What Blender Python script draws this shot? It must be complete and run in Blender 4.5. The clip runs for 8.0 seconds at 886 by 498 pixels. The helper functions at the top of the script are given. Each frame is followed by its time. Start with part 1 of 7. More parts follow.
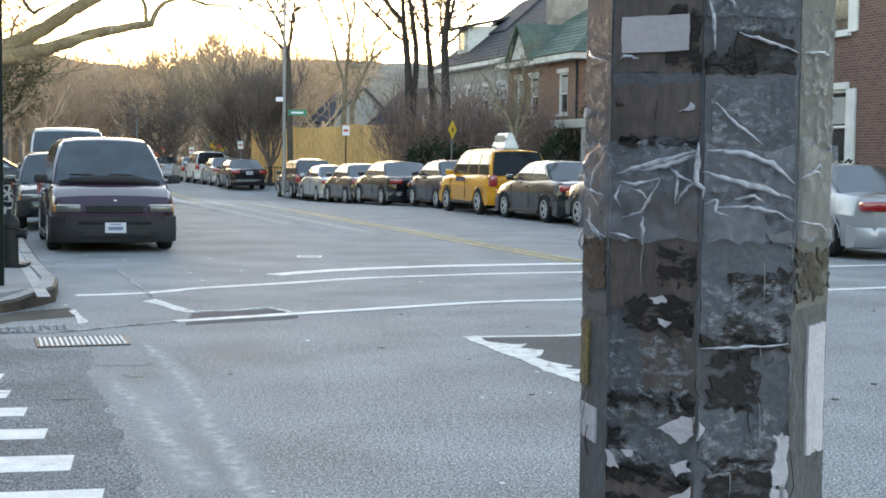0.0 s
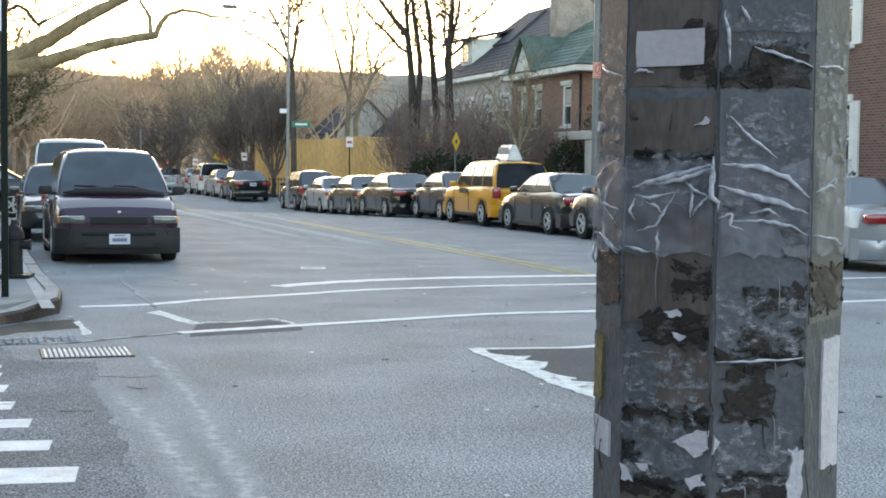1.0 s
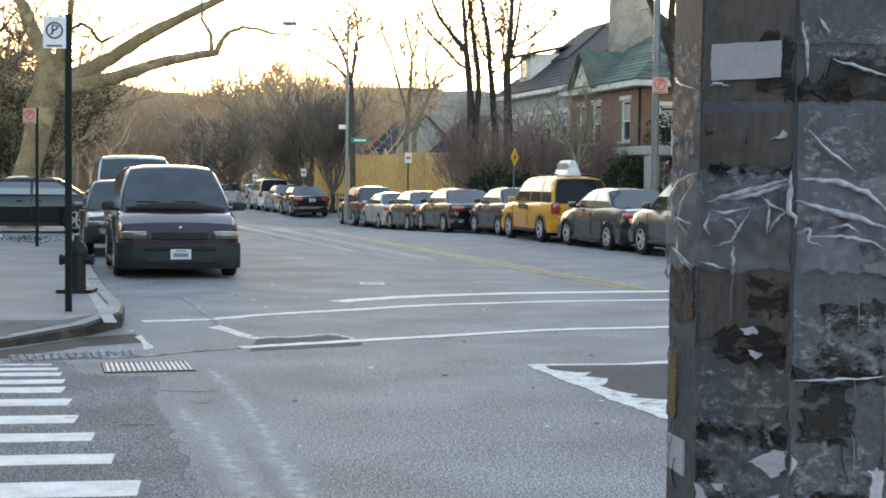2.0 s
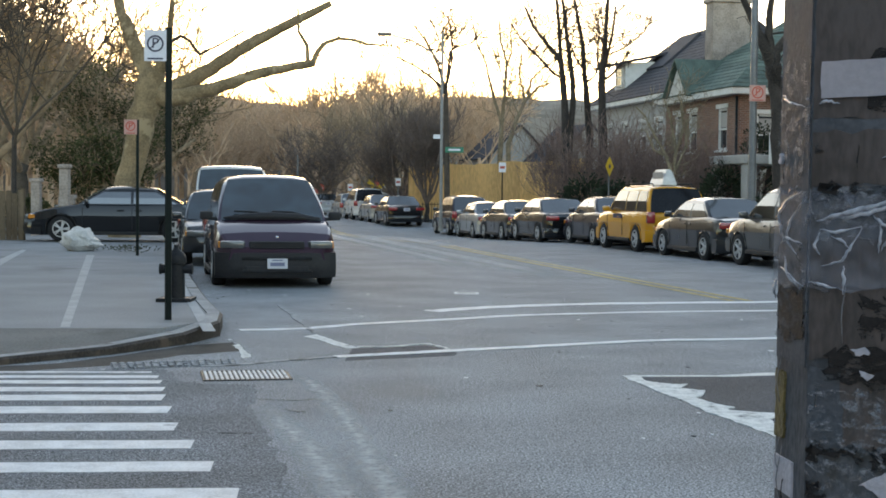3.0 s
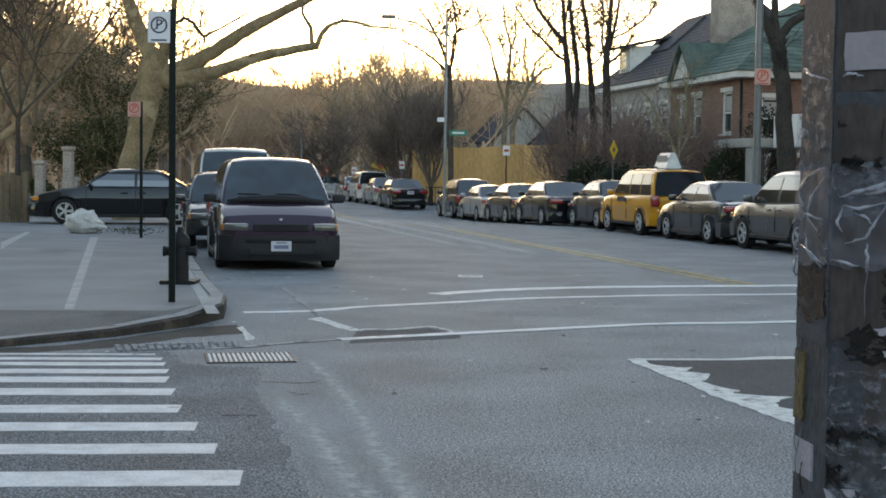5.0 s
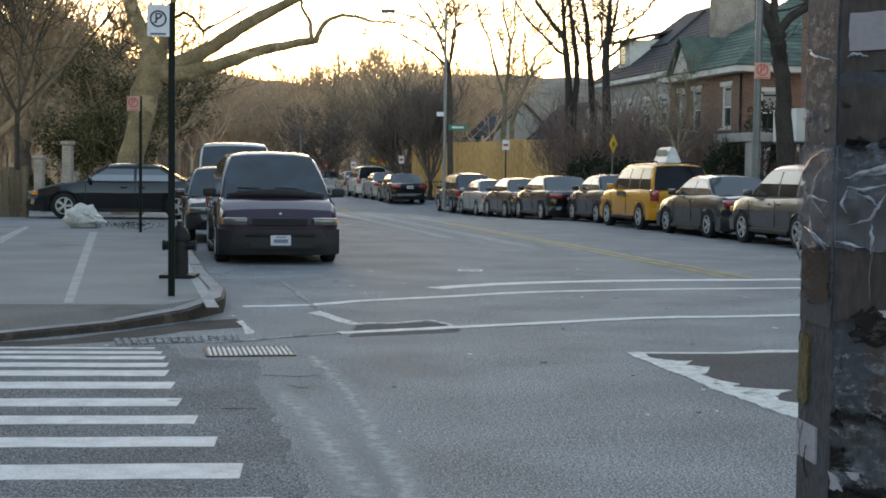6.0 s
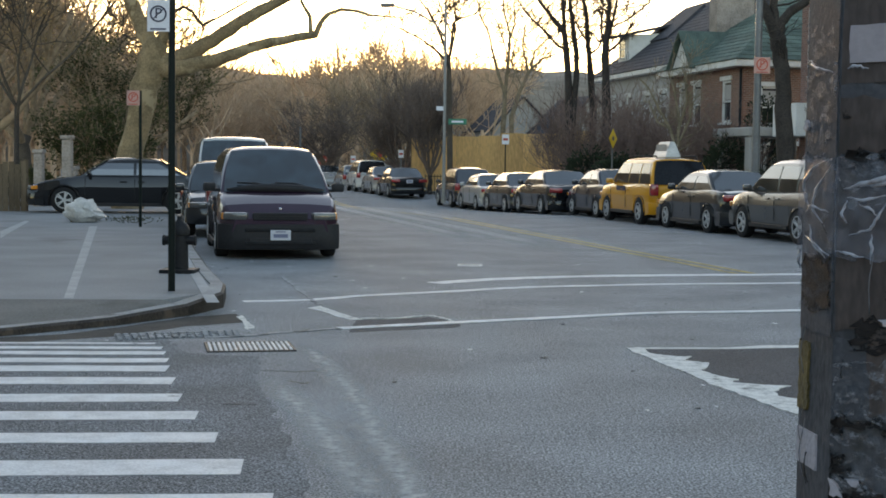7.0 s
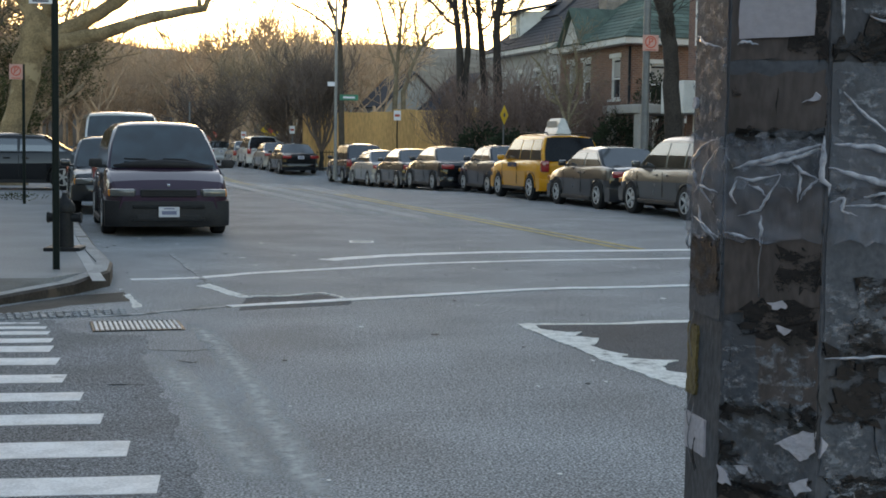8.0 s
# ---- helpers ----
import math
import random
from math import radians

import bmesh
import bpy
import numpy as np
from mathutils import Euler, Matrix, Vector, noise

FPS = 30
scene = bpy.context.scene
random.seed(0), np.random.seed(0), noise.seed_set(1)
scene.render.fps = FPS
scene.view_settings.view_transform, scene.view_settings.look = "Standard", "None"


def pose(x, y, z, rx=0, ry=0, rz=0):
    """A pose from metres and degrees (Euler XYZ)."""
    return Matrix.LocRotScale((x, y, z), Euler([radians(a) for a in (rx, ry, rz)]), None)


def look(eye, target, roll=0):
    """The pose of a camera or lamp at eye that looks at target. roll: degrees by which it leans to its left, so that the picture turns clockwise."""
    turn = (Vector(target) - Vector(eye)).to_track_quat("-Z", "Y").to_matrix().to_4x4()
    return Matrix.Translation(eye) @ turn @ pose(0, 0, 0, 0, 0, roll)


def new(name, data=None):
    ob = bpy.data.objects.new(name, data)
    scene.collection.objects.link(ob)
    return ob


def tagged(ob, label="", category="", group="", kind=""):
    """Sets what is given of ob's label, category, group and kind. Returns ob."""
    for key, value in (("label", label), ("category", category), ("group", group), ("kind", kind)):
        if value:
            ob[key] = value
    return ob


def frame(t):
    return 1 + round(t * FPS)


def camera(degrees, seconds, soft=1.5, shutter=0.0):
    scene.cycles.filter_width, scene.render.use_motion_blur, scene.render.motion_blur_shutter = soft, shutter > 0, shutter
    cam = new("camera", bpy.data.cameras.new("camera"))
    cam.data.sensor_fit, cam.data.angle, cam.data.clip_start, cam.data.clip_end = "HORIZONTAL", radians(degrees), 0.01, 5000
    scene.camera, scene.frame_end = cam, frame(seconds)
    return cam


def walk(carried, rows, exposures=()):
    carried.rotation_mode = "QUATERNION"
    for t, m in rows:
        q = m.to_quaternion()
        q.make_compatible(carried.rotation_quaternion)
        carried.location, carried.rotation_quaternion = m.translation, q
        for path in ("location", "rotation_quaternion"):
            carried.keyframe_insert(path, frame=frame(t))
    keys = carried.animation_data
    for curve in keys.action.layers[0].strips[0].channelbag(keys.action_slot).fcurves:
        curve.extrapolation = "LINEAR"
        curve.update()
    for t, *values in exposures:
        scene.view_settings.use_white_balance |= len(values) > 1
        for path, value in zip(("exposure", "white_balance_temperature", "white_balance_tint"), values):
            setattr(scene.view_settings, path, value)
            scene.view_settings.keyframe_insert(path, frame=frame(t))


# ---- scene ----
cam = camera(34.82, 8.0, soft=1.75)
# seconds, eye x y z, yaw to the left, pitch up, lean to the left
ROWS = [
    (0, 0.0000, -0.0000, 1.4800, -6.564, -3.667, 0.655),
    (0.5, -0.0045, 0.0008, 1.4800, -6.501, -3.420, 0.739),
    (1, -0.0093, -0.0003, 1.4813, -6.427, -3.194, 0.724),
    (1.5, -0.0129, 0.0056, 1.4812, -5.965, -2.943, 0.687),
    (2, -0.0186, 0.0114, 1.4807, -4.060, -2.592, 0.677),
    (2.2, -0.0252, 0.0012, 1.4812, -2.894, -2.468, 0.634),
    (3.3, -0.0291, 0.0202, 1.4896, -0.036, -2.253, 0.638),
    (3.5, -0.0298, 0.0359, 1.4849, -0.091, -2.335, 0.715),
    (4, -0.0282, 0.0473, 1.4709, -0.073, -2.499, 0.686),
    (4.5, -0.0319, 0.0359, 1.4852, -0.102, -2.755, 0.726),
    (6, -0.0366, 0.0425, 1.4716, -0.137, -3.150, 0.689),
    (6.5, -0.0399, 0.0358, 1.4851, -0.162, -3.296, 0.748),
    (7, -0.0407, 0.0309, 1.4839, -0.159, -3.391, 0.715),
    (7.5, -0.0302, 0.0512, 1.4688, -0.154, -3.639, 0.705),
    (8, -0.0295, 0.0788, 1.4855, -4.546, -4.296, 0.834),
]


def aim(x, y, z, yaw, pitch, lean):
    return Matrix.Translation((x, y, z)) @ pose(0, 0, 0, 0, 0, yaw) @ pose(0, 0, 0, 90 + pitch) @ pose(0, 0, 0, 0, 0, lean)


# seconds, stops, kelvin, tint
EXPOSURES = [(0.0, 3.68, 9500, 18), (2.0, 3.46, 9500, 18), (3.5, 2.98, 9500, 18), (4.5, 2.88, 9500, 18), (8.0, 2.80, 9500, 18)]
walk(cam, [(t, aim(*row)) for t, *row in ROWS], EXPOSURES)

# ---- world and sun: low evening sun ahead on the left, behind the trees ----
SUN_EL, SUN_AZ = 3.4, -6.0      # degrees; azimuth from +y, to the right
sky_world = bpy.data.worlds.new("evening_sky")
scene.world = sky_world
sky_world.use_nodes = True
wn, wl = sky_world.node_tree.nodes, sky_world.node_tree.links
wn.clear()
sky = wn.new("ShaderNodeTexSky")
sky.sky_type = "NISHITA"
sky.sun_disc = False
sky.sun_elevation, sky.sun_rotation = radians(SUN_EL), radians(SUN_AZ)
sky.air_density, sky.dust_density, sky.ozone_density = 0.75, 0.35, 1.6
back = wn.new("ShaderNodeBackground")
back.inputs["Strength"].default_value = 0.15
wout = wn.new("ShaderNodeOutputWorld")
wl.new(sky.outputs[0], back.inputs[0])
wl.new(back.outputs[0], wout.inputs[0])

sun = new("sun", bpy.data.lights.new("sun", "SUN"))
sun.data.energy, sun.data.angle, sun.data.color = 1.2, radians(0.6), (1.0, 0.72, 0.42)
se, sa = radians(SUN_EL), radians(SUN_AZ)
to_sun = Vector((math.sin(sa) * math.cos(se), math.cos(sa) * math.cos(se), math.sin(se)))
sun.matrix_world = look(to_sun * 200, (0, 0, 0))


# ---- materials ----
def mat(name, col, rough=0.7, metal=0.0, vary=0.25, scale=3.0, fine=60.0, bump=0.1, dirt=None, dirt_at=0.62, coat=0.0, per_object=0.0, stretch=(1, 1, 1), spec=0.25, ior=1.5, leaf=0.0, speckle=0.0):
    """Procedural surface: two scales of variation, relief, and an optional second colour in blotches."""
    m = bpy.data.materials.new(name)
    m.use_nodes = True
    nt, ln = m.node_tree.nodes, m.node_tree.links
    bsdf = nt["Principled BSDF"]
    bsdf.inputs["Metallic"].default_value = metal
    bsdf.inputs["Coat Weight"].default_value = coat
    bsdf.inputs["Coat Roughness"].default_value = 0.04
    bsdf.inputs["Specular IOR Level"].default_value = spec
    bsdf.inputs["IOR"].default_value = ior
    tc, mp = nt.new("ShaderNodeTexCoord"), nt.new("ShaderNodeMapping")
    mp.inputs["Scale"].default_value = stretch
    ln.new(tc.outputs["Object"], mp.inputs[0])
    big, small = nt.new("ShaderNodeTexNoise"), nt.new("ShaderNodeTexNoise")
    for node, sc, det in ((big, scale, 6), (small, fine, 4)):
        node.inputs["Scale"].default_value, node.inputs["Detail"].default_value = sc, det
        ln.new(mp.outputs[0], node.inputs["Vector"])
    add = nt.new("ShaderNodeMath")
    add.operation = "ADD"
    ln.new(big.outputs["Fac"], add.inputs[0])
    ln.new(small.outputs["Fac"], add.inputs[1])
    ramp = nt.new("ShaderNodeMapRange")
    ramp.inputs["From Min"].default_value, ramp.inputs["From Max"].default_value = 0.8, 1.2
    ramp.inputs["To Min"].default_value, ramp.inputs["To Max"].default_value = 1 - vary, 1 + vary
    ln.new(add.outputs[0], ramp.inputs["Value"])
    mul = nt.new("ShaderNodeVectorMath")
    mul.operation = "SCALE"
    mul.inputs[0].default_value = col
    ln.new(ramp.outputs[0], mul.inputs["Scale"])
    out = mul.outputs[0]
    if speckle:
        sn, sr, sm = nt.new("ShaderNodeTexNoise"), nt.new("ShaderNodeMapRange"), nt.new("ShaderNodeVectorMath")
        sn.inputs["Scale"].default_value, sn.inputs["Detail"].default_value = speckle, 3
        sr.inputs["From Min"].default_value, sr.inputs["From Max"].default_value = 0.42, 0.62
        sr.inputs["To Min"].default_value, sr.inputs["To Max"].default_value = 0.5, 2.6
        sm.operation = "SCALE"
        ln.new(mp.outputs[0], sn.inputs["Vector"])
        ln.new(sn.outputs["Fac"], sr.inputs["Value"])
        ln.new(out, sm.inputs[0])
        ln.new(sr.outputs[0], sm.inputs["Scale"])
        out = sm.outputs[0]
    if per_object:
        info, pr, pm = nt.new("ShaderNodeObjectInfo"), nt.new("ShaderNodeMapRange"), nt.new("ShaderNodeVectorMath")
        pr.inputs["To Min"].default_value, pr.inputs["To Max"].default_value = 1 - per_object, 1 + per_object
        pm.operation = "SCALE"
        ln.new(info.outputs["Random"], pr.inputs["Value"])
        ln.new(out, pm.inputs[0])
        ln.new(pr.outputs[0], pm.inputs["Scale"])
        out = pm.outputs[0]
    if dirt:
        dn, dr, mx = nt.new("ShaderNodeTexNoise"), nt.new("ShaderNodeMapRange"), nt.new("ShaderNodeMix")
        dn.inputs["Scale"].default_value, dn.inputs["Detail"].default_value = scale * 0.7, 9
        dr.inputs["From Min"].default_value, dr.inputs["From Max"].default_value = dirt_at, dirt_at + 0.06
        mx.data_type = "RGBA"
        ln.new(mp.outputs[0], dn.inputs["Vector"])
        ln.new(dn.outputs["Fac"], dr.inputs["Value"])
        ln.new(dr.outputs[0], mx.inputs["Factor"])
        ln.new(out, mx.inputs["A"])
        mx.inputs["B"].default_value = (*dirt, 1)
        out = mx.outputs["Result"]
    ln.new(out, bsdf.inputs["Base Color"])
    if leaf:
        tr, mx2 = nt.new("ShaderNodeBsdfTranslucent"), nt.new("ShaderNodeMixShader")
        mx2.inputs[0].default_value = leaf
        ln.new(out, tr.inputs["Color"])
        ln.new(bsdf.outputs[0], mx2.inputs[1])
        ln.new(tr.outputs[0], mx2.inputs[2])
        ln.new(mx2.outputs[0], nt["Material Output"].inputs["Surface"])
    rr = nt.new("ShaderNodeMapRange")
    rr.inputs["To Min"].default_value, rr.inputs["To Max"].default_value = max(0.02, rough - 0.1), min(1, rough + 0.1)
    ln.new(big.outputs["Fac"], rr.inputs["Value"])
    ln.new(rr.outputs[0], bsdf.inputs["Roughness"])
    if bump:
        bp = nt.new("ShaderNodeBump")
        bp.inputs["Strength"].default_value, bp.inputs["Distance"].default_value = bump, 0.02
        ln.new(small.outputs["Fac"], bp.inputs["Height"])
        ln.new(bp.outputs[0], bsdf.inputs["Normal"])
    return m


def paint(name, col, metal=0.0, rough=0.4):
    return mat(name, col, rough, metal, vary=0.03, scale=1.5, fine=9, bump=0.0, coat=1.0, spec=0.1)


ASPHALT = mat("asphalt", (0.158, 0.167, 0.175), 0.85, vary=0.26, scale=0.8, fine=25, bump=0.0, speckle=80, spec=0.35)
ASPHALT_MID = mat("newer_asphalt", (0.112, 0.120, 0.128), 0.88, vary=0.3, scale=1.0, fine=25, bump=0.0, speckle=80)
ASPHALT_DARK = mat("asphalt_patch", (0.045, 0.049, 0.055), 0.85, vary=0.22, scale=1.2, fine=200, bump=0.1, speckle=110)
CONCRETE = mat("pavement_concrete", (0.26, 0.265, 0.27), 0.85, vary=0.16, scale=0.8, fine=40, bump=0.2, dirt=(0.2, 0.2, 0.2), dirt_at=0.6)
CURB = mat("kerb_stone", (0.30, 0.30, 0.30), 0.8, vary=0.25, scale=2.5, fine=50, bump=0.3, dirt=(0.12, 0.11, 0.10), dirt_at=0.6)
# road face of the kerb: grime and shade together in one dark colour
SHADED_KERB = mat("grimy_kerb_shade", (0.05, 0.04, 0.035), 0.7, 0.2, vary=0.4, scale=4, fine=40, bump=0.2, dirt=(0.1, 0.075, 0.06), dirt_at=0.6)
KERB_SHADOW = mat("kerb_shadow_tone", (0.06, 0.055, 0.05), 0.9, vary=0.4, scale=3, fine=40)
LINE = mat("road_paint", (0.66, 0.665, 0.67), 0.7, vary=0.18, scale=6, fine=70, bump=0.2, dirt=(0.26, 0.262, 0.265), dirt_at=0.66, spec=0.5)
WORN = mat("worn_paint", (0.3, 0.31, 0.32), 0.75, vary=0.3, scale=9, fine=70, dirt=(0.13, 0.135, 0.14), dirt_at=0.52)
YELLOW = mat("yellow_road_paint", (0.46, 0.34, 0.13), 0.7, vary=0.3, scale=4, fine=50, dirt=(0.14, 0.14, 0.13), dirt_at=0.58)
EARTH = mat("earth", (0.09, 0.075, 0.05), 0.95, vary=0.4, scale=0.5, fine=12, bump=0.4, dirt=(0.06, 0.07, 0.03), dirt_at=0.5)
BARK = mat("bark", (0.085, 0.068, 0.055), 0.9, vary=0.35, scale=2, fine=25, bump=0.5)
BARK_DARK = mat("dark_bark", (0.05, 0.042, 0.038), 0.9, vary=0.35, scale=2, fine=25, bump=0.5)
PLANE_BARK = mat("plane_bark", (0.235, 0.168, 0.10), 0.85, vary=0.3, scale=2.5, fine=20, bump=0.5, dirt=(0.37, 0.28, 0.175), dirt_at=0.57)
PALE_BARK = mat("pale_bark", (0.24, 0.19, 0.13), 0.85, vary=0.3, scale=3, fine=20, bump=0.4)
TWIG = mat("twigs", (0.30, 0.21, 0.14), 0.9, vary=0.3, scale=0.4, fine=6, bump=0)
BARK_TWIG = mat("dark_twigs", (0.17, 0.125, 0.105), 0.9, vary=0.3, scale=0.4, fine=6, bump=0)
SHRUB_TWIG = mat("shrub_twigs", (0.21, 0.14, 0.12), 0.9, vary=0.35, scale=0.5, fine=6, bump=0)
# far twigs paled and warmed: haze and backlight put into their colour
TWIG_HAZE = mat("haze_paled_twigs", (0.52, 0.345, 0.235), 1.0, vary=0.25, scale=0.1, fine=2, bump=0)
NEEDLE = mat("needles", (0.075, 0.08, 0.035), 0.9, vary=0.4, scale=0.6, fine=8, bump=0, leaf=0.4)
DRYLEAF = mat("dry_leaves", (0.46, 0.30, 0.15), 0.9, vary=0.4, scale=0.5, fine=8, bump=0, leaf=0.6)
HEDGE = mat("hedge_leaves", (0.03, 0.042, 0.024), 0.85, vary=0.5, scale=1, fine=10, bump=0)
TRIM = mat("white_trim", (0.66, 0.65, 0.63), 0.6, vary=0.12, scale=2, fine=30, bump=0.05)
STUCCO = mat("grey_siding", (0.38, 0.36, 0.34), 0.85, vary=0.12, scale=1, fine=30)
GREEN_ROOF = mat("green_shingle", (0.10, 0.148, 0.128), 0.8, vary=0.3, scale=2, fine=25, bump=0.2, per_object=0.2)
DARK_ROOF = mat("dark_shingle", (0.055, 0.055, 0.065), 0.85, vary=0.3, scale=2, fine=25, bump=0.3)
STONE = mat("chimney_stone", (0.32, 0.27, 0.24), 0.9, vary=0.25, scale=2, fine=15, bump=0.3)
PLY = mat("plywood", (0.70, 0.40, 0.17), 0.75, vary=0.2, scale=0.8, fine=14, bump=0.1, per_object=0.15, stretch=(1, 1, 0.2))
WOOD = mat("weathered_wood", (0.15, 0.11, 0.075), 0.85, vary=0.3, scale=2, fine=30, per_object=0.2, stretch=(3, 3, 0.3))
STEEL = mat("grey_steel", (0.16, 0.165, 0.17), 0.55, 0.4, vary=0.2, scale=3, fine=40, bump=0.1, spec=0.5)
PALE_STEEL = mat("pale_steel", (0.25, 0.24, 0.225), 0.6, 0.0, vary=0.15, scale=3, fine=40, bump=0.05)
GREENPOST = mat("dark_green_post", (0.006, 0.013, 0.011), 0.5, 0.2, vary=0.25, scale=4, fine=40)
IRON = mat("black_iron", (0.015, 0.016, 0.018), 0.55, 0.3, vary=0.3, scale=6, fine=40, bump=0.2)
SILVER = mat("silver_paint", (0.45, 0.46, 0.47), 0.45, 0.6, vary=0.15, scale=6, fine=40, spec=0.5)
SIGNWHITE = mat("sign_white", (0.72, 0.72, 0.76), 0.45, vary=0.06, scale=4, fine=30, bump=0)
SIGNINK = mat("sign_ink", (0.05, 0.05, 0.08), 0.5, vary=0.1)
SIGNRED = mat("sign_red", (0.55, 0.09, 0.06), 0.5, vary=0.1, bump=0)
SIGNYELLOW = mat("sign_yellow", (0.72, 0.42, 0.02), 0.5, vary=0.1, bump=0)
SIGNSALMON = mat("sign_salmon", (0.55, 0.3, 0.26), 0.5, vary=0.1, bump=0)
SIGNGREEN = mat("sign_green", (0.02, 0.2, 0.13), 0.5, vary=0.1, bump=0)
BAG = mat("plastic_bag", (0.6, 0.57, 0.53), 0.35, vary=0.15, scale=4, fine=25, bump=0.4, spec=0.5)
GLASS = mat("car_glass", (0.012, 0.018, 0.022), 0.1, 0.0, vary=0.3, scale=1, fine=5, bump=0, ior=2.5, spec=0.5)
# teal of the reflected sky is put into the windscreen base colour
SCREEN = mat("windscreen_glass", (0.012, 0.026, 0.034), 0.1, 0.0, vary=0.5, scale=2.2, fine=4, bump=0, ior=1.9, spec=0.5)
TINT = mat("tinted_glass", (0.006, 0.007, 0.009), 0.1, 0.0, vary=0.3, scale=1, fine=5, bump=0, ior=1.5)
WINDOW = mat("window_glass", (0.03, 0.035, 0.042), 0.08, 0.0, vary=0.3, scale=1, fine=5, bump=0, spec=0.8)
RUBBER = mat("tyre_rubber", (0.018, 0.018, 0.019), 0.85, vary=0.2, scale=8, fine=50)
ALLOY = mat("alloy", (0.5, 0.5, 0.5), 0.4, 0.35, vary=0.15, scale=6, fine=40, bump=0, spec=0.5)
BLACKTRIM = mat("black_plastic", (0.022, 0.022, 0.024), 0.6, vary=0.2, scale=4, fine=40)
LAMP = mat("headlamp_lens", (0.10, 0.10, 0.095), 0.15, 0.2, vary=0.2, scale=8, fine=40, coat=0.8, spec=0.5)
AMBER = mat("amber_lens", (0.7, 0.22, 0.02), 0.2, vary=0.1, coat=0.8, spec=0.5)
TAIL = mat("red_lens", (0.33, 0.015, 0.015), 0.2, vary=0.2, scale=6, fine=30, coat=0.8, spec=0.5)
PLATE = mat("number_plate", (0.55, 0.56, 0.6), 0.5, vary=0.1)
PLATE_INK = mat("plate_ink", (0.16, 0.18, 0.27), 0.5, vary=0.1)
CHROME = mat("chrome", (0.6, 0.6, 0.62), 0.15, 1.0, vary=0.1, bump=0, spec=0.5)
# haze over the ridge is part of its base colour
HAZE = mat("hazy_hill", (0.2, 0.165, 0.135), 1.0, vary=0.25, scale=0.02, fine=0.2, bump=0)


# ---- builders ----
STREET = 11.65                    # degrees by which the main street bears to the left of +y
US, UC = math.sin(radians(STREET)), math.cos(radians(STREET))


def sink(s):
    """Height of the road: it dips gently past the middle of the block."""
    a = min(max((s - 38) / 20, 0), 1)
    b = min(max((s - 60) / 14, 0), 1)
    return -0.30 * a * a * (3 - 2 * a) + 0.22 * b * b * (3 - 2 * b)


def at(l, s, z=0.0):
    """World place of l metres to the right of and s metres along the main street."""
    return Vector((l * UC - s * US, l * US + s * UC, z + sink(s)))


def part(name, bm, material, parent=None, label="", smooth=0):
    me = bpy.data.meshes.new(name)
    bm.to_mesh(me)
    bm.free()
    me.materials.append(material)
    if smooth:
        for p in me.polygons:
            p.use_smooth = True
        me.set_sharp_from_angle(angle=radians(smooth))
    ob = new(name, me)
    ob.parent = parent
    if label:
        tagged(ob, label)
    return ob


def shared(name, me, parent, m=None):
    ob = new(name, me)
    ob.parent = parent
    if m is not None:
        ob.matrix_basis = m
    return ob


def thing(name, label, category, place=(0, 0, 0), turn=0.0, group="", kind=""):
    ob = new(name)
    ob.empty_display_size = 0.2
    ob.matrix_basis = Matrix.Translation(place) @ pose(0, 0, 0, 0, 0, turn)
    return tagged(ob, label, category, group, kind)


def box(bm, c, size, bevel=0.0, turn=None, taper=1.0):
    v = bmesh.ops.create_cube(bm, size=1.0)["verts"]
    for p in v:
        if p.co.z > 0 and taper != 1.0:
            p.co.x *= taper
            p.co.y *= taper
        p.co = Vector((p.co.x * size[0], p.co.y * size[1], p.co.z * size[2]))
    if bevel:
        es = list({e for p in v for e in p.link_edges})
        r = bmesh.ops.bevel(bm, geom=es, offset=bevel, segments=2, affect="EDGES", profile=0.5)
        v = list({p for f in r["faces"] for p in f.verts} | {p for p in v if p.is_valid})
    m = Matrix.Translation(c) @ (turn if turn is not None else Matrix())
    bmesh.ops.transform(bm, matrix=m, verts=[p for p in v if p.is_valid])
    return bm


def boxes(*items, bevel=0.0):
    bm = bmesh.new()
    for c, size in items:
        box(bm, c, size, bevel)
    return bm


def lathe(bm, prof, n=16, axis="z", c=(0, 0, 0), cap=True):
    """Turn (radius, height) points round an axis."""
    rings = []
    for r, h in prof:
        ring = []
        for i in range(n):
            a = 2 * math.pi * i / n
            x, y = r * math.cos(a), r * math.sin(a)
            co = (x, y, h) if axis == "z" else (h, x, y)
            ring.append(bm.verts.new(Vector(co) + Vector(c)))
        rings.append(ring)
    for a, b in zip(rings, rings[1:]):
        for i in range(n):
            j = (i + 1) % n
            bm.faces.new((a[i], a[j], b[j], b[i]))
    for ring in (rings[0], rings[-1]) if cap else ():
        bm.faces.new(ring)
    bmesh.ops.recalc_face_normals(bm, faces=bm.faces[:])
    return bm


def poly(bm, pts, depth):
    """A flat polygon given depth along its normal."""
    f = bm.faces.new([bm.verts.new(p) for p in pts])
    f.normal_update()
    n = f.normal.copy()
    r = bmesh.ops.extrude_face_region(bm, geom=[f])
    bmesh.ops.translate(bm, vec=n * depth, verts=[g for g in r["geom"] if isinstance(g, bmesh.types.BMVert)])
    bmesh.ops.recalc_face_normals(bm, faces=bm.faces[:])
    return bm


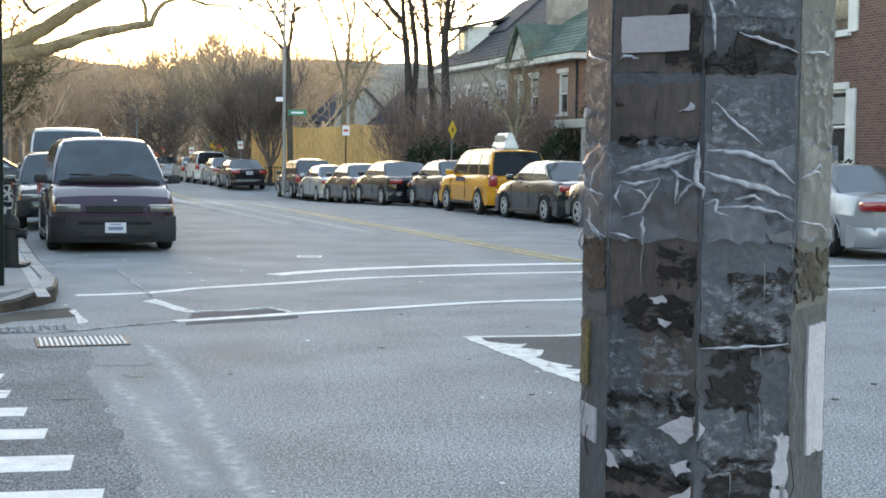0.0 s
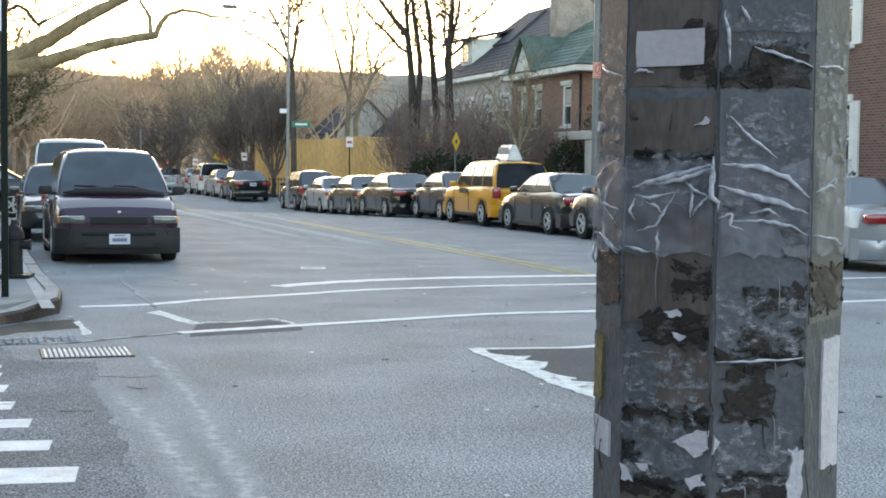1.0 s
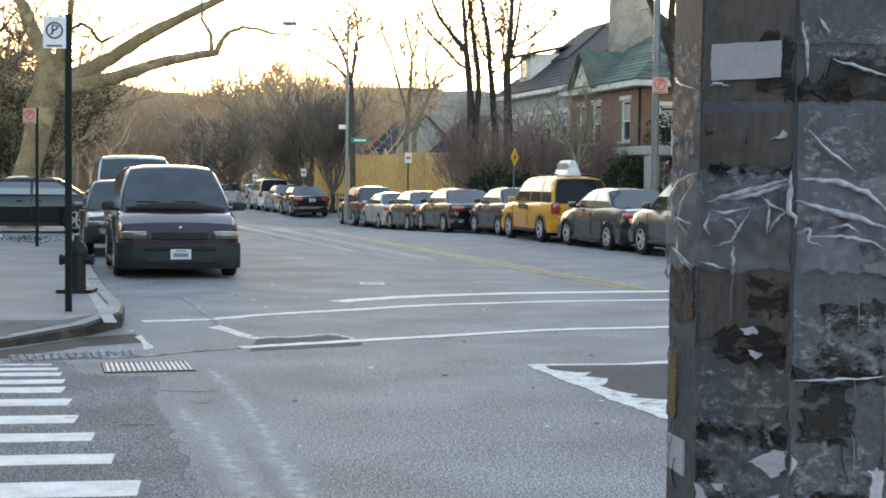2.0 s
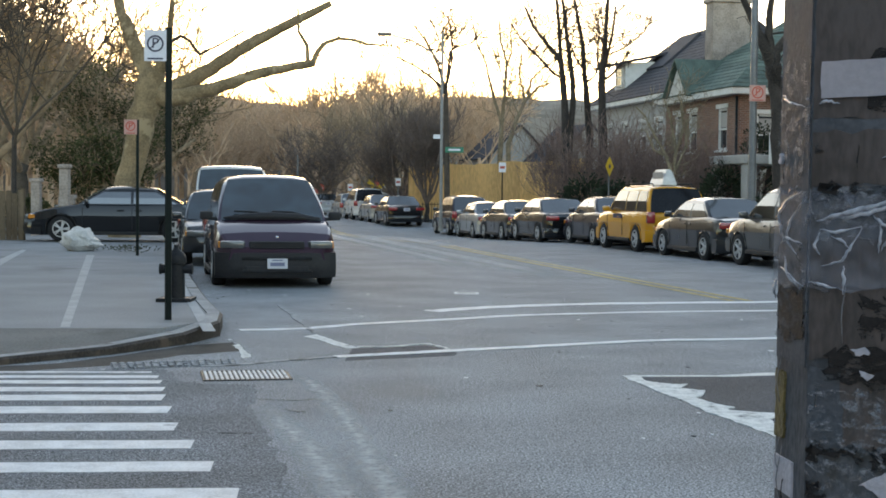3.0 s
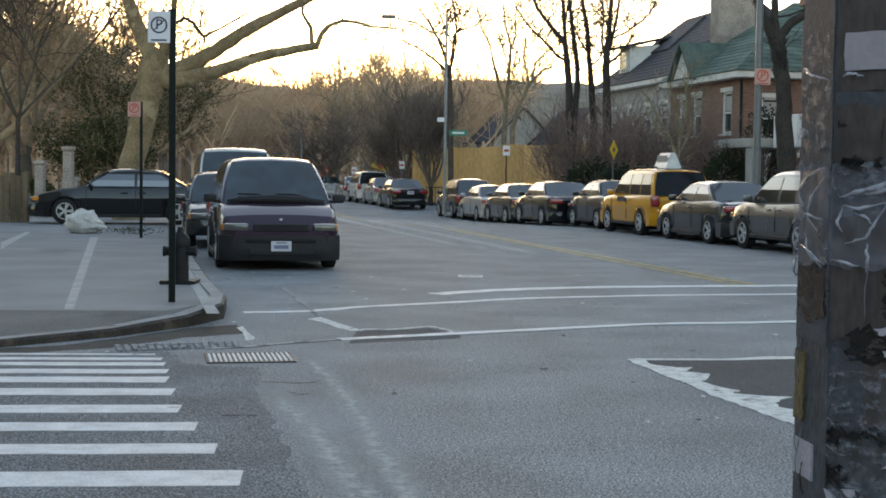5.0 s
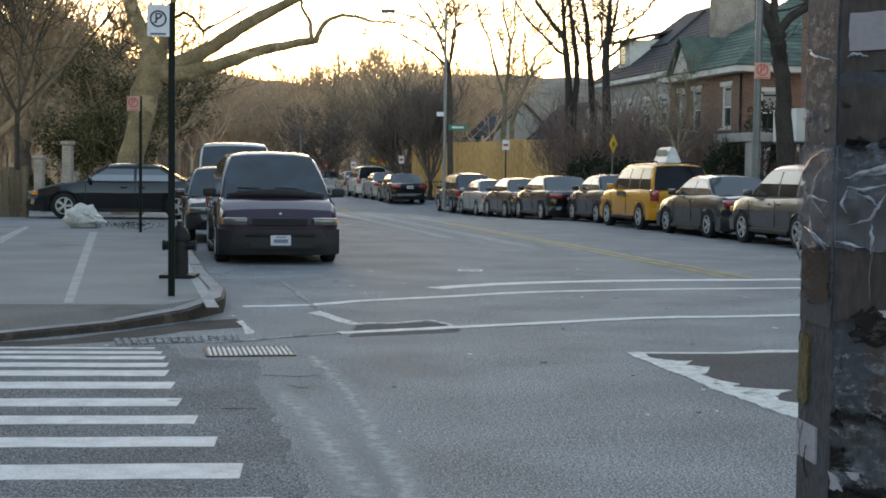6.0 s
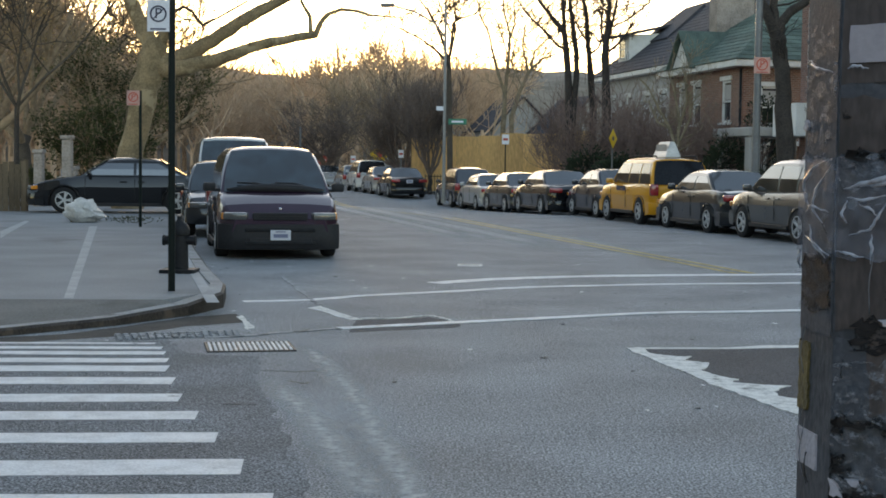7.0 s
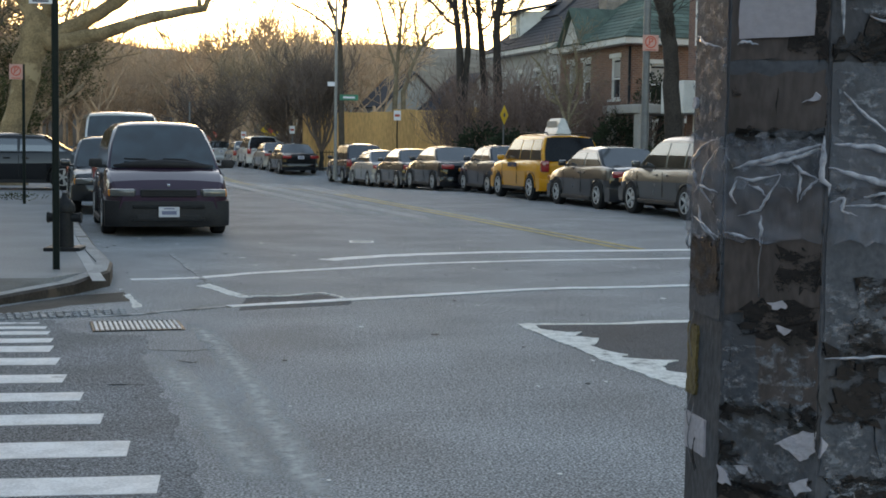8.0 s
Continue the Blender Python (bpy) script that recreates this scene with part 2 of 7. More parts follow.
class Tubes:
    """Tapered tubes gathered into plain arrays."""

    def __init__(self):
        self.v, self.f = [], []

    def add(self, pts, radii, n=5):
        pts = [Vector(p) for p in pts]
        base = len(self.v)
        for i, (p, r) in enumerate(zip(pts, radii)):
            d = (pts[min(i + 1, len(pts) - 1)] - pts[max(i - 1, 0)]).normalized()
            side = d.cross(Vector((0.31, 0.95, 0.05)) if abs(d.y) < 0.9 else Vector((1, 0, 0))).normalized()
            up = side.cross(d)
            for k in range(n):
                a = 2 * math.pi * k / n
                self.v.append(p + (side * math.cos(a) + up * math.sin(a)) * r)
        for i in range(len(pts) - 1):
            for k in range(n):
                a, b = base + i * n + k, base + i * n + (k + 1) % n
                self.f.append((a, b, b + n, a + n))
        self.f.append(tuple(base + (len(pts) - 1) * n + k for k in range(n)))

    def leaf(self, c, d, w, rng):
        """A small bent leaf or tuft."""
        d = Vector(d)
        s = d.orthogonal().normalized() * w
        s.rotate(Matrix.Rotation(rng.uniform(0, 6.28), 3, d.normalized()))
        b = len(self.v)
        c = Vector(c)
        up = d.cross(s).normalized() * w * 0.3
        self.v += [c, c + d * 0.5 + s + up, c + d, c + d * 0.5 - s + up]
        self.f += [(b, b + 1, b + 2), (b, b + 2, b + 3)]

    def mesh(self, name, material, parent=None, smooth=True):
        me = bpy.data.meshes.new(name)
        me.from_pydata([tuple(v) for v in self.v], [], self.f)
        me.materials.append(material)
        if smooth:
            me.polygons.foreach_set("use_smooth", [True] * len(me.polygons))
        me.update()
        ob = new(name, me)
        ob.parent = parent
        return ob


def grow(tubes, rng, p, d, length, r, level, wander=0.25, up=0.12, kids=(3, 5), spread=0.75, thin=0.012, shrink=0.62):
    """A limb that wanders and splits into finer ones."""
    steps = 4 if level > 1 else 3
    pts, radii = [Vector(p)], [r]
    d = Vector(d).normalized()
    for i in range(steps):
        d = (d + Vector((rng.uniform(-1, 1), rng.uniform(-1, 1), rng.uniform(-1, 1))) * wander + Vector((0, 0, up))).normalized()
        pts.append(pts[-1] + d * length / steps)
        radii.append(max(thin, r * (1 - 0.5 * (i + 1) / steps)))
    tubes.add(pts, radii, 6 if level > 2 else (4 if level > 1 else 3))
    if level <= 0:
        return
    for _ in range(rng.randint(*kids)):
        k = rng.uniform(0.3, 1.0) * steps
        i = min(int(k), steps - 1)
        q = pts[i].lerp(pts[i + 1], k - i)
        side = Vector((rng.uniform(-1, 1), rng.uniform(-1, 1), rng.uniform(-0.5, 0.9))).normalized()
        nd = (d * (1 - spread * 0.5) + side * spread).normalized()
        grow(tubes, rng, q, nd, length * shrink * rng.uniform(0.75, 1.2), max(thin, radii[i] * 0.6), level - 1, wander, up, kids, spread, thin, shrink)


def bare_tree(place, height, r, seed, label, lean=(0, 0), levels=4, fork=0.35, limbs=5, bark=None, twig=None, spread=0.75, kids=(3, 5), thin=0.012, limb_len=0.5, group="bare street trees", up=0.12, wander=0.24):
    rng = random.Random(seed)
    tree = thing("tree", label, "tree", place, group=group)
    trunk, crown = Tubes(), Tubes()
    n, h = 7, height * fork
    pts = [Vector((lean[0] * (i / n) ** 1.2 * h + rng.uniform(-1, 1) * r * 0.25, lean[1] * i / n * h + rng.uniform(-1, 1) * r * 0.25, h * i / n - 0.05)) for i in range(n + 1)]
    radii = [r * (1.35 - 0.35 * min(1, i / 2)) * (1 - 0.3 * i / n) for i in range(n + 1)]
    trunk.add(pts, radii, 10)
    trunk.mesh("trunk", bark or BARK, tree)
    for k in range(limbs):
        a = 2 * math.pi * (k + rng.uniform(-0.3, 0.3)) / limbs
        d = Vector((math.cos(a) * spread, math.sin(a) * spread, rng.uniform(0.5, 1.1)))
        start = pts[-1] if k < 3 else pts[-2].lerp(pts[-1], rng.random())
        grow(crown, rng, start - d.normalized() * r * 0.3, d, height * limb_len * rng.uniform(0.8, 1.1), r * 0.5, levels - 1, wander, up, kids, spread, thin)
    crown.mesh("crown", twig or TWIG, tree)
    return tree


# ---- wheels and cars ----
WHEELS = {}


def wheel_meshes(r):
    if r in WHEELS:
        return WHEELS[r]
    out = []
    for nm, prof, mt in (("tyre", [(r * 0.62, -0.10), (r * 0.9, -0.105), (r * 0.985, -0.085), (r, -0.04), (r, 0.04), (r * 0.985, 0.085), (r * 0.9, 0.105), (r * 0.62, 0.10)], RUBBER),
                         ("barrel", [(r * 0.63, -0.09), (r * 0.63, 0.085), (r * 0.58, 0.09), (r * 0.55, 0.04), (r * 0.12, 0.03)], BLACKTRIM)):
        bm = lathe(bmesh.new(), prof, 28, "x", cap=nm != "tyre")
        me = bpy.data.meshes.new(nm)
        bm.to_mesh(me)
        bm.free()
        me.materials.append(mt)
        me.polygons.foreach_set("use_smooth", [True] * len(me.polygons))
        me.set_sharp_from_angle(angle=radians(40))
        out.append(me)
    bm = bmesh.new()
    lathe(bm, [(r * 0.16, 0.03), (r * 0.16, 0.085), (r * 0.1, 0.095)], 14, "x")
    lathe(bm, [(r * 0.645, 0.07), (r * 0.645, 0.108), (r * 0.58, 0.108), (r * 0.58, 0.07)], 28, "x", cap=False)
    for k in range(5):
        a = 2 * math.pi * k / 5
        for w in (-0.13, 0.13):
            box(bm, (0.075, math.cos(a + w) * r * 0.36, math.sin(a + w) * r * 0.36), (0.03, r * 0.5, r * 0.1), 0.006, pose(0, 0, 0, math.degrees(a + w * 1.2)))
    me = bpy.data.meshes.new("rim")
    bm.to_mesh(me)
    bm.free()
    me.materials.append(ALLOY)
    out.append(me)
    WHEELS[r] = out
    return out


def lerp_table(t, x):
    if x <= t[0][0]:
        return t[0][1]
    for (a, u), (b, v) in zip(t, t[1:]):
        if x <= b:
            k = (x - a) / (b - a)
            return u + (v - u) * k
    return t[-1][1]


def smooth_table(t, x, h=0.09):
    return sum(lerp_table(t, x + k * h) for k in (-1, -0.5, 0, 0.5, 1)) / 5


STYLES = {
    # top: (y/L, z/H) body line; cowl, roof front, roof rear, rear base: y/L; belt: z/H
    "sedan": dict(top=[(-0.5, 0.56), (-0.47, 0.66), (-0.30, 0.70), (0, 0.67), (0.2, 0.68), (0.33, 0.62), (0.44, 0.54), (0.5, 0.42)], cab=(0.235, 0.075, -0.18, -0.345), belt=0.665, side=2, sill=0.2),
    "suv": dict(top=[(-0.5, 0.5), (-0.485, 0.60), (-0.3, 0.62), (0, 0.60), (0.23, 0.60), (0.36, 0.58), (0.45, 0.52), (0.5, 0.40)], cab=(0.27, 0.08, -0.33, -0.475), belt=0.60, side=3, sill=0.28),
    "boxsuv": dict(top=[(-0.5, 0.5), (-0.485, 0.60), (-0.3, 0.62), (0, 0.60), (0.23, 0.60), (0.36, 0.58), (0.45, 0.52), (0.5, 0.40)], cab=(0.26, 0.115, -0.41, -0.475), belt=0.595, side=3, sill=0.28),
    "minivan": dict(top=[(-0.5, 0.45), (-0.48, 0.58), (-0.2, 0.585), (0.1, 0.585), (0.29, 0.60), (0.37, 0.555), (0.455, 0.465), (0.5, 0.34)], cab=(0.325, 0.12, -0.43, -0.48), belt=0.585, side=3, sill=0.165),
    "van": dict(top=[(-0.5, 0.46), (-0.49, 0.54), (0, 0.53), (0.33, 0.54), (0.42, 0.52), (0.485, 0.47), (0.5, 0.38)], cab=(0.37, 0.27, -0.47, -0.49), belt=0.535, side=3, sill=0.24),
}


def car(label, l_w_h, style, paint_mat, place, turn, wheel=0.32, front=True, category="car", extras=(), lower=None, group="parked cars", axle=(0.305, -0.285)):
    L, W, Hh = l_w_h
    st = STYLES[style]
    root = thing("car" if category == "car" else category, label, category, place, turn, group)
    axles = [L * axle[0], L * axle[1]]
    R = wheel * 1.16
    ys = {round(-L / 2 + L * i / 34, 4) for i in range(35)}
    for a in axles:
        ys |= {round(a + R * k, 4) for k in (-1.02, -1.0, -0.95, -0.85, -0.7, -0.5, -0.25, 0, 0.25, 0.5, 0.7, 0.85, 0.95, 1.0, 1.02)}
    ys |= {-L / 2, L / 2}
    ys = sorted(y for y in ys if abs(y) <= L / 2)
    top = [(a * L, b * Hh) for a, b in st["top"]]
    sill = st["sill"]

    def half(y):
        k = abs(y) / (L / 2)
        return W / 2 * (1 - 0.03 * k ** 2 - 0.21 * max(0, (k - 0.8) / 0.2) ** 2.2)

    def low(y):
        z = sill + 0.06 * max(0, (abs(y) / (L / 2) - 0.85) / 0.15)
        for a in axles:
            if abs(y - a) <= R:
                z = max(z, wheel * 0.98 + math.sqrt(max(0, R * R - (y - a) ** 2)) * 0.98)
        return z

    bm = bmesh.new()
    rows = []
    for y in ys:
        w, zb, zt = half(y), low(y), smooth_table(top, y)
        zs = max(zb + 0.03, zt - 0.10)
        mid = max(zb + 0.02, sill + 0.62 * (zt - sill))
        sec = [(w * 0.94, zb), (w * 0.975, zb + 0.45 * (mid - zb)), (w, mid), (w * 0.966, max(mid + 0.005, zs)), (w * 0.935, max(mid + 0.01, zt - 0.025)), (w * 0.89, max(mid + 0.015, zt)), (w * 0.5, zt + 0.022), (0, zt + 0.03)]
        row = [bm.verts.new((x, y, z)) for x, z in sec] + [bm.verts.new((-x, y, z)) for x, z in reversed(sec[:-1])]
        rows.append(row)
    for a, b in zip(rows, rows[1:]):
        for i in range(len(a) - 1):
            bm.faces.new((a[i], a[i + 1], b[i + 1], b[i]))
    for row in (rows[0], rows[-1]):
        bm.faces.new(row)
    bmesh.ops.recalc_face_normals(bm, faces=bm.faces[:])
    part("body", bm, paint_mat, root, smooth=13)

    for a in axles:
        for side in (-1, 1):
            t = Tubes()
            lip = [(side * (half(a + R * math.cos(q)) * 0.975 + 0.004), a + R * math.cos(q), wheel * 0.98 + R * 0.98 * math.sin(q)) for q in np.linspace(0.0, math.pi, 13)]
            t.add(lip, [0.014] * 13, 5)
            t.mesh("arch_lip", lower or paint_mat, root)

    # underbody and wheel wells
    part("underbody", boxes(((0, 0, sill + 0.10), (W * 0.80, L * 0.93, 0.24)), ((0, 0, sill + 0.3), (W * 0.56, L * 0.86, 0.34))), BLACKTRIM, root)

    # cabin
    yc, yf, yr, yb = (k * L for k in st["cab"])
    belt = st["belt"] * Hh
    wb, wt = W / 2 * 0.90, W / 2 * (0.68 if style == "sedan" else 0.70 if style != "van" else 0.80)
    prof = [(yb, 0.0), (yr, 0.93), (yr + 0.12 * L, 0.99), ((yf + yr) / 2, 1.0), (yf - 0.05 * L, 0.985), (yf, 0.93), (yc, 0.0)]

    def sx(k):
        return wb + (wt - wb) * k - 0.0 + 0.035 * math.sin(math.pi * min(1, max(0, k)))

    def roof_k(y):
        return max(0.0, smooth_table(prof, y, 0.05) if yb + 0.1 < y < yc - 0.1 else lerp_table(prof, y))

    bm = bmesh.new()
    rows = []
    n = 40
    for i in range(n + 1):
        y = yb + (yc - yb) * i / n
        k = roof_k(y)
        hz = belt - 0.03 + (Hh - belt + 0.03) * k
        sec = [(wb, belt - 0.03), (sx(k * 0.5), belt + (hz - belt) * 0.5), (sx(k * 0.9), belt - 0.03 + (hz - belt + 0.03) * 0.9), (sx(k) - 0.05 * k, hz - 0.01 * k), (wt * 0.6, hz + 0.022 * k), (0, hz + 0.035 * k)]
        rows.append([bm.verts.new((x, y, z)) for x, z in sec] + [bm.verts.new((-x, y, z)) for x, z in reversed(sec[:-1])])
    for a, b in zip(rows, rows[1:]):
        for i in range(len(a) - 1):
            bm.faces.new((a[i], a[i + 1], b[i + 1], b[i]))
    bmesh.ops.remove_doubles(bm, verts=bm.verts[:], dist=0.004)
    bmesh.ops.recalc_face_normals(bm, faces=bm.faces[:])
    part("cabin", bm, paint_mat, root, smooth=32)

    # windscreen and rear window
    for nm, y0, y1 in (("windscreen", yc, yf), ("rear_window", yb, yr)):
        bm = bmesh.new()
        grid = []
        sgn = 1 if y0 > y1 else -1
        for i in range(6):
            u = 0.03 + 0.92 * i / 5
            y = y0 + (y1 - y0) * u
            k = roof_k(y)
            hz = belt - 0.03 + (Hh - belt + 0.03) * k
            row = []
            for j in range(9):
                q = -1 + j / 4
                row.append(bm.verts.new((q * (sx(k) - 0.05), y + sgn * 0.018, hz + 0.022 + 0.035 * k * (1 - abs(q) ** 2.5))))
            grid.append(row)
        for a, b in zip(grid, grid[1:]):
            for j in range(8):
                bm.faces.new((a[j], a[j + 1], b[j + 1], b[j]))
        bmesh.ops.recalc_face_normals(bm, faces=bm.faces[:])
        bmesh.ops.solidify(bm, geom=bm.faces[:], thickness=0.006)
        part(nm, bm, SCREEN if nm == "windscreen" else TINT if style == "boxsuv" else GLASS, root, smooth=40)

    # side windows
    def pane(pts, side):
        bm = bmesh.new()
        out = []
        for y, z in pts:
            k = min(1.0, max(0.0, (z - belt + 0.03) / (Hh - belt + 0.03)))
            out.append(bm.verts.new((side * (sx(k) + 0.012), y, z)))
        f = bm.faces.new(out)
        bmesh.ops.recalc_face_normals(bm, faces=[f])
        r = bmesh.ops.extrude_face_region(bm, geom=[f])
        bmesh.ops.translate(bm, vec=(-side * 0.02, 0, 0), verts=[g for g in r["geom"] if isinstance(g, bmesh.types.BMVert)])
        bmesh.ops.recalc_face_normals(bm, faces=bm.faces[:])
        part("side_window", bm, GLASS, root)

    zt, zb = Hh - 0.135, belt + 0.035

    def edge_f(z):
        return yc + (yf - yc) * (z - belt) / (Hh - belt) * 1.06 - 0.13

    def edge_r(z):
        return yb + (yr - yb) * (z - belt) / (Hh - belt) * 1.06 + 0.16

    cuts = [0.0] + [c for c in ((0.5,) if st["side"] == 2 else (0.4, 0.72))] + [1.0]
    for side in (-1, 1):
        for a, b in zip(cuts, cuts[1:]):
            def px(c, z):
                return edge_f(z) + (edge_r(z) - edge_f(z)) * c if c in (0.0, 1.0) else edge_f(zb) - 0.2 + (edge_r(zb) - edge_f(zb) + 0.3) * c
            g0, g1 = (0 if a == 0 else -0.035), (0 if b == 1 else 0.035)
            zm = (zb + zt) / 2
            pane([(px(a, zb) + g0, zb), (px(b, zb) + g1, zb), (px(b, zm) + g1, zm), (px(b, zt) + g1, zt), (px(a, zt) + g0, zt), (px(a, zm) + g0, zm)], side)

    # door seams and handles
    for side in (-1, 1):
        for yy in (edge_f(zb) - 0.2 + (edge_r(zb) - edge_f(zb) + 0.3) * (0.5 if st["side"] == 2 else 0.4), edge_f(zb) + 0.0):
            part("door_seam", boxes(((side * half(yy) * 0.995, yy, sill + (belt - sill) * 0.55), (0.012, 0.012, (belt - sill) * 0.72))), BLACKTRIM, root)
            part("door_handle", boxes(((side * (half(yy) * 0.985 + 0.012), yy - 0.16 if yy < yc - 0.4 else yy - 0.95, belt - 0.13), (0.035, 0.17, 0.03)), bevel=0.008), paint_mat if style != "van" else BLACKTRIM, root)
        part("rocker_trim", boxes(((side * W / 2 * 0.985, (axles[0] + axles[1]) / 2, sill + 0.03), (0.05, (axles[0] - axles[1]) - 2.1 * R, 0.09)), bevel=0.015), lower or BLACKTRIM, root)
        m = bmesh.new()
        box(m, (side * (W / 2 + 0.07), yc - 0.30, belt + 0.08), (0.20, 0.09, 0.14), 0.035)
        box(m, (side * (W / 2 - 0.04), yc - 0.30, belt + 0.03), (0.12, 0.05, 0.05), 0.012)
        part("mirror", m, BLACKTRIM if style in ("minivan", "van") else paint_mat, root, smooth=40)

    # bumpers
    bump_h = 0.40 if style == "minivan" else 0.32
    for sg, nm in ((1, "front_bumper"), (-1, "rear_bumper")):
        bm = bmesh.new()
        prev = None
        for i in range(13):
            q = -1 + i / 6
            x = q * W / 2 * 0.975
            y = sg * (L / 2 + 0.06 - 0.25 * abs(q) ** 7)
            wrap = 0.25
            ring = [bm.verts.new((x, y - sg * d, z)) for d, z in ((wrap, sill - 0.02), (0.05, sill), (0.01, sill + 0.08), (0.0, sill + 0.2), (0.03, sill + bump_h - 0.02), (wrap, sill + bump_h))]
            if prev:
                for j in range(5):
                    bm.faces.new((prev[j], prev[j + 1], ring[j + 1], ring[j]))
            else:
                bm.faces.new(ring)
            prev = ring
        bm.faces.new(prev)
        bmesh.ops.recalc_face_normals(bm, faces=bm.faces[:])
        part(nm, bm, lower or paint_mat, root, smooth=35)
    zl = Hh * (0.44 if style == "sedan" else 0.43 if style == "suv" else 0.43 if style == "boxsuv" else 0.385)
    # head lamps, grille
    zh = zl if style != "sedan" else Hh * 0.455
    for side in (-1, 1):
        lamp = bmesh.new()
        box(lamp, (side * W * 0.345, L / 2 - 0.10, zh), (W * 0.20, 0.22, 0.12), 0.035, pose(0, 0, 0, 0, 0, -side * 16))
        head = part("headlight", lamp, LAMP, root, smooth=40)
        part("turn_signal", boxes(((side * W * 0.452, L / 2 - 0.20, zh), (0.045, 0.16, 0.10)), bevel=0.012), AMBER, head)
    grille = part("grille", boxes(((0, L / 2 - 0.02, zh - 0.005), (W * 0.44, 0.08, 0.12)), bevel=0.02), BLACKTRIM, root)
    for i in range(3):
        part("grille_bar", boxes(((0, L / 2 + 0.022, zh - 0.045 + 0.04 * i), (W * 0.38, 0.02, 0.012)), bevel=0.004), lower or STEEL, grille)
    part("air_intake", boxes(((0, L / 2 + 0.045, sill + 0.14), (W * 0.5, 0.04, 0.08)), bevel=0.015), BLACKTRIM, root)
    # tail lamps
    zr = belt - (0.14 if style == "sedan" else 0.12)
    for side in (-1, 1):
        lamp = bmesh.new()
        if style == "sedan":
            box(lamp, (side * W * 0.36, -L / 2 + 0.08, zr), (W * 0.23, 0.24, 0.15), 0.035, pose(0, 0, 0, 0, 0, side * 14))
        else:
            box(lamp, (side * W * 0.43, -L / 2 + 0.08, zr), (W * 0.12, 0.22, 0.30), 0.035, pose(0, 0, 0, 0, 0, side * 10))
        part("tail_light", lamp, TAIL, root, smooth=40)
    for sg in (1, -1):
        z = sill + 0.22 if sg > 0 else (belt - 0.17 if style == "sedan" else sill + 0.42)
        y = sg * (L / 2 + 0.068) if sg > 0 else -L / 2 - 0.012
        plate = part("number_plate", boxes(((0, y, z), (0.31, 0.02, 0.155)), bevel=0.006), PLATE, root)
        part("lettering_bar", boxes(((0, y + sg * 0.011, z - 0.01), (0.22, 0.004, 0.055))), PLATE_INK, plate)
        part("lettering_bar", boxes(((0, y + sg * 0.011, z + 0.052), (0.16, 0.004, 0.018))), PLATE_INK, plate)
    # wheels
    for a in axles:
        for side in (-1, 1):
            tyre, barrel, rim = wheel_meshes(wheel)
            wh = new("wheel", tyre)
            wh.parent = root
            wh.matrix_basis = pose(side * (W / 2 - 0.115), a, wheel, 0, 0, 0 if side > 0 else 180)
            shared("barrel", barrel, wh)
            shared("rim", rim, wh)
    if "wipers" in extras:
        t = Tubes()
        t.add([(-W * 0.40, yc - 0.06, belt + 0.03), (-W * 0.2, yc - 0.02, belt + 0.065), (0, yc, belt + 0.075), (W * 0.2, yc - 0.02, belt + 0.065), (W * 0.40, yc - 0.06, belt + 0.03)], [0.03, 0.06, 0.07, 0.06, 0.03], 8)
        t.mesh("cowl_panel", BLACKTRIM, root)
        for z in (sill + 0.10, sill + 0.30):
            part("bumper_slot", boxes(((0, L / 2 + 0.055, z), (W * 0.56, 0.03, 0.05)), bevel=0.012), IRON, root)
        part("badge", boxes(((0, L / 2 - 0.03, zh + 0.115), (0.05, 0.04, 0.04)), bevel=0.012), CHROME, root)
        for x0, x1 in ((-0.62, 0.0), (-0.02, 0.6)):
            t = Tubes()
            t.add([(x0, yc - 0.02, belt + 0.06), ((x0 + x1) / 2, yc - 0.12, belt + 0.14), (x1, yc - 0.14, belt + 0.15)], [0.02, 0.02, 0.014], 5)
            t.mesh("wiper", BLACKTRIM, root)
    if "rails" in extras:
        for side in (-1, 1):
            t = Tubes()
            y0, y1 = yr + 0.1, yf - 0.25
            t.add([(side * wt * 0.86, y0, Hh - 0.02), (side * wt * 0.86, y0 + 0.1, Hh + 0.055), (side * wt * 0.86, y1 - 0.1, Hh + 0.055), (side * wt * 0.86, y1, Hh - 0.02)], [0.018] * 4, 6)
            t.mesh("roof_rail", BLACKTRIM, root)
    return root


# ---- ground, roads, pavements ----
def sheet(name, l0, l1, s0, s1, material, label, z=0.0, ns=60, nl=2):
    bm = bmesh.new()
    g = [[bm.verts.new(at(l0 + (l1 - l0) * i / nl, s0 + (s1 - s0) * j / ns, z)) for i in range(nl + 1)] for j in range(ns + 1)]
    for a, b in zip(g, g[1:]):
        for i in range(nl):
            bm.faces.new((a[i], a[i + 1], b[i + 1], b[i]))
    return tagged(part(name, bm, material), label, name.replace("_", " "), kind="structure")


CURVE = [(-30.0, 5.2), (-12.0, 9.6), (-6.0, 11.1), (-3.2, 11.75), (-1.25, 12.36), (-0.34, 13.05), (0.35, 13.85), (0.72, 14.6), (0.8, 15.6), (0.72, 18.0)]
KERB = CURVE + [(0.68, s) for s in range(22, 60, 4)] + [(0.68, s) for s in range(60, 301, 20)]
sheet("ground", -1500, 1500, -300, 2500, EARTH, "bare brown earth and dead grass behind the pavements", -0.12, 500, 4)
sheet("road", -60, 60, -12, 330, ASPHALT, "worn grey asphalt street with patches and painted lines", 0.0, 200, 12)


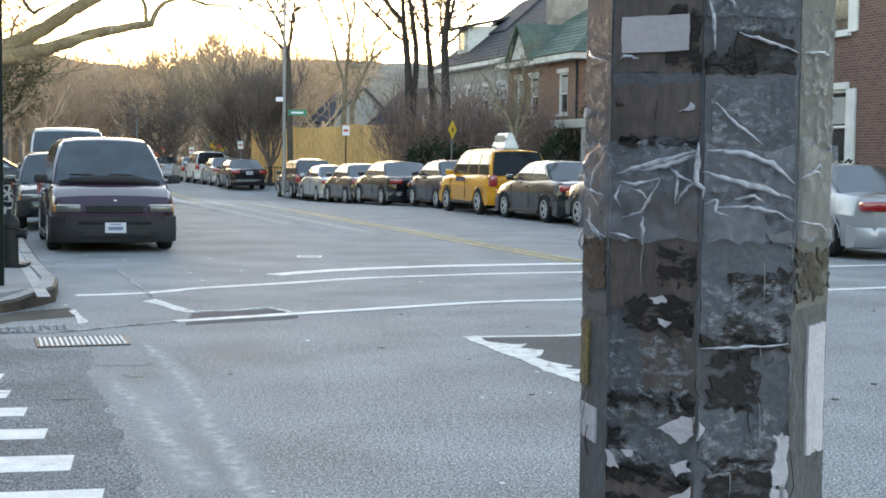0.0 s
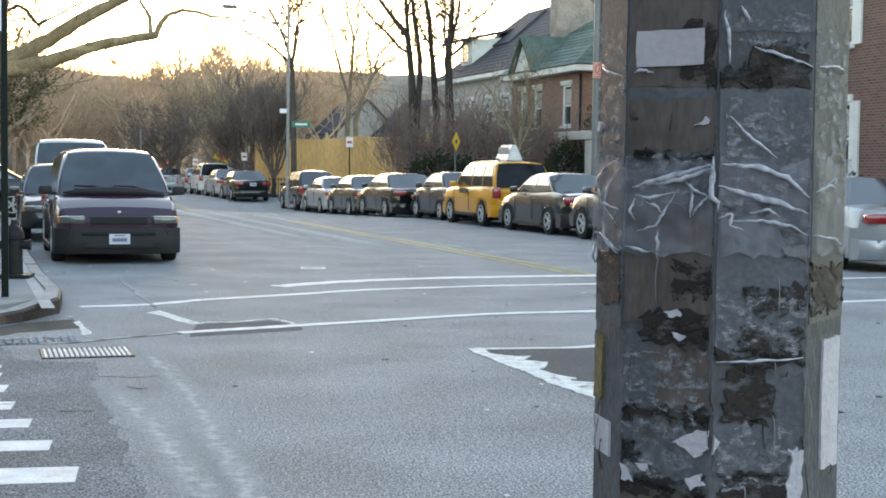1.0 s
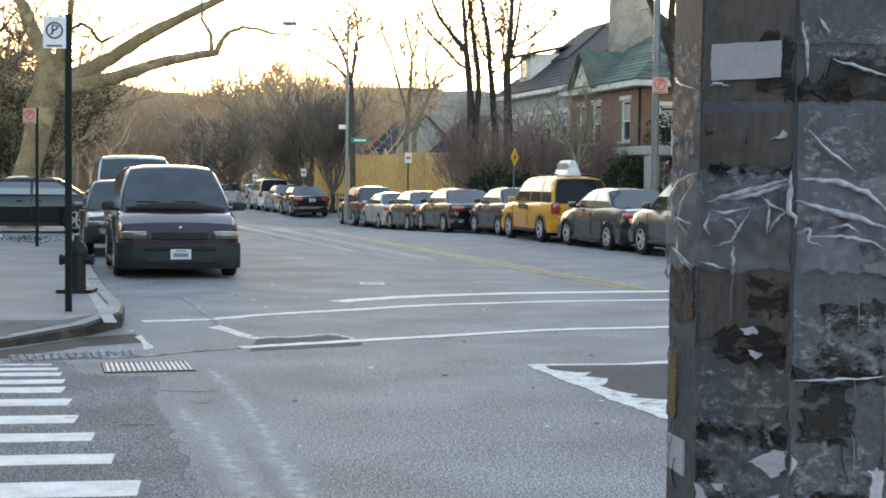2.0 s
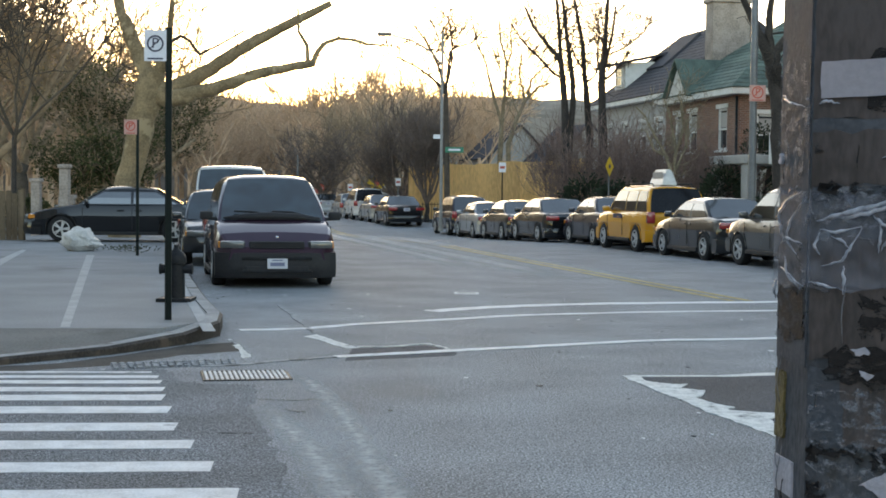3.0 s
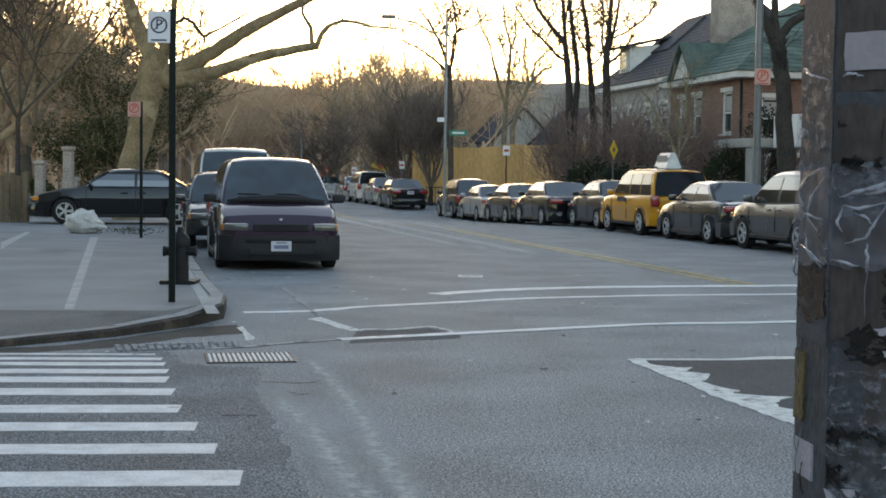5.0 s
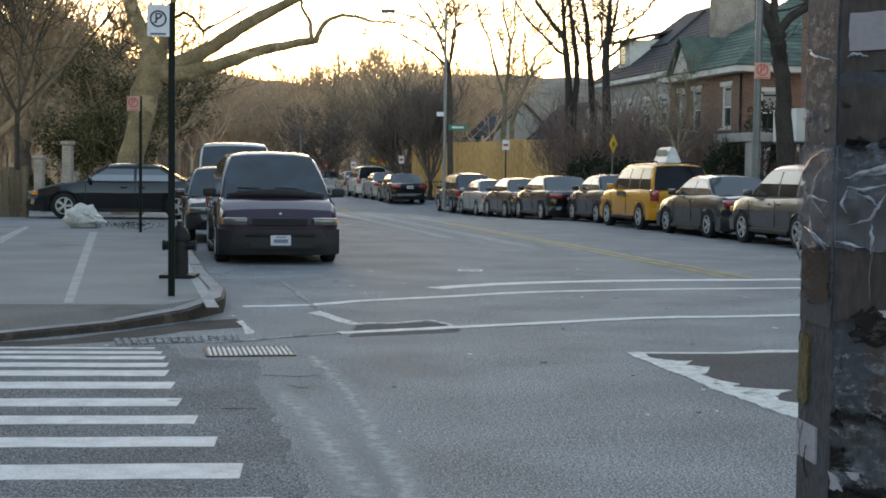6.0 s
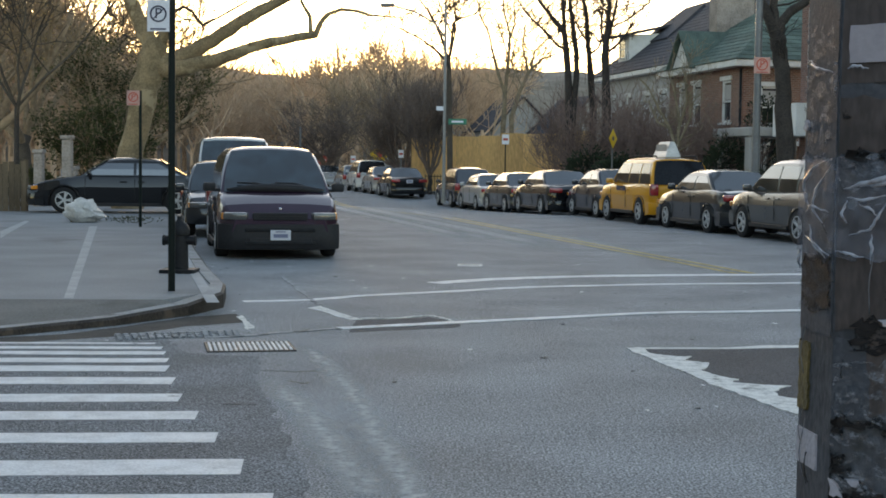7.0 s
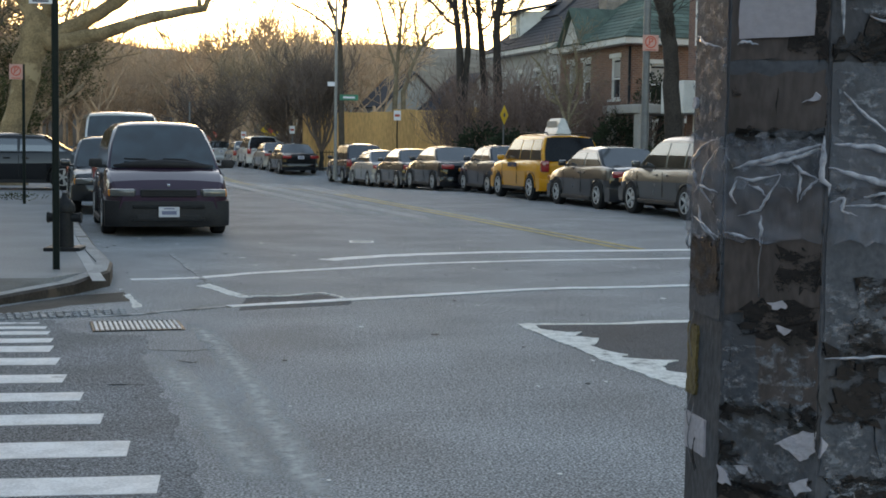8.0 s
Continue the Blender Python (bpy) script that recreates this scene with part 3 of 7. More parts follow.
def block(name, edge, back, label, z=0.15):
    """A raised pavement whose edge follows the kerb; the far side runs along the points of back."""
    bm = bmesh.new()
    a = [bm.verts.new(at(l, s, z)) for l, s in edge]
    b = [bm.verts.new(at(l, s, z)) for l, s in back]
    for i in range(len(edge) - 1):
        bm.faces.new((a[i], a[i + 1], b[i + 1], b[i]))
    bmesh.ops.recalc_face_normals(bm, faces=bm.faces[:])
    for f in bm.faces:
        if f.normal.z < 0:
            f.normal_flip()
    r = bmesh.ops.extrude_face_region(bm, geom=bm.faces[:])
    bmesh.ops.translate(bm, vec=(0, 0, -0.3), verts=[g for g in r["geom"] if isinstance(g, bmesh.types.BMVert)])
    bmesh.ops.recalc_face_normals(bm, faces=bm.faces[:])
    return tagged(part(name, bm, CONCRETE), label, "pavement", kind="structure")


def inset(edge, d):
    out = []
    for i, (l, s) in enumerate(edge):
        (l0, s0), (l1, s1) = edge[max(0, i - 1)], edge[min(len(edge) - 1, i + 1)]
        k = math.hypot(l1 - l0, s1 - s0)
        out.append((l - (s1 - s0) / k * d, s + (l1 - l0) / k * d))
    return out


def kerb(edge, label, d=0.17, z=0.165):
    """A kerb stone whose grimy road face is a separate part, coloured dark for its shade."""
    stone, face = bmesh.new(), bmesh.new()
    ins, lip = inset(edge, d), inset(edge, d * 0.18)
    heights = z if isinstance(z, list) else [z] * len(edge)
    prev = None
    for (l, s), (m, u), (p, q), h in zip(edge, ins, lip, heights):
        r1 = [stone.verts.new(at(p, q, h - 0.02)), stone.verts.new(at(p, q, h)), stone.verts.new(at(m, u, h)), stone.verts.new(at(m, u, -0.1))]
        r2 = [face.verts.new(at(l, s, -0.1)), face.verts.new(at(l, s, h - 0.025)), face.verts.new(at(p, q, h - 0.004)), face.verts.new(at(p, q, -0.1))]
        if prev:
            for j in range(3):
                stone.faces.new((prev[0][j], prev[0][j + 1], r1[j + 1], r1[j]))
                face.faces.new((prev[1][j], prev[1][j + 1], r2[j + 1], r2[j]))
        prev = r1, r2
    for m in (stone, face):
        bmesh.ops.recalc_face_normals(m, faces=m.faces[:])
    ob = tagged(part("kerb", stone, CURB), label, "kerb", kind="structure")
    part("shaded_face", face, SHADED_KERB, ob, "grimy kerb face with its shade put into the colour")
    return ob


LINE_IN = [(-30, 22), (-8.9, 16.3), (-3.1, 14.62), (-1.4, 14.1), (0.1, 13.95)]
PAVED = LINE_IN + inset(KERB, 0.17)[7:]
block("pavement_left", PAVED, [(-30, 26), (-14, 22), (-9, 20), (-6.5, 19.5), (-5.6, 19)] + [(-5.6, max(19 + 0.2 * i, s)) for i, (l, s) in enumerate(KERB[7:])], "pale grey concrete pavement at the street corner")
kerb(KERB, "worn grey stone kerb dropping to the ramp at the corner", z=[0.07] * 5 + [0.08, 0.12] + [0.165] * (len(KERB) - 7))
KERB_R = [(14.7, s) for s in (21, 26, 31, 36, 41, 46, 51, 56, 61, 66)]
block("pavement_right", [(l + 0.17, s) for l, s in KERB_R], [(19.5, s) for l, s in KERB_R], "grey concrete pavement beside the parked cars")
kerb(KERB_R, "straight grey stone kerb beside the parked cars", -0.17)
KERB_F = [(14.7, s) for s in range(74, 300, 15)]
block("pavement_far", [(l + 0.17, s) for l, s in KERB_F], [(19.5, s) for l, s in KERB_F], "grey concrete pavement beyond the side street")
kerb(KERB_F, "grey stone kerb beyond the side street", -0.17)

# plain unseen walls beside and behind the camera, added to hold back sky light
for nm, (x, y), (w, d), h in (("wall_left", (-14.5, 4.0), (4.0, 52.0), 11.0), ("wall_behind", (2.0, -24.0), (70.0, 3.0), 8.0)):
    bm = boxes(((x, y, h / 2 - 0.2), (w, d, h)))
    tagged(part(nm, bm, STUCCO), "plain unseen wall added to hold back sky light", "wall", kind="structure")


# ---- painted lines and road pieces ----
def slab(name, pts, material, label, category="road marking", z=0.0025, parent=None):
    """A thin painted or laid polygon on the road, world x y."""
    bm = bmesh.new()
    poly(bm, [(x, y, 0.0005 + 0.6 * min(z, 0.02)) for x, y in pts], z)
    bmesh.ops.recalc_face_normals(bm, faces=bm.faces[:])
    ob = part(name, bm, material, parent)
    return ob if parent else tagged(ob, label, category, kind="structure")


def stripe(name, a, b, w, material, label, wob=0.0, n=14, seed=0):
    """A painted line from a to b with slightly uneven edges."""
    rng = random.Random(seed)
    a, b = Vector(a), Vector(b)
    d = (b - a).normalized()
    s = Vector((-d.y, d.x))
    up = [a.lerp(b, i / n) + s * (w / 2 + rng.uniform(-wob, wob)) for i in range(n + 1)]
    dn = [a.lerp(b, i / n) - s * (w / 2 + rng.uniform(-wob, wob)) for i in range(n + 1)]
    return slab(name, [(p.x, p.y) for p in dn + up[::-1]], material, label)


# right ends of the bars, and their widths
BARS = [(-0.99, 6.86, 0.34), (-1.23, 7.59, 0.28), (-1.45, 8.25, 0.27), (-1.66, 8.86, 0.29), (-1.83, 9.55, 0.30), (-1.98, 10.11, 0.27), (-2.06, 10.53, 0.22), (-2.16, 10.93, 0.18), (-2.24, 11.23, 0.14), (-2.35, 11.51, 0.08), (-0.76, 6.14, 0.32)]
for i, (x, y, w) in enumerate(BARS):
    stripe("crosswalk_bar", (x - 6.0 - 0.2 * i, y - 0.52), (x, y), w, LINE, "white painted crosswalk bar on grey asphalt", 0.008, 30, i)


def band(name, pts, w, material, label, wob=0.01, seed=0, z=0.0025):
    """A painted line that bends gently through the plan points."""
    rng, line = random.Random(seed), []
    for i in range(len(pts) - 1):
        p0, p1, p2, p3 = (Vector(pts[min(max(k, 0), len(pts) - 1)]) for k in (i - 1, i, i + 1, i + 2))
        for k in range(6):
            q = k / 6
            line.append(p1 + 0.5 * ((p2 - p0) * q + (2 * p0 - 5 * p1 + 4 * p2 - p3) * q * q + (3 * p1 - p0 - 3 * p2 + p3) * q ** 3))
    line.append(Vector(pts[-1]))
    up, dn = [], []
    for i, p in enumerate(line):
        d = (line[min(i + 1, len(line) - 1)] - line[max(i - 1, 0)]).normalized()
        side = Vector((-d.y, d.x))
        up.append(p + side * (w / 2 + rng.uniform(-wob, wob)))
        dn.append(p - side * (w / 2 + rng.uniform(-wob, wob)))
    return slab(name, [(p.x, p.y) for p in dn + up[::-1]], material, label, z=z)


band("crosswalk_line", [(-2.13, 15.10), (-1.43, 15.38), (-0.85, 15.98), (0.12, 16.63), (0.81, 17.17), (1.53, 17.53), (3.02, 18.08), (4.55, 18.45), (9.5, 19.9)], 0.17, LINE, "thin white crosswalk line across the street", 0.015, 11)
band("crosswalk_line", [(-2.02, 11.92), (-1.71, 12.07), (-1.40, 12.35), (-0.93, 12.70)], 0.08, WORN, "worn white crosswalk line across the street", 0.015, 12, 0.005)
band("crosswalk_line", [(-0.93, 12.70), (-0.43, 12.98), (0.09, 13.27), (0.86, 13.69), (1.81, 14.22), (2.42, 14.48), (3.65, 14.80), (9.5, 16.9)], 0.15, LINE, "thin white crosswalk line across the street", 0.012, 13, 0.006)
band("stop_line", [(-0.10, 17.77), (0.57, 18.40), (1.66, 19.05), (3.27, 19.57), (4.89, 19.95), (6.2, 20.35)], 0.30, LINE, "white stop line in front of the crosswalk", 0.03, 14)
for off in (-0.13, 0.13):
    pts = [at(8.25 + off, s) for s in np.linspace(18.7, 39.0, 14)] + [at(8.25 + off, s) for s in np.linspace(41.0, 130.0, 30)]
    bm = bmesh.new()
    prev = None
    for p in pts:
        e = [bm.verts.new(p + Vector((q * UC, q * US, 0.007))) for q in (-0.055, 0.055)]
        if prev:
            bm.faces.new((prev[0], prev[1], e[1], e[0]))
        prev = e
    tagged(part("centre_line", bm, YELLOW), "faded yellow centre line along the street", "road marking", kind="structure")

# plan outlines of the marks on the road and pavement, world x y
WEDGE = [(1.51, 11.54), (1.63, 11.62), (1.65, 11.24), (1.75, 11.14), (1.84, 11.05), (1.95, 11.10), (1.86, 10.83), (2.02, 10.72), (1.94, 10.41), (1.89, 10.32), (1.97, 10.02), (2.09, 9.90), (2.00, 9.76), (2.19, 9.65), (2.38, 9.64), (2.20, 9.38), (2.20, 9.15), (2.34, 9.05), (2.42, 8.62), (2.23, 8.22), (2.10, 8.62), (2.02, 8.92), (1.93, 9.34), (1.84, 9.65), (1.75, 10.22), (1.63, 10.81), (1.55, 11.19)]
WEDGE_TOP = [(1.62, 11.62), (2.30, 11.66), (2.75, 11.86), (3.52, 11.98), (3.46, 11.82), (2.78, 11.70), (2.32, 11.58), (1.64, 11.54)]
PATCHD = [(1.64, 11.52), (2.30, 11.58), (3.00, 11.74), (3.94, 11.95), (2.68, 8.18), (2.30, 8.50), (2.02, 9.30), (1.85, 9.90), (1.75, 10.50), (1.65, 11.00)]
STREAK_A = [(-1.20, 11.60, 0.16), (-0.97, 10.84, 0.20), (-0.82, 10.24, 0.22), (-0.66, 9.46, 0.25), (-0.53, 8.78, 0.25), (-0.42, 8.02, 0.26), (-0.31, 7.38, 0.26), (-0.22, 6.83, 0.25), (-0.14, 6.30, 0.25), (-0.06, 5.80, 0.25)]
STREAK_B = [(-1.25, 9.93, 0.30), (-0.93, 8.76, 0.30), (-0.72, 8.00, 0.32), (-0.58, 7.36, 0.32), (-0.42, 6.69, 0.32), (-0.30, 6.10, 0.30)]
BIT_A = [(-1.99, 13.61), (-1.93, 13.72), (-1.81, 13.14), (-1.68, 12.66), (-1.75, 12.56), (-1.86, 13.14)]
BIT_B = [(-1.38, 14.45), (-1.28, 14.75), (-1.22, 14.60), (-1.03, 14.11), (-0.83, 13.61), (-0.76, 13.50), (-0.87, 13.41), (-1.04, 13.75), (-1.20, 14.21)]
TRENCH = [(-0.82, 13.42), (-0.45, 13.54), (-0.13, 13.76), (0.10, 13.36), (0.17, 13.20), (0.15, 12.94), (-0.82, 12.45)]
CRACK_A = [(-0.50, 7.15), (-0.45, 7.01), (-0.42, 6.82), (-0.38, 6.69), (-0.37, 6.55)]
CRACK_B = [(-1.30, 10.08), (-1.06, 10.03), (-0.91, 10.07), (-0.79, 10.13)]
CRACK_C = [(-1.37, 8.64), (-1.30, 8.63), (-1.23, 8.65), (-1.15, 8.64)]
CRACK_D = [(-1.04, 9.59), (-0.96, 9.50), (-0.92, 9.55)]
JOINT_A = [(-7.17, 28.81), (-7.02, 28.85), (-3.59, 13.72), (-3.68, 13.71)]
JOINT_B = [(-8.21, 26.30), (-9.15, 31.09), (-8.98, 30.83), (-7.50, 24.03)]
JOINT_C = [(-3.78, 20.38), (-3.68, 20.40), (-2.13, 13.46), (-2.25, 13.44)]
KERB_SHADOW_EDGE = [(-4.33, 10.99), (-3.70, 11.78), (-3.25, 12.06), (-2.93, 12.56), (-2.45, 13.51), (-2.01, 13.87), (-1.87, 13.14), (-2.32, 12.76), (-2.79, 11.95), (-3.58, 11.41), (-4.18, 10.61)]
TRACK = [(-2.82, 12.07), (-1.81, 12.47), (-1.73, 12.06), (-2.70, 11.65)]


def clear_mat(name, col, scale, lo, hi, amount, rough=0.85, fine=50.0, stretch=(1, 1, 1)):
    """A thin broken film: dust or chalky wear that lets the road show through."""
    m = mat(name, col, rough, vary=0.2, scale=scale * 2, fine=fine, bump=0.1)
    nt, ln = m.node_tree.nodes, m.node_tree.links
    nz, mr, tc = nt.new("ShaderNodeTexNoise"), nt.new("ShaderNodeMapRange"), nt.new("ShaderNodeTexCoord")
    nz.inputs["Scale"].default_value, nz.inputs["Detail"].default_value, nz.inputs["Roughness"].default_value = scale, 12, 0.75
    mr.inputs["From Min"].default_value, mr.inputs["From Max"].default_value, mr.inputs["To Max"].default_value = lo, hi, amount
    mp = nt.new("ShaderNodeMapping")
    mp.inputs["Scale"].default_value = stretch
    ln.new(tc.outputs["Object"], mp.inputs[0])
    ln.new(mp.outputs[0], nz.inputs["Vector"])
    ln.new(nz.outputs["Fac"], mr.inputs["Value"])
    ln.new(mr.outputs[0], nt["Principled BSDF"].inputs["Alpha"])
    return m


DUST = clear_mat("pale_dust", (0.50, 0.50, 0.49), 9.0, 0.22, 0.57, 0.86)
CHALK = clear_mat("chalky_wear", (0.68, 0.67, 0.64), 5.0, 0.30, 0.45, 0.95)
TAR = mat("tar", (0.018, 0.018, 0.02), 0.6, vary=0.3, scale=8, fine=50)
RAMPMAT = mat("ramp_concrete", (0.17, 0.165, 0.155), 0.9, vary=0.2, scale=1.2, fine=40, bump=0.25, dirt=(0.12, 0.115, 0.105), dirt_at=0.58)
JOINT = mat("pale_joint", (0.40, 0.40, 0.40), 0.85, vary=0.15, scale=3, fine=50)


def ragged(pts, amount, seed, n=4):
    """The outline pts with its edges broken up."""
    rng, out = random.Random(seed), []
    for i, p in enumerate(pts):
        a, b = Vector(p), Vector(pts[(i + 1) % len(pts)])
        for k in range(n):
            q = a.lerp(b, k / n)
            out.append((q.x + rng.uniform(-amount, amount), q.y + rng.uniform(-amount, amount)))
    return out


REPAVED = [(-9.0, 4.4), (-0.30, 4.4), (-0.55, 6.0), (-0.80, 7.3), (-1.05, 8.6), (-1.30, 9.8), (-1.42, 10.8), (-2.00, 10.95), (-2.30, 11.75), (-3.60, 11.35), (-9.0, 9.6)]
slab("asphalt_patch", ragged(REPAVED, 0.035, 21, 8), ASPHALT_MID, "newer darker asphalt under the crosswalk", "asphalt patch", 0.001)
slab("asphalt_patch", PATCHD, ASPHALT_DARK, "darker asphalt patch in the road beside pale mortar", "asphalt patch", 0.004)
slab("mortar_spill", ragged(WEDGE, 0.015, 3), CHALK, "ragged white mortar spill along an asphalt patch", "mortar spill", 0.013)
slab("mortar_line", ragged(WEDGE_TOP, 0.012, 4), CHALK, "thin white mortar line along an asphalt patch", "mortar line", 0.008)


def streak(rows, seed, label):
    """A dusty trail that fades out towards its edges: (x, y, width) along its middle."""
    rng = random.Random(seed)
    fine = []
    for (x, y, w), (x1, y1, w1) in zip(rows, rows[1:]):
        for k in range(6):
            q = k / 6
            fine.append((x + (x1 - x) * q + rng.uniform(-0.02, 0.02), y + (y1 - y) * q, (w + (w1 - w) * q) * rng.uniform(0.8, 1.2)))
    vs, fs, fade = [], [], []
    cols = (-1, -0.6, -0.25, 0, 0.25, 0.6, 1)
    for i, (x, y, w) in enumerate(fine):
        end = min(1.0, i / 5, (len(fine) - 1 - i) / 3 + 0.3)
        for c in cols:
            vs.append((x + c * w / 2, y, 0.004))
            fade.append(max(0.0, (1 - abs(c)) ** 0.8) * end)
    n = len(cols)
    for i in range(len(fine) - 1):
        for j in range(n - 1):
            fs.append((i * n + j, i * n + j + 1, (i + 1) * n + j + 1, (i + 1) * n + j))
    me = bpy.data.meshes.new("dust_streak")
    me.from_pydata(vs, [], fs)
    me.attributes.new("fade", "FLOAT", "POINT").data.foreach_set("value", fade)
    me.materials.append(DUST)
    tagged(new("dust_streak", me), label, "dust streak", kind="structure")


dn = DUST.node_tree
fa, mu = dn.nodes.new("ShaderNodeAttribute"), dn.nodes.new("ShaderNodeMath")
fa.attribute_name, mu.operation = "fade", "MULTIPLY"
dn.links.new(dn.nodes["Principled BSDF"].inputs["Alpha"].links[0].from_socket, mu.inputs[0])
dn.links.new(fa.outputs["Fac"], mu.inputs[1])
dn.links.new(mu.outputs[0], dn.nodes["Principled BSDF"].inputs["Alpha"])
streak(STREAK_A, 5, "pale dusty streak across the asphalt")
streak(STREAK_B, 6, "fainter pale dusty streak across the asphalt")
for i, (x, y, w) in enumerate(((2.5, 24, 1.2), (4.0, 22.0, 1.0), (1.0, 27, 1.0))):
    streak([(x, y, w), (x - 1.2, y + 6, w), (x - 3.4, y + 16, w), (x - 6, y + 28, w * 1.2)], 30 + i, "pale wheel track worn into the asphalt")
slab("worn_line", ragged(BIT_A, 0.012, 7), CHALK, "short worn white line beside the kerb", "road marking", 0.005)
slab("worn_line", ragged(BIT_B, 0.015, 8), CHALK, "worn white line end beside the crosswalk", "road marking", 0.005)
band("mortar_line", [(-0.78, 13.53), (-0.45, 13.60), (-0.18, 13.84), (-0.07, 13.80), (0.09, 13.43)], 0.05, CHALK, "thin pale seam along the trench patch", 0.02, 15, 0.006)
band("mortar_line", [(-2.08, 18.42), (-1.75, 16.9), (-1.49, 15.71), (-1.30, 14.85)], 0.05, WORN, "faint worn seam across the asphalt", 0.02, 16, 0.004)
slab("asphalt_seam", ragged(TRENCH, 0.012, 9), ASPHALT_DARK, "dark asphalt trench patch along the crosswalk line", "asphalt patch", 0.003)
# tapered shadow under the kerb, laid on the road as a dark slab
slab("gutter", ragged(KERB_SHADOW_EDGE, 0.02, 10), KERB_SHADOW, "dark band laid on the road for the shadow under the kerb", "gutter", 0.003)
strip = slab("cobble_strip", TRACK, ASPHALT_MID, "row of small pale cobbles beside the gutter", "gutter", 0.004)
for i in range(48):
    rng = random.Random(60 + i)
    u, v = (i // 3 + 0.5) / 16, (i % 3 + 0.5) / 3
    c = Vector(TRACK[0]).lerp(Vector(TRACK[1]), u).lerp(Vector(TRACK[3]).lerp(Vector(TRACK[2]), u), v)
    part("cobble", box(bmesh.new(), (c.x, c.y, 0.008), (0.045, 0.09, 0.012 + rng.uniform(0, 0.006)), 0.004, pose(0, 0, 0, 0, 0, 20 + rng.uniform(-8, 8))), WORN if rng.random() < 0.6 else ASPHALT, strip)
for i, pts in enumerate((CRACK_A, CRACK_B, CRACK_C, CRACK_D)):
    rng, line = random.Random(i), []
    for a, b in zip(pts, pts[1:]):
        for k in range(4):
            line.append(Vector(a).lerp(Vector(b), k / 4) + Vector((rng.uniform(-0.015, 0.015), rng.uniform(-0.01, 0.01))))
    line.append(Vector(pts[-1]))
    up = [(p.x, p.y + rng.uniform(0.003, 0.011)) for p in line]
    dn = [(p.x + rng.uniform(0.004, 0.014), p.y - rng.uniform(0.002, 0.008)) for p in line]
    slab("crack", dn + up[::-1], TAR, "dark crack in the asphalt", "crack", 0.002)
for i in range(170):
    rng = random.Random(500 + i)
    x, y, r = rng.uniform(-5, 8), rng.uniform(6, 22), rng.uniform(0.008, 0.03)
    if (x + 1.0) / (y - 6.5 + 0.01) < -0.2 and i % 3:
        continue
    slab("road_spot", [(x + r * rng.uniform(0.6, 1.4) * math.cos(a), y + r * rng.uniform(0.8, 1.9) * math.sin(a)) for a in np.linspace(0, 5.4, 7)], LINE if i % 3 == 0 else WORN if i % 3 == 1 else TAR, "small spot on the asphalt", "road spot", 0.003)
bm = bmesh.new()
low_edge = inset(CURVE, 0.17)[:7]
high_edge = [(-30, 22), (-8.9, 16.3), (-5.5, 15.3), (-3.1, 14.62), (-1.4, 14.1), (-0.5, 14.0), (0.1, 13.95)]
lo = [bm.verts.new(at(l, s, 0.066 + 0.05 * (i == 6))) for i, (l, s) in enumerate(low_edge)]
hi = [bm.verts.new(at(l, s, 0.151)) for l, s in high_edge]
for i in range(6):
    bm.faces.new((lo[i], lo[i + 1], hi[i + 1], hi[i]))
bmesh.ops.recalc_face_normals(bm, faces=bm.faces[:])
bmesh.ops.solidify(bm, geom=bm.faces[:], thickness=0.05)
tagged(part("pavement_ramp", bm, RAMPMAT), "darker worn concrete kerb ramp at the street corner", "pavement", kind="structure")
for pts in (JOINT_A, JOINT_B, JOINT_C):
    slab("pavement_joint", pts, JOINT, "pale joint line across the pavement", "pavement", 0.003).location.z = 0.151

# pavement the camera stands on
slab("pavement_near", [(-9, -9), (9, -9), (9, 2.4), (2.5, 2.6), (-2.5, 2.2), (-9, 1.2)], CONCRETE, "pale grey concrete pavement under the lamp post", "pavement", 0.149)

# drain grate
grate = thing("drain_grate", "pale-barred iron drain grate set in the asphalt", "drain", (-1.56, 11.36, 0.0), 11.8)
part("frame", boxes(((0, 0.28, 0.004), (0.70, 0.03, 0.012)), ((0, -0.28, 0.004), (0.70, 0.03, 0.012)), ((-0.34, 0, 0.004), (0.02, 0.53, 0.012)), ((0.34, 0, 0.004), (0.02, 0.53, 0.012)), bevel=0.002), IRON, grate)
# flat dark plate stands in for the shaded hollow below the bars
part("pit_shade", boxes(((0, 0, 0.003), (0.66, 0.53, 0.004))), TAR, grate)
for i in range(17):
    part("bar", boxes(((-0.315 + 0.0394 * i, 0, 0.009), (0.022, 0.5, 0.01)), bevel=0.003), LINE, grate)
cover = thing("utility_cover", "small pale rectangular utility cover in the road", "utility cover", (0.42, 21.0, 0.0))
part("frame", boxes(((0, 0.13, 0.006), (0.36, 0.05, 0.012)), ((0, -0.13, 0.006), (0.36, 0.05, 0.012)), ((-0.16, 0, 0.006), (0.04, 0.22, 0.012)), ((0.16, 0, 0.006), (0.04, 0.22, 0.012))), LINE, cover)
part("lid", boxes(((0, 0, 0.004), (0.28, 0.2, 0.008))), STEEL, cover)

# ---- parked cars ----
FACE_US, FACE_AWAY = 180 + STREET, STREET
AUBERGINE = paint("aubergine_paint", (0.034, 0.012, 0.028), 0.1)
BLACK = paint("black_paint", (0.004, 0.0045, 0.006))
GREY = paint("grey_paint", (0.020, 0.021, 0.023), 0.3, 0.3)
TAUPE = paint("taupe_paint", (0.075, 0.071, 0.067), 0.4, 0.3)
SILVERPAINT = paint("pale_silver_paint", (0.36, 0.37, 0.38), 0.5, 0.36)
WHITE = paint("white_paint", (0.6, 0.6, 0.6))
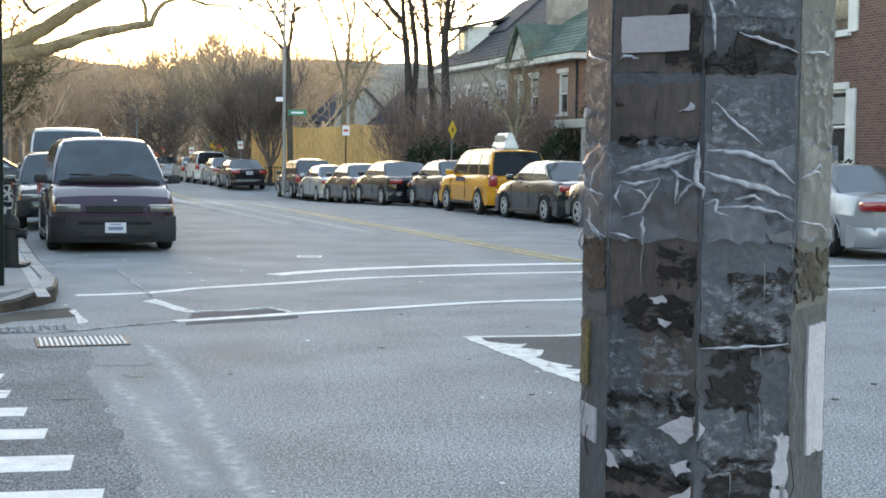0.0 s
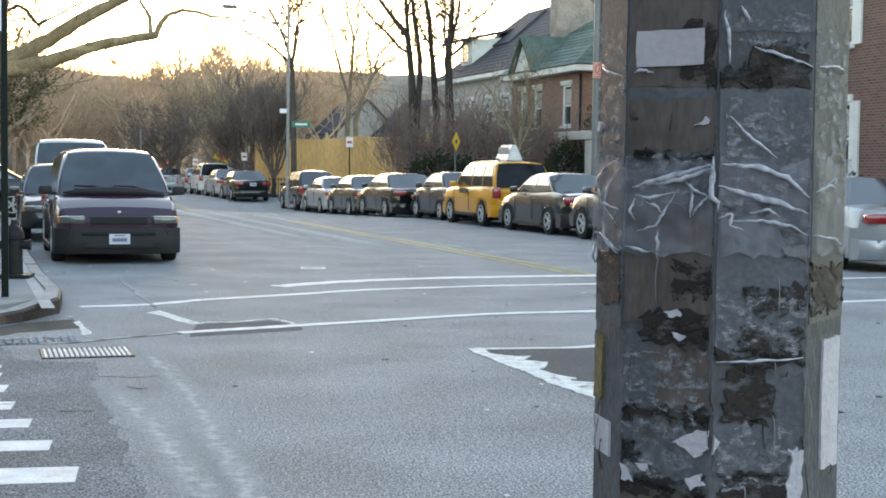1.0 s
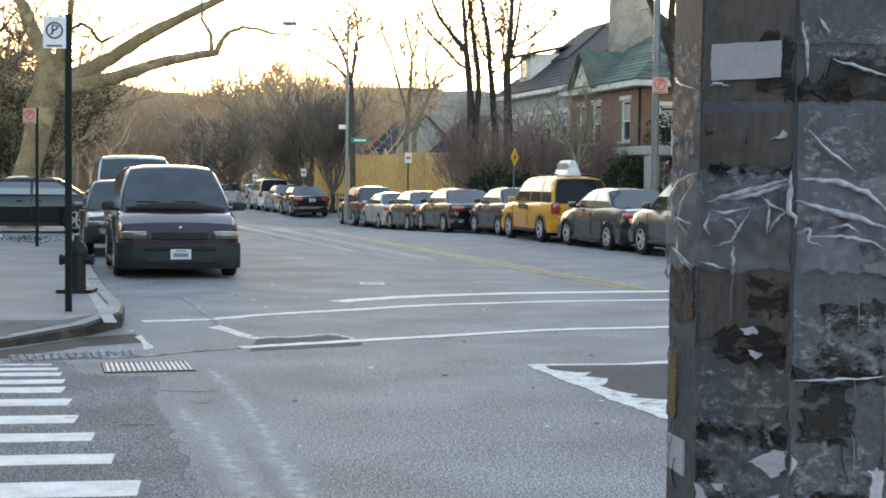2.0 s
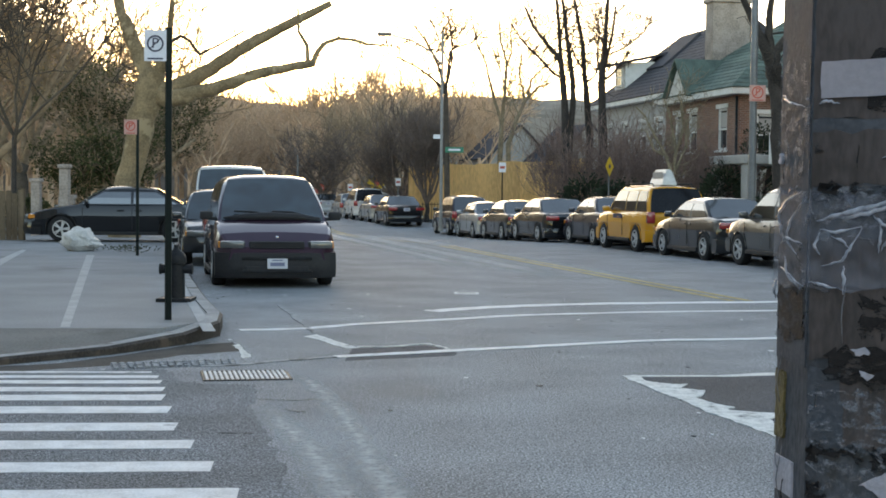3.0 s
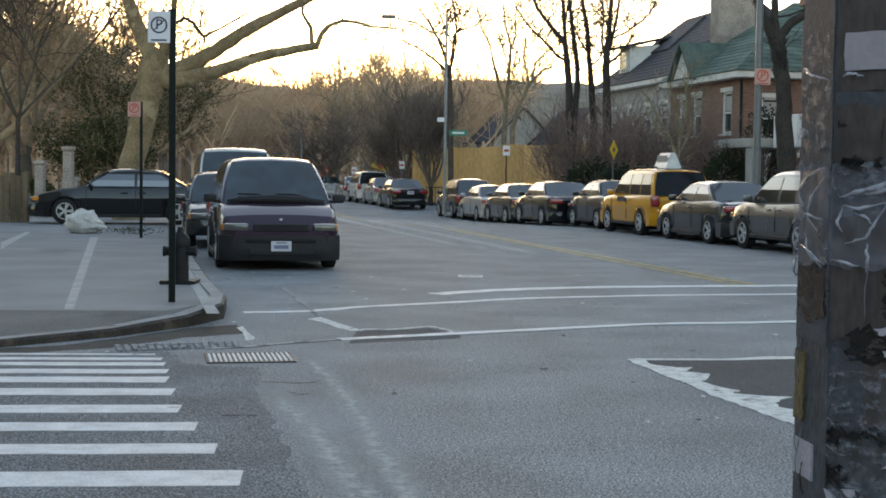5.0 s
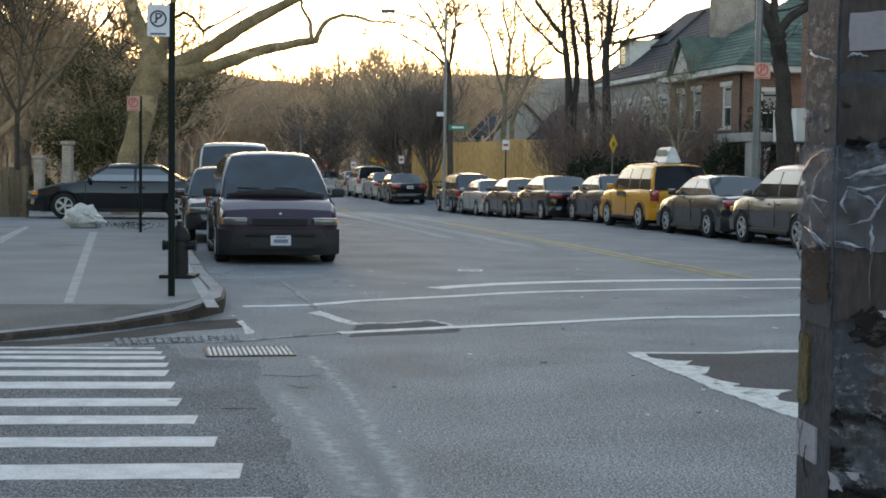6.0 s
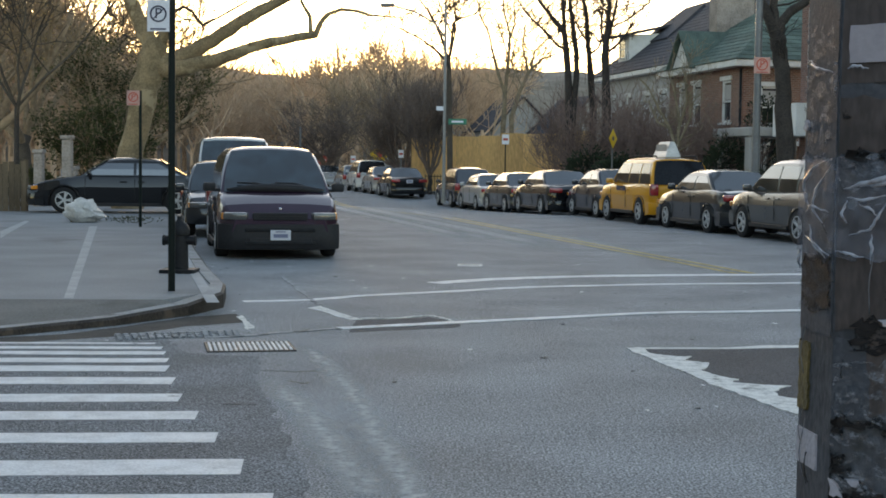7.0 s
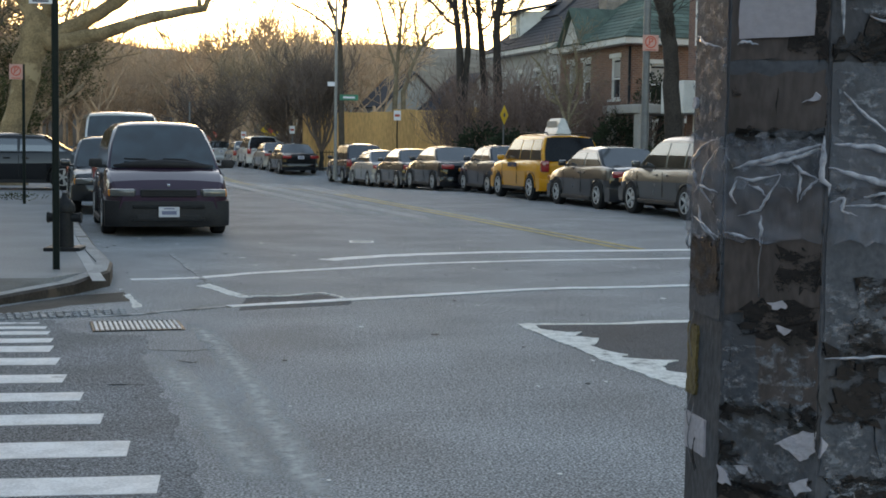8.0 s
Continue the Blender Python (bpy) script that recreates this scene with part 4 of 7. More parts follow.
TAXI = paint("taxi_yellow", (0.68, 0.27, 0.008))
NAVY = paint("navy_paint", (0.012, 0.014, 0.024), 0.2)

minivan = car("dark aubergine minivan parked at the kerb, facing the crossing", (4.73, 1.92, 1.74), "minivan", AUBERGINE, at(1.95, 24.1), FACE_US, 0.33, category="minivan", extras=("wipers",), lower=BLACKTRIM)
car("dark grey small car parked close behind the minivan", (4.4, 1.76, 1.5), "suv", GREY, at(1.55, 30.2), FACE_US, 0.32)
car("tall white van parked behind the dark cars", (5.3, 2.0, 2.12), "van", WHITE, at(2.1, 37.5), FACE_US, 0.35, category="van")
car("black sedan standing across the pavement in a driveway", (4.8, 1.84, 1.42), "sedan", BLACK, (-8.25, 37.0, 0.15), 98, 0.335)
ROW = 13.45
car("taupe compact sport utility car parked with its tail to the crossing", (4.55, 1.82, 1.68), "suv", TAUPE, at(ROW, 27.3), FACE_AWAY, 0.345)
car("dark grey compact sedan parked behind the yellow taxi", (4.48, 1.76, 1.44), "sedan", GREY, at(ROW, 32.0), FACE_AWAY, 0.32)
taxi = car("yellow taxi sport utility car with a roof advertising box", (4.44, 1.8, 1.74), "boxsuv", TAXI, at(ROW, 36.6), FACE_AWAY, 0.35, category="taxi", extras=("rails",))
car("dark blue small car parked in front of the taxi", (4.1, 1.72, 1.44), "sedan", NAVY, at(ROW + 0.35, 41.3), FACE_AWAY, 0.31)
car("black sedan parked with red tail lights", (4.85, 1.84, 1.46), "sedan", BLACK, at(ROW, 46.1), FACE_AWAY, 0.33)
car("dark silver sedan parked in the row", (4.6, 1.78, 1.45), "sedan", GREY, at(ROW, 50.95), FACE_AWAY, 0.32)
car("pale silver sedan parked in the row", (4.5, 1.76, 1.43), "sedan", SILVERPAINT, at(ROW, 55.6), FACE_AWAY, 0.32)
car("dark sport utility car parked at the end of the row", (4.5, 1.8, 1.68), "suv", NAVY, at(ROW, 60.2), FACE_AWAY, 0.34)
car("black sedan parked beyond the side street", (4.8, 1.84, 1.46), "sedan", BLACK, at(12.4, 70.0), FACE_AWAY, 0.33)
car("pale silver sedan parked beyond the side street", (4.6, 1.8, 1.45), "sedan", SILVERPAINT, at(12.4, 75.6), FACE_AWAY, 0.32)
car("white sport utility car parked beyond the side street", (4.7, 1.9, 1.8), "boxsuv", WHITE, at(12.4, 81.4), FACE_AWAY, 0.35)
car("silver car parked far down the street", (4.6, 1.8, 1.5), "suv", SILVERPAINT, at(12.4, 87.5), FACE_AWAY, 0.33)
car("pale car parked far down the street", (4.6, 1.8, 1.45), "sedan", SILVERPAINT, at(12.0, 97.0), FACE_AWAY, 0.33)
car("pale silver sedan parked beside the brick building", (4.7, 1.8, 1.45), "sedan", SILVERPAINT, at(ROW + 0.1, 20.6), FACE_AWAY, 0.33)
car("dark car parked at the end of the row beside the crossing", (4.5, 1.8, 1.5), "sedan", BLACK, at(ROW + 0.3, 14.9), FACE_AWAY, 0.33)

# ---- the big plane tree behind the driveway ----
plane_tree = thing("tree", "large mottled plane tree with bare spreading limbs behind the driveway", "tree", (-9.12, 41.0, 0.02))
TRUNK = [(-0.02, 0.0, -0.06, 0.46), (0.03, 0.0, 0.44, 0.41), (0.10, 0.0, 1.42, 0.38), (0.31, 0.0, 2.56, 0.37), (0.52, 0.0, 3.54, 0.39), (0.78, 0.0, 4.40, 0.41), (0.92, 0.0, 4.95, 0.30)]
LIMB_A = [(0.97, 0.0, 4.15, 0.3), (1.77, -0.1, 4.18, 0.24), (2.92, -0.2, 4.49, 0.18), (3.90, -0.3, 4.84, 0.15), (4.89, -0.3, 5.05, 0.13), (5.54, -0.3, 5.16, 0.11)]
LIMB_A2 = [(5.48, -0.3, 5.15, 0.09), (5.62, -0.3, 5.50, 0.075), (5.85, -0.3, 5.74, 0.065), (6.20, -0.2, 5.88, 0.055), (6.60, -0.2, 5.84, 0.045), (7.05, -0.2, 5.72, 0.035), (7.90, -0.1, 5.68, 0.02)]
LIMB_A3 = [(5.35, -0.3, 5.13, 0.075), (5.30, -0.2, 5.67, 0.06), (5.05, -0.2, 6.08, 0.045), (5.02, 0.0, 6.74, 0.03)]
LIMB_B = [(1.00, 0.0, 4.25, 0.32), (1.94, 0.3, 4.70, 0.24), (2.67, 0.5, 5.18, 0.2), (3.41, 0.7, 5.72, 0.18), (4.40, 0.9, 6.28, 0.15), (5.87, 1.2, 7.07, 0.1)]
LIMB_C = [(0.80, 0.0, 4.30, 0.24), (0.62, 0.1, 4.92, 0.25), (0.42, 0.2, 5.32, 0.23), (0.13, 0.3, 5.96, 0.20), (-0.15, 0.4, 6.60, 0.16), (-0.5, 0.6, 7.6, 0.12)]
LIMB_D = [(0.95, 0.0, 4.70, 0.16), (1.25, -0.3, 5.3, 0.12), (1.42, -0.5, 5.92, 0.10), (1.57, -0.8, 7.07, 0.07)]
LIMB_E = [(1.41, -0.6, 5.67, 0.05), (1.77, -0.7, 5.85, 0.05), (2.02, -0.7, 5.72, 0.045), (2.30, -0.7, 5.33, 0.04), (2.84, -0.6, 5.62, 0.035), (3.58, -0.6, 6.05, 0.03)]


def limb_tubes(chains, name, material, n=9, twigs=0, seed=5, tree=None, reach=1.0, thin=0.008):
    rng, t = random.Random(seed), Tubes()
    for chain in chains:
        pts, rad = [], []
        for (x, y, z, r), (x1, y1, z1, r1) in zip(chain, chain[1:]):
            for i in range(3):
                q = i / 3
                j = 0.12 * r
                pts.append((x + (x1 - x) * q + rng.uniform(-j, j), y + (y1 - y) * q, z + (z1 - z) * q + rng.uniform(-j, j)))
                rad.append((r + (r1 - r) * q) * rng.uniform(0.93, 1.07))
        pts.append(chain[-1][:3])
        rad.append(chain[-1][3])
        t.add(pts, rad, n)
        for _ in range(twigs):
            i = rng.randrange(len(pts) // 3, len(pts) - 1)
            d = Vector((rng.uniform(-0.6, 1), rng.uniform(-1, 1), rng.uniform(-0.2, 1)))
            grow(t, rng, pts[i], d, rng.uniform(0.8, 2.0) * reach, min(0.03, rad[i] * 0.4), 2, 0.3, 0.05, (2, 3), 0.8, thin)
    return t.mesh(name, material, tree or plane_tree)


limb_tubes([TRUNK], "trunk", PLANE_BARK, 14)
for chain, tw in ((LIMB_A, 2), (LIMB_A2, 4), (LIMB_A3, 2), (LIMB_B, 2), (LIMB_C, 9), (LIMB_D, 7), (LIMB_E, 2)):
    limb_tubes([chain], "limb", PLANE_BARK if chain is not LIMB_E else BARK, 9, tw, len(chain) + tw)


def leafy_tree(place, height, r, seed, label, leaf, density=3, size=0.16, bark=None, droop=-0.05, **kw):
    tree = bare_tree(place, height, r, seed, label, bark=bark or BARK, twig=bark or TWIG, **kw)
    rng, t = random.Random(seed + 100), Tubes()
    crown = [c for c in tree.children if c.name.startswith("crown")][0]
    for v in list(crown.data.vertices)[::2 if density > 1 else 3]:
        for _ in range(density):
            if rng.random() < 0.5:
                d = Vector((rng.uniform(-1, 1), rng.uniform(-1, 1), rng.uniform(-0.8, 0.5) + droop)).normalized() * size * rng.uniform(0.6, 1.7)
                t.leaf(v.co + Vector((rng.uniform(-1, 1), rng.uniform(-1, 1), rng.uniform(-1, 1))) * size * 1.3, d, size * 0.22, rng)
    t.mesh("foliage", leaf, tree, smooth=False)
    return tree


# trees on the left, behind the fence and the driveway
leafy_tree((-15.2, 47, 0), 11, 0.35, 21, "dense brown-leaved tree behind the wooden fence", DRYLEAF, 1, 0.12, group="trees on the corner lot", fork=0.2, limbs=7, limb_len=0.45, levels=5, kids=(3, 4), thin=0.017)
leafy_tree((-12.4, 55, 0), 8.5, 0.3, 22, "dark evergreen behind the driveway", NEEDLE, 5, 0.12, group="trees on the corner lot", fork=0.15, limbs=8, limb_len=0.42)
leafy_tree((-17.6, 60, 0), 13, 0.35, 23, "tall brown-leaved tree on the corner lot", DRYLEAF, 1, 0.12, group="trees on the corner lot", fork=0.2, limbs=7, limb_len=0.45, levels=5, kids=(3, 4), thin=0.015)
leafy_tree((-14.0, 66, 0), 12, 0.35, 24, "dense brownish tree on the corner lot", DRYLEAF, 1, 0.12, group="trees on the corner lot", fork=0.2, limbs=7, limb_len=0.45, levels=5, kids=(3, 4), thin=0.015)
leafy_tree((-11.8, 49, 0), 5.0, 0.16, 25, "low dark evergreen behind the black sedan", NEEDLE, 4, 0.15, group="trees on the corner lot", fork=0.1, limbs=8, limb_len=0.45)
bare_tree((-13.2, 44, 0), 9.0, 0.1, 26, "thin dark bare tree behind the wooden fence", levels=5, kids=(3, 4), group="trees on the corner lot", thin=0.014, bark=BARK_DARK, twig=BARK)

# bare trees along the street
bare_tree((-2.15, 82, -0.1), 8.2, 0.2, 31, "dark bare round-headed street tree beyond the side street", fork=0.13, limbs=10, levels=4, kids=(5, 7), spread=0.62, limb_len=0.40, thin=0.014, bark=BARK_DARK, twig=BARK_TWIG, up=0.14)
bare_tree((-0.58, 76, -0.1), 7.0, 0.15, 32, "dark bare street tree in front of the plywood fence", fork=0.16, limbs=9, levels=4, kids=(5, 6), spread=0.5, limb_len=0.40, thin=0.012, bark=BARK_DARK, twig=BARK_TWIG, up=0.18)
bare_tree((-7.9, 98, -0.1), 7.4, 0.2, 42, "dark bare spreading tree beyond the parked cars", fork=0.2, limbs=9, levels=4, kids=(4, 6), spread=0.85, limb_len=0.42, thin=0.016, bark=BARK_DARK, twig=BARK_TWIG, up=0.02)
bare_tree(at(17.0, 96), 9.5, 0.22, 33, "bare dark street tree far down the street", fork=0.2, limbs=8, levels=4, kids=(4, 6), spread=0.65, limb_len=0.42, thin=0.018)
bare_tree(at(17.0, 110), 9.5, 0.22, 34, "bare street tree far down the street", fork=0.2, limbs=8, levels=4, kids=(4, 6), spread=0.7, limb_len=0.42, thin=0.02)
bare_tree(at(16.2, 124), 10, 0.25, 35, "bare brownish street tree in the distance", fork=0.2, limbs=8, levels=4, kids=(4, 5), spread=0.7, limb_len=0.42, thin=0.022)


def forked_tree(place, label, bark, trunk, limbs, twigs=6, seed=1, reach=1.0, thin=0.012, group="bare street trees"):
    """A bare tree whose trunk and limbs follow given lines (x, y, z, radius), with twigs growing off them."""
    tree = thing("tree", label, "tree", place, group=group)
    limb_tubes([trunk], "trunk", bark, 10, twigs, seed, tree, reach, thin)
    for k, chain in enumerate(limbs):
        limb_tubes([chain], "limb", bark, 7, twigs, seed + 10 + k, tree, reach, thin)
    return tree


forked_tree((3.68, 84, 0), "slender pale-barked bare tree behind the plywood fence", PALE_BARK,
            [(0.0, 0.0, -0.1, 0.19), (-0.04, 0.0, 3.30, 0.16), (0.03, 0.0, 5.30, 0.14), (0.11, 0.0, 6.30, 0.12), (0.23, 0.0, 7.63, 0.10), (0.31, 0.0, 9.29, 0.08), (-0.08, 0.0, 10.6, 0.06), (-0.17, 0.0, 11.9, 0.04)],
            ([(0.02, 0.0, 5.80, 0.11), (-0.36, 0.0, 6.96, 0.09), (-0.72, 0.0, 8.29, 0.08), (-0.93, 0.1, 9.28, 0.06), (-1.41, 0.2, 10.27, 0.06), (-1.73, 0.2, 11.58, 0.04)],
             [(0.31, 0.0, 8.96, 0.06), (0.60, -0.2, 9.79, 0.05), (0.51, -0.3, 10.95, 0.04), (0.83, -0.4, 12.1, 0.03)],
             [(0.22, 0.0, 7.97, 0.05), (-0.30, 0.4, 9.62, 0.04), (-0.89, 0.6, 10.9, 0.03)]), 16, 36, 1.2, 0.015)
forked_tree((4.08, 82, 0), "pale bare tree leaning out over the plywood fence", PALE_BARK,
            [(0.0, 0.0, -0.1, 0.16), (-0.02, 0.0, 4.40, 0.14), (0.41, 0.0, 5.71, 0.12), (0.89, 0.0, 6.85, 0.10), (1.21, 0.0, 7.24, 0.09), (1.69, 0.0, 7.67, 0.06), (2.98, 0.0, 8.17, 0.03)],
            ([(1.05, 0.0, 7.11, 0.08), (1.29, 0.2, 8.15, 0.06), (1.74, 0.3, 8.64, 0.045), (2.48, 0.4, 9.14, 0.03)],
             [(0.89, 0.0, 6.85, 0.06), (0.54, -0.2, 8.47, 0.045), (0.68, -0.3, 9.76, 0.03), (1.15, -0.3, 10.7, 0.02)],
             [(0.57, 0.0, 6.04, 0.045), (-0.10, 0.3, 7.49, 0.04), (0.20, 0.4, 8.79, 0.03)]), 14, 46, 1.1, 0.014)
forked_tree((0.47, 72, 0), "slender bare tree behind the street lamp", BARK,
            [(0.0, 0.0, -0.1, 0.17), (-0.07, 0.0, 4.44, 0.14), (-0.13, 0.0, 6.43, 0.12), (-0.43, 0.0, 7.71, 0.08), (-0.87, 0.0, 8.70, 0.065), (-1.31, 0.0, 9.40, 0.05), (-1.88, 0.0, 10.1, 0.035)],
            ([(-0.13, 0.0, 6.57, 0.08), (0.0, 0.2, 7.86, 0.07), (0.07, 0.3, 8.71, 0.06), (0.41, 0.3, 8.94, 0.05), (1.13, 0.4, 9.15, 0.04), (1.97, 0.4, 10.0, 0.025)],
             [(-0.22, 0.0, 6.72, 0.08), (-0.85, -0.2, 7.33, 0.065), (-1.57, -0.3, 7.84, 0.05), (-2.44, -0.4, 8.25, 0.04), (-3.15, -0.4, 8.53, 0.025)],
             [(-0.08, 0.0, 7.00, 0.07), (0.14, -0.3, 8.00, 0.05), (0.15, -0.5, 9.28, 0.04), (-0.03, -0.5, 10.4, 0.025)],
             [(-0.72, 0.0, 8.41, 0.04), (-0.30, 0.2, 9.27, 0.04), (-0.03, 0.3, 10.0, 0.025)],
             [(0.0, 0.0, 8.14, 0.04), (-0.45, 0.2, 9.13, 0.04), (-0.83, 0.2, 10.1, 0.025)]), 15, 37, 1.0, 0.013)
forked_tree((5.91, 64, 0), "tall dark bare tree with steep forking trunks", BARK_DARK,
            [(-0.10, 0.0, -0.1, 0.23), (-0.16, 0.0, 4.17, 0.19), (-0.24, 0.0, 5.95, 0.16), (-0.47, 0.0, 7.59, 0.13), (-1.07, 0.0, 8.26, 0.09), (-1.71, 0.0, 9.08, 0.07), (-2.11, 0.0, 9.96, 0.05)],
            ([(-0.20, 0.0, 5.06, 0.13), (-0.38, 0.0, 6.45, 0.10), (-0.45, 0.0, 7.96, 0.10), (-0.55, 0.0, 9.22, 0.08), (-0.73, 0.0, 10.7, 0.06)],
             [(-0.03, 0.0, 2.90, 0.16), (0.13, 0.0, 5.44, 0.14), (0.13, 0.0, 6.58, 0.12), (-0.13, 0.0, 8.22, 0.10), (-0.24, 0.0, 9.23, 0.08), (-0.47, 0.0, 10.7, 0.06)],
             [(-0.30, 0.0, 6.70, 0.07), (-0.79, 0.1, 7.00, 0.06), (-1.31, 0.2, 7.58, 0.06), (-1.83, 0.2, 8.07, 0.05), (-2.21, 0.2, 8.45, 0.035), (-2.68, 0.2, 9.20, 0.025)],
             [(-0.46, 0.0, 8.47, 0.05), (-0.37, 0.2, 8.97, 0.05), (-0.16, 0.3, 9.98, 0.035)]), 11, 38, 1.1, 0.013)
forked_tree((7.10, 66, 0), "tall dark bare tree beside its twin", BARK_DARK,
            [(0.0, 0.0, -0.1, 0.20), (-0.06, 0.0, 4.27, 0.17), (-0.23, 0.0, 6.10, 0.14), (-0.36, 0.0, 7.40, 0.12), (-0.48, 0.0, 8.70, 0.10), (-0.68, 0.0, 9.61, 0.08), (-0.92, 0.0, 11.0, 0.06)],
            ([(-0.34, 0.0, 6.62, 0.05), (0.15, 0.2, 7.02, 0.05), (0.53, 0.3, 7.93, 0.04), (0.77, 0.3, 8.97, 0.025)],
             [(-0.38, 0.0, 7.27, 0.05), (-0.78, 0.2, 7.92, 0.04), (-1.06, 0.3, 8.69, 0.025)]), 12, 39, 1.1, 0.013)
forked_tree((7.28, 62, 0), "tall dark bare tree near the gabled house", BARK_DARK,
            [(0.03, 0.0, -0.1, 0.22), (-0.08, 0.0, 4.11, 0.19), (-0.17, 0.0, 6.07, 0.17), (-0.18, 0.0, 6.80, 0.15), (-0.07, 0.0, 7.78, 0.11), (-0.02, 0.0, 9.01, 0.09), (0.07, 0.0, 10.5, 0.06)],
            ([(-0.13, 0.0, 6.81, 0.085), (0.12, 0.1, 7.79, 0.07), (0.28, 0.2, 8.52, 0.06), (0.41, 0.2, 9.74, 0.045)],
             [(-0.17, 0.0, 6.44, 0.06), (0.27, -0.1, 6.76, 0.06), (0.63, -0.2, 7.18, 0.035), (0.98, -0.2, 7.80, 0.025)],
             [(-0.02, 0.0, 7.54, 0.05), (0.74, 0.2, 7.92, 0.035), (1.71, 0.3, 8.66, 0.035), (2.06, 0.3, 9.40, 0.025)],
             [(-0.23, 0.0, 6.68, 0.06), (-0.39, 0.0, 7.54, 0.05), (-0.31, 0.0, 8.51, 0.035), (-0.52, 0.0, 9.49, 0.025)]), 12, 40, 1.1, 0.013)
# pale bark here carries the sunlit look of the branches
forked_tree((8.35, 50, 0), "small bare tree with evening sunlight put into its pale bark", PALE_BARK,
            [(0.07, 0.0, -0.1, 0.09), (0.05, 0.0, 1.24, 0.08), (-0.01, 0.0, 2.04, 0.07), (-0.33, 0.0, 2.93, 0.05), (-0.74, 0.0, 3.62, 0.04), (-1.09, 0.0, 4.31, 0.03), (-1.40, 0.0, 4.60, 0.02)],
            ([(-0.01, 0.0, 2.24, 0.06), (0.03, 0.1, 3.23, 0.05), (-0.15, 0.2, 4.22, 0.04), (-0.37, 0.3, 4.91, 0.03)],
             [(0.01, 0.0, 2.83, 0.05), (0.25, -0.1, 3.83, 0.04), (0.18, -0.2, 4.62, 0.04), (0.03, -0.3, 5.01, 0.02)],
             [(0.06, 0.0, 2.44, 0.05), (0.40, 0.1, 3.24, 0.04), (0.44, 0.2, 4.23, 0.03)],
             [(-0.22, 0.0, 2.83, 0.04), (-0.73, 0.2, 3.12, 0.03), (-1.04, 0.3, 3.91, 0.02)]), 9, 48, 0.55, 0.009, "garden shrubs")
forked_tree((8.89, 36.6, 0.1), "dark bare forked street tree beside the utility pole", BARK_DARK,
            [(0.03, 0.0, -0.1, 0.27), (0.03, 0.0, 0.87, 0.235), (-0.01, 0.0, 1.53, 0.225), (-0.08, 0.0, 2.55, 0.215), (-0.14, 0.0, 3.71, 0.205), (-0.23, 0.0, 4.43, 0.20), (-0.30, 0.0, 4.79, 0.21)],
            ([(-0.30, 0.0, 4.72, 0.16), (-0.51, 0.0, 5.22, 0.14), (-0.70, 0.0, 5.65, 0.115), (-0.93, 0.0, 6.15, 0.095), (-1.23, 0.0, 6.72, 0.07)],
             [(-0.30, 0.0, 4.64, 0.16), (-0.22, 0.0, 5.15, 0.135), (0.03, 0.0, 5.44, 0.12), (0.39, 0.0, 5.66, 0.11), (0.88, 0.0, 6.17, 0.09)],
             [(-0.33, 0.0, 5.00, 0.11), (-0.41, 0.0, 5.58, 0.10), (-0.39, 0.0, 6.16, 0.09), (-0.32, 0.0, 6.88, 0.06)]), 2, 41, 0.8, 0.01)
for i, (x, y, h, sd) in enumerate(((5.7, 66, 5.0, 70), (5.8, 68, 6.0, 71), (7.6, 66, 6.2, 72), (9.0, 62, 5.6, 73), (10.0, 60, 5.0, 74), (8.4, 58, 4.8, 75), (8.1, 55, 3.6, 50), (9.3, 53, 4.4, 51), (10.4, 52, 4.2, 52), (7.2, 57, 4.0, 53), (6.4, 60, 4.4, 54), (11.2, 54, 3.4, 55), (6.0, 62, 3.8, 56))):
    bare_tree((x, y, 0), h, 0.06, sd, "tangled bare shrub in a front garden", fork=0.08, limbs=9, levels=4, kids=(3, 5), spread=0.6, limb_len=0.5, thin=0.008, bark=BARK_DARK, twig=SHRUB_TWIG, group="garden shrubs", up=0.12)


def bush(place, w, h, seed, label, leaf=None, d=None):
    """A clipped evergreen: stems inside a shell of small leaves."""
    rng = random.Random(seed)
    root = thing("bush", label, "bush", place, group="evergreen bushes")
    t, stems = Tubes(), Tubes()
    d = d or w
    for _ in range(14):
        a = rng.uniform(0, 6.28)
        stems.add([(0, 0, 0), (math.cos(a) * w * 0.15, math.sin(a) * d * 0.15, h * 0.4), (math.cos(a) * w * 0.35, math.sin(a) * d * 0.35, h * rng.uniform(0.5, 0.9))], [0.03, 0.02, 0.008], 4)
    for _ in range(int(1400 * max(1, w * h / 3))):
        a, b = rng.uniform(0, 6.28), rng.uniform(-0.2, 1)
        k = rng.uniform(0.7, 1.0) * (1 + 0.13 * math.sin(a * 5 + b * 7 + seed))
        rr = math.sqrt(max(0.02, 1 - max(0, b) ** 2.2))
        p = Vector((math.cos(a) * w / 2 * rr * k, math.sin(a) * d / 2 * rr * k, h * (0.35 + 0.65 * b * k)))
        p.z = max(0.05, p.z)
        n = Vector((math.cos(a), math.sin(a), b + rng.uniform(-0.5, 0.7))).normalized()
        t.leaf(p, n * rng.uniform(0.08, 0.17), 0.04, rng)
    stems.mesh("stems", BARK_DARK, root)
    t.mesh("foliage", leaf or HEDGE, root, smooth=False)


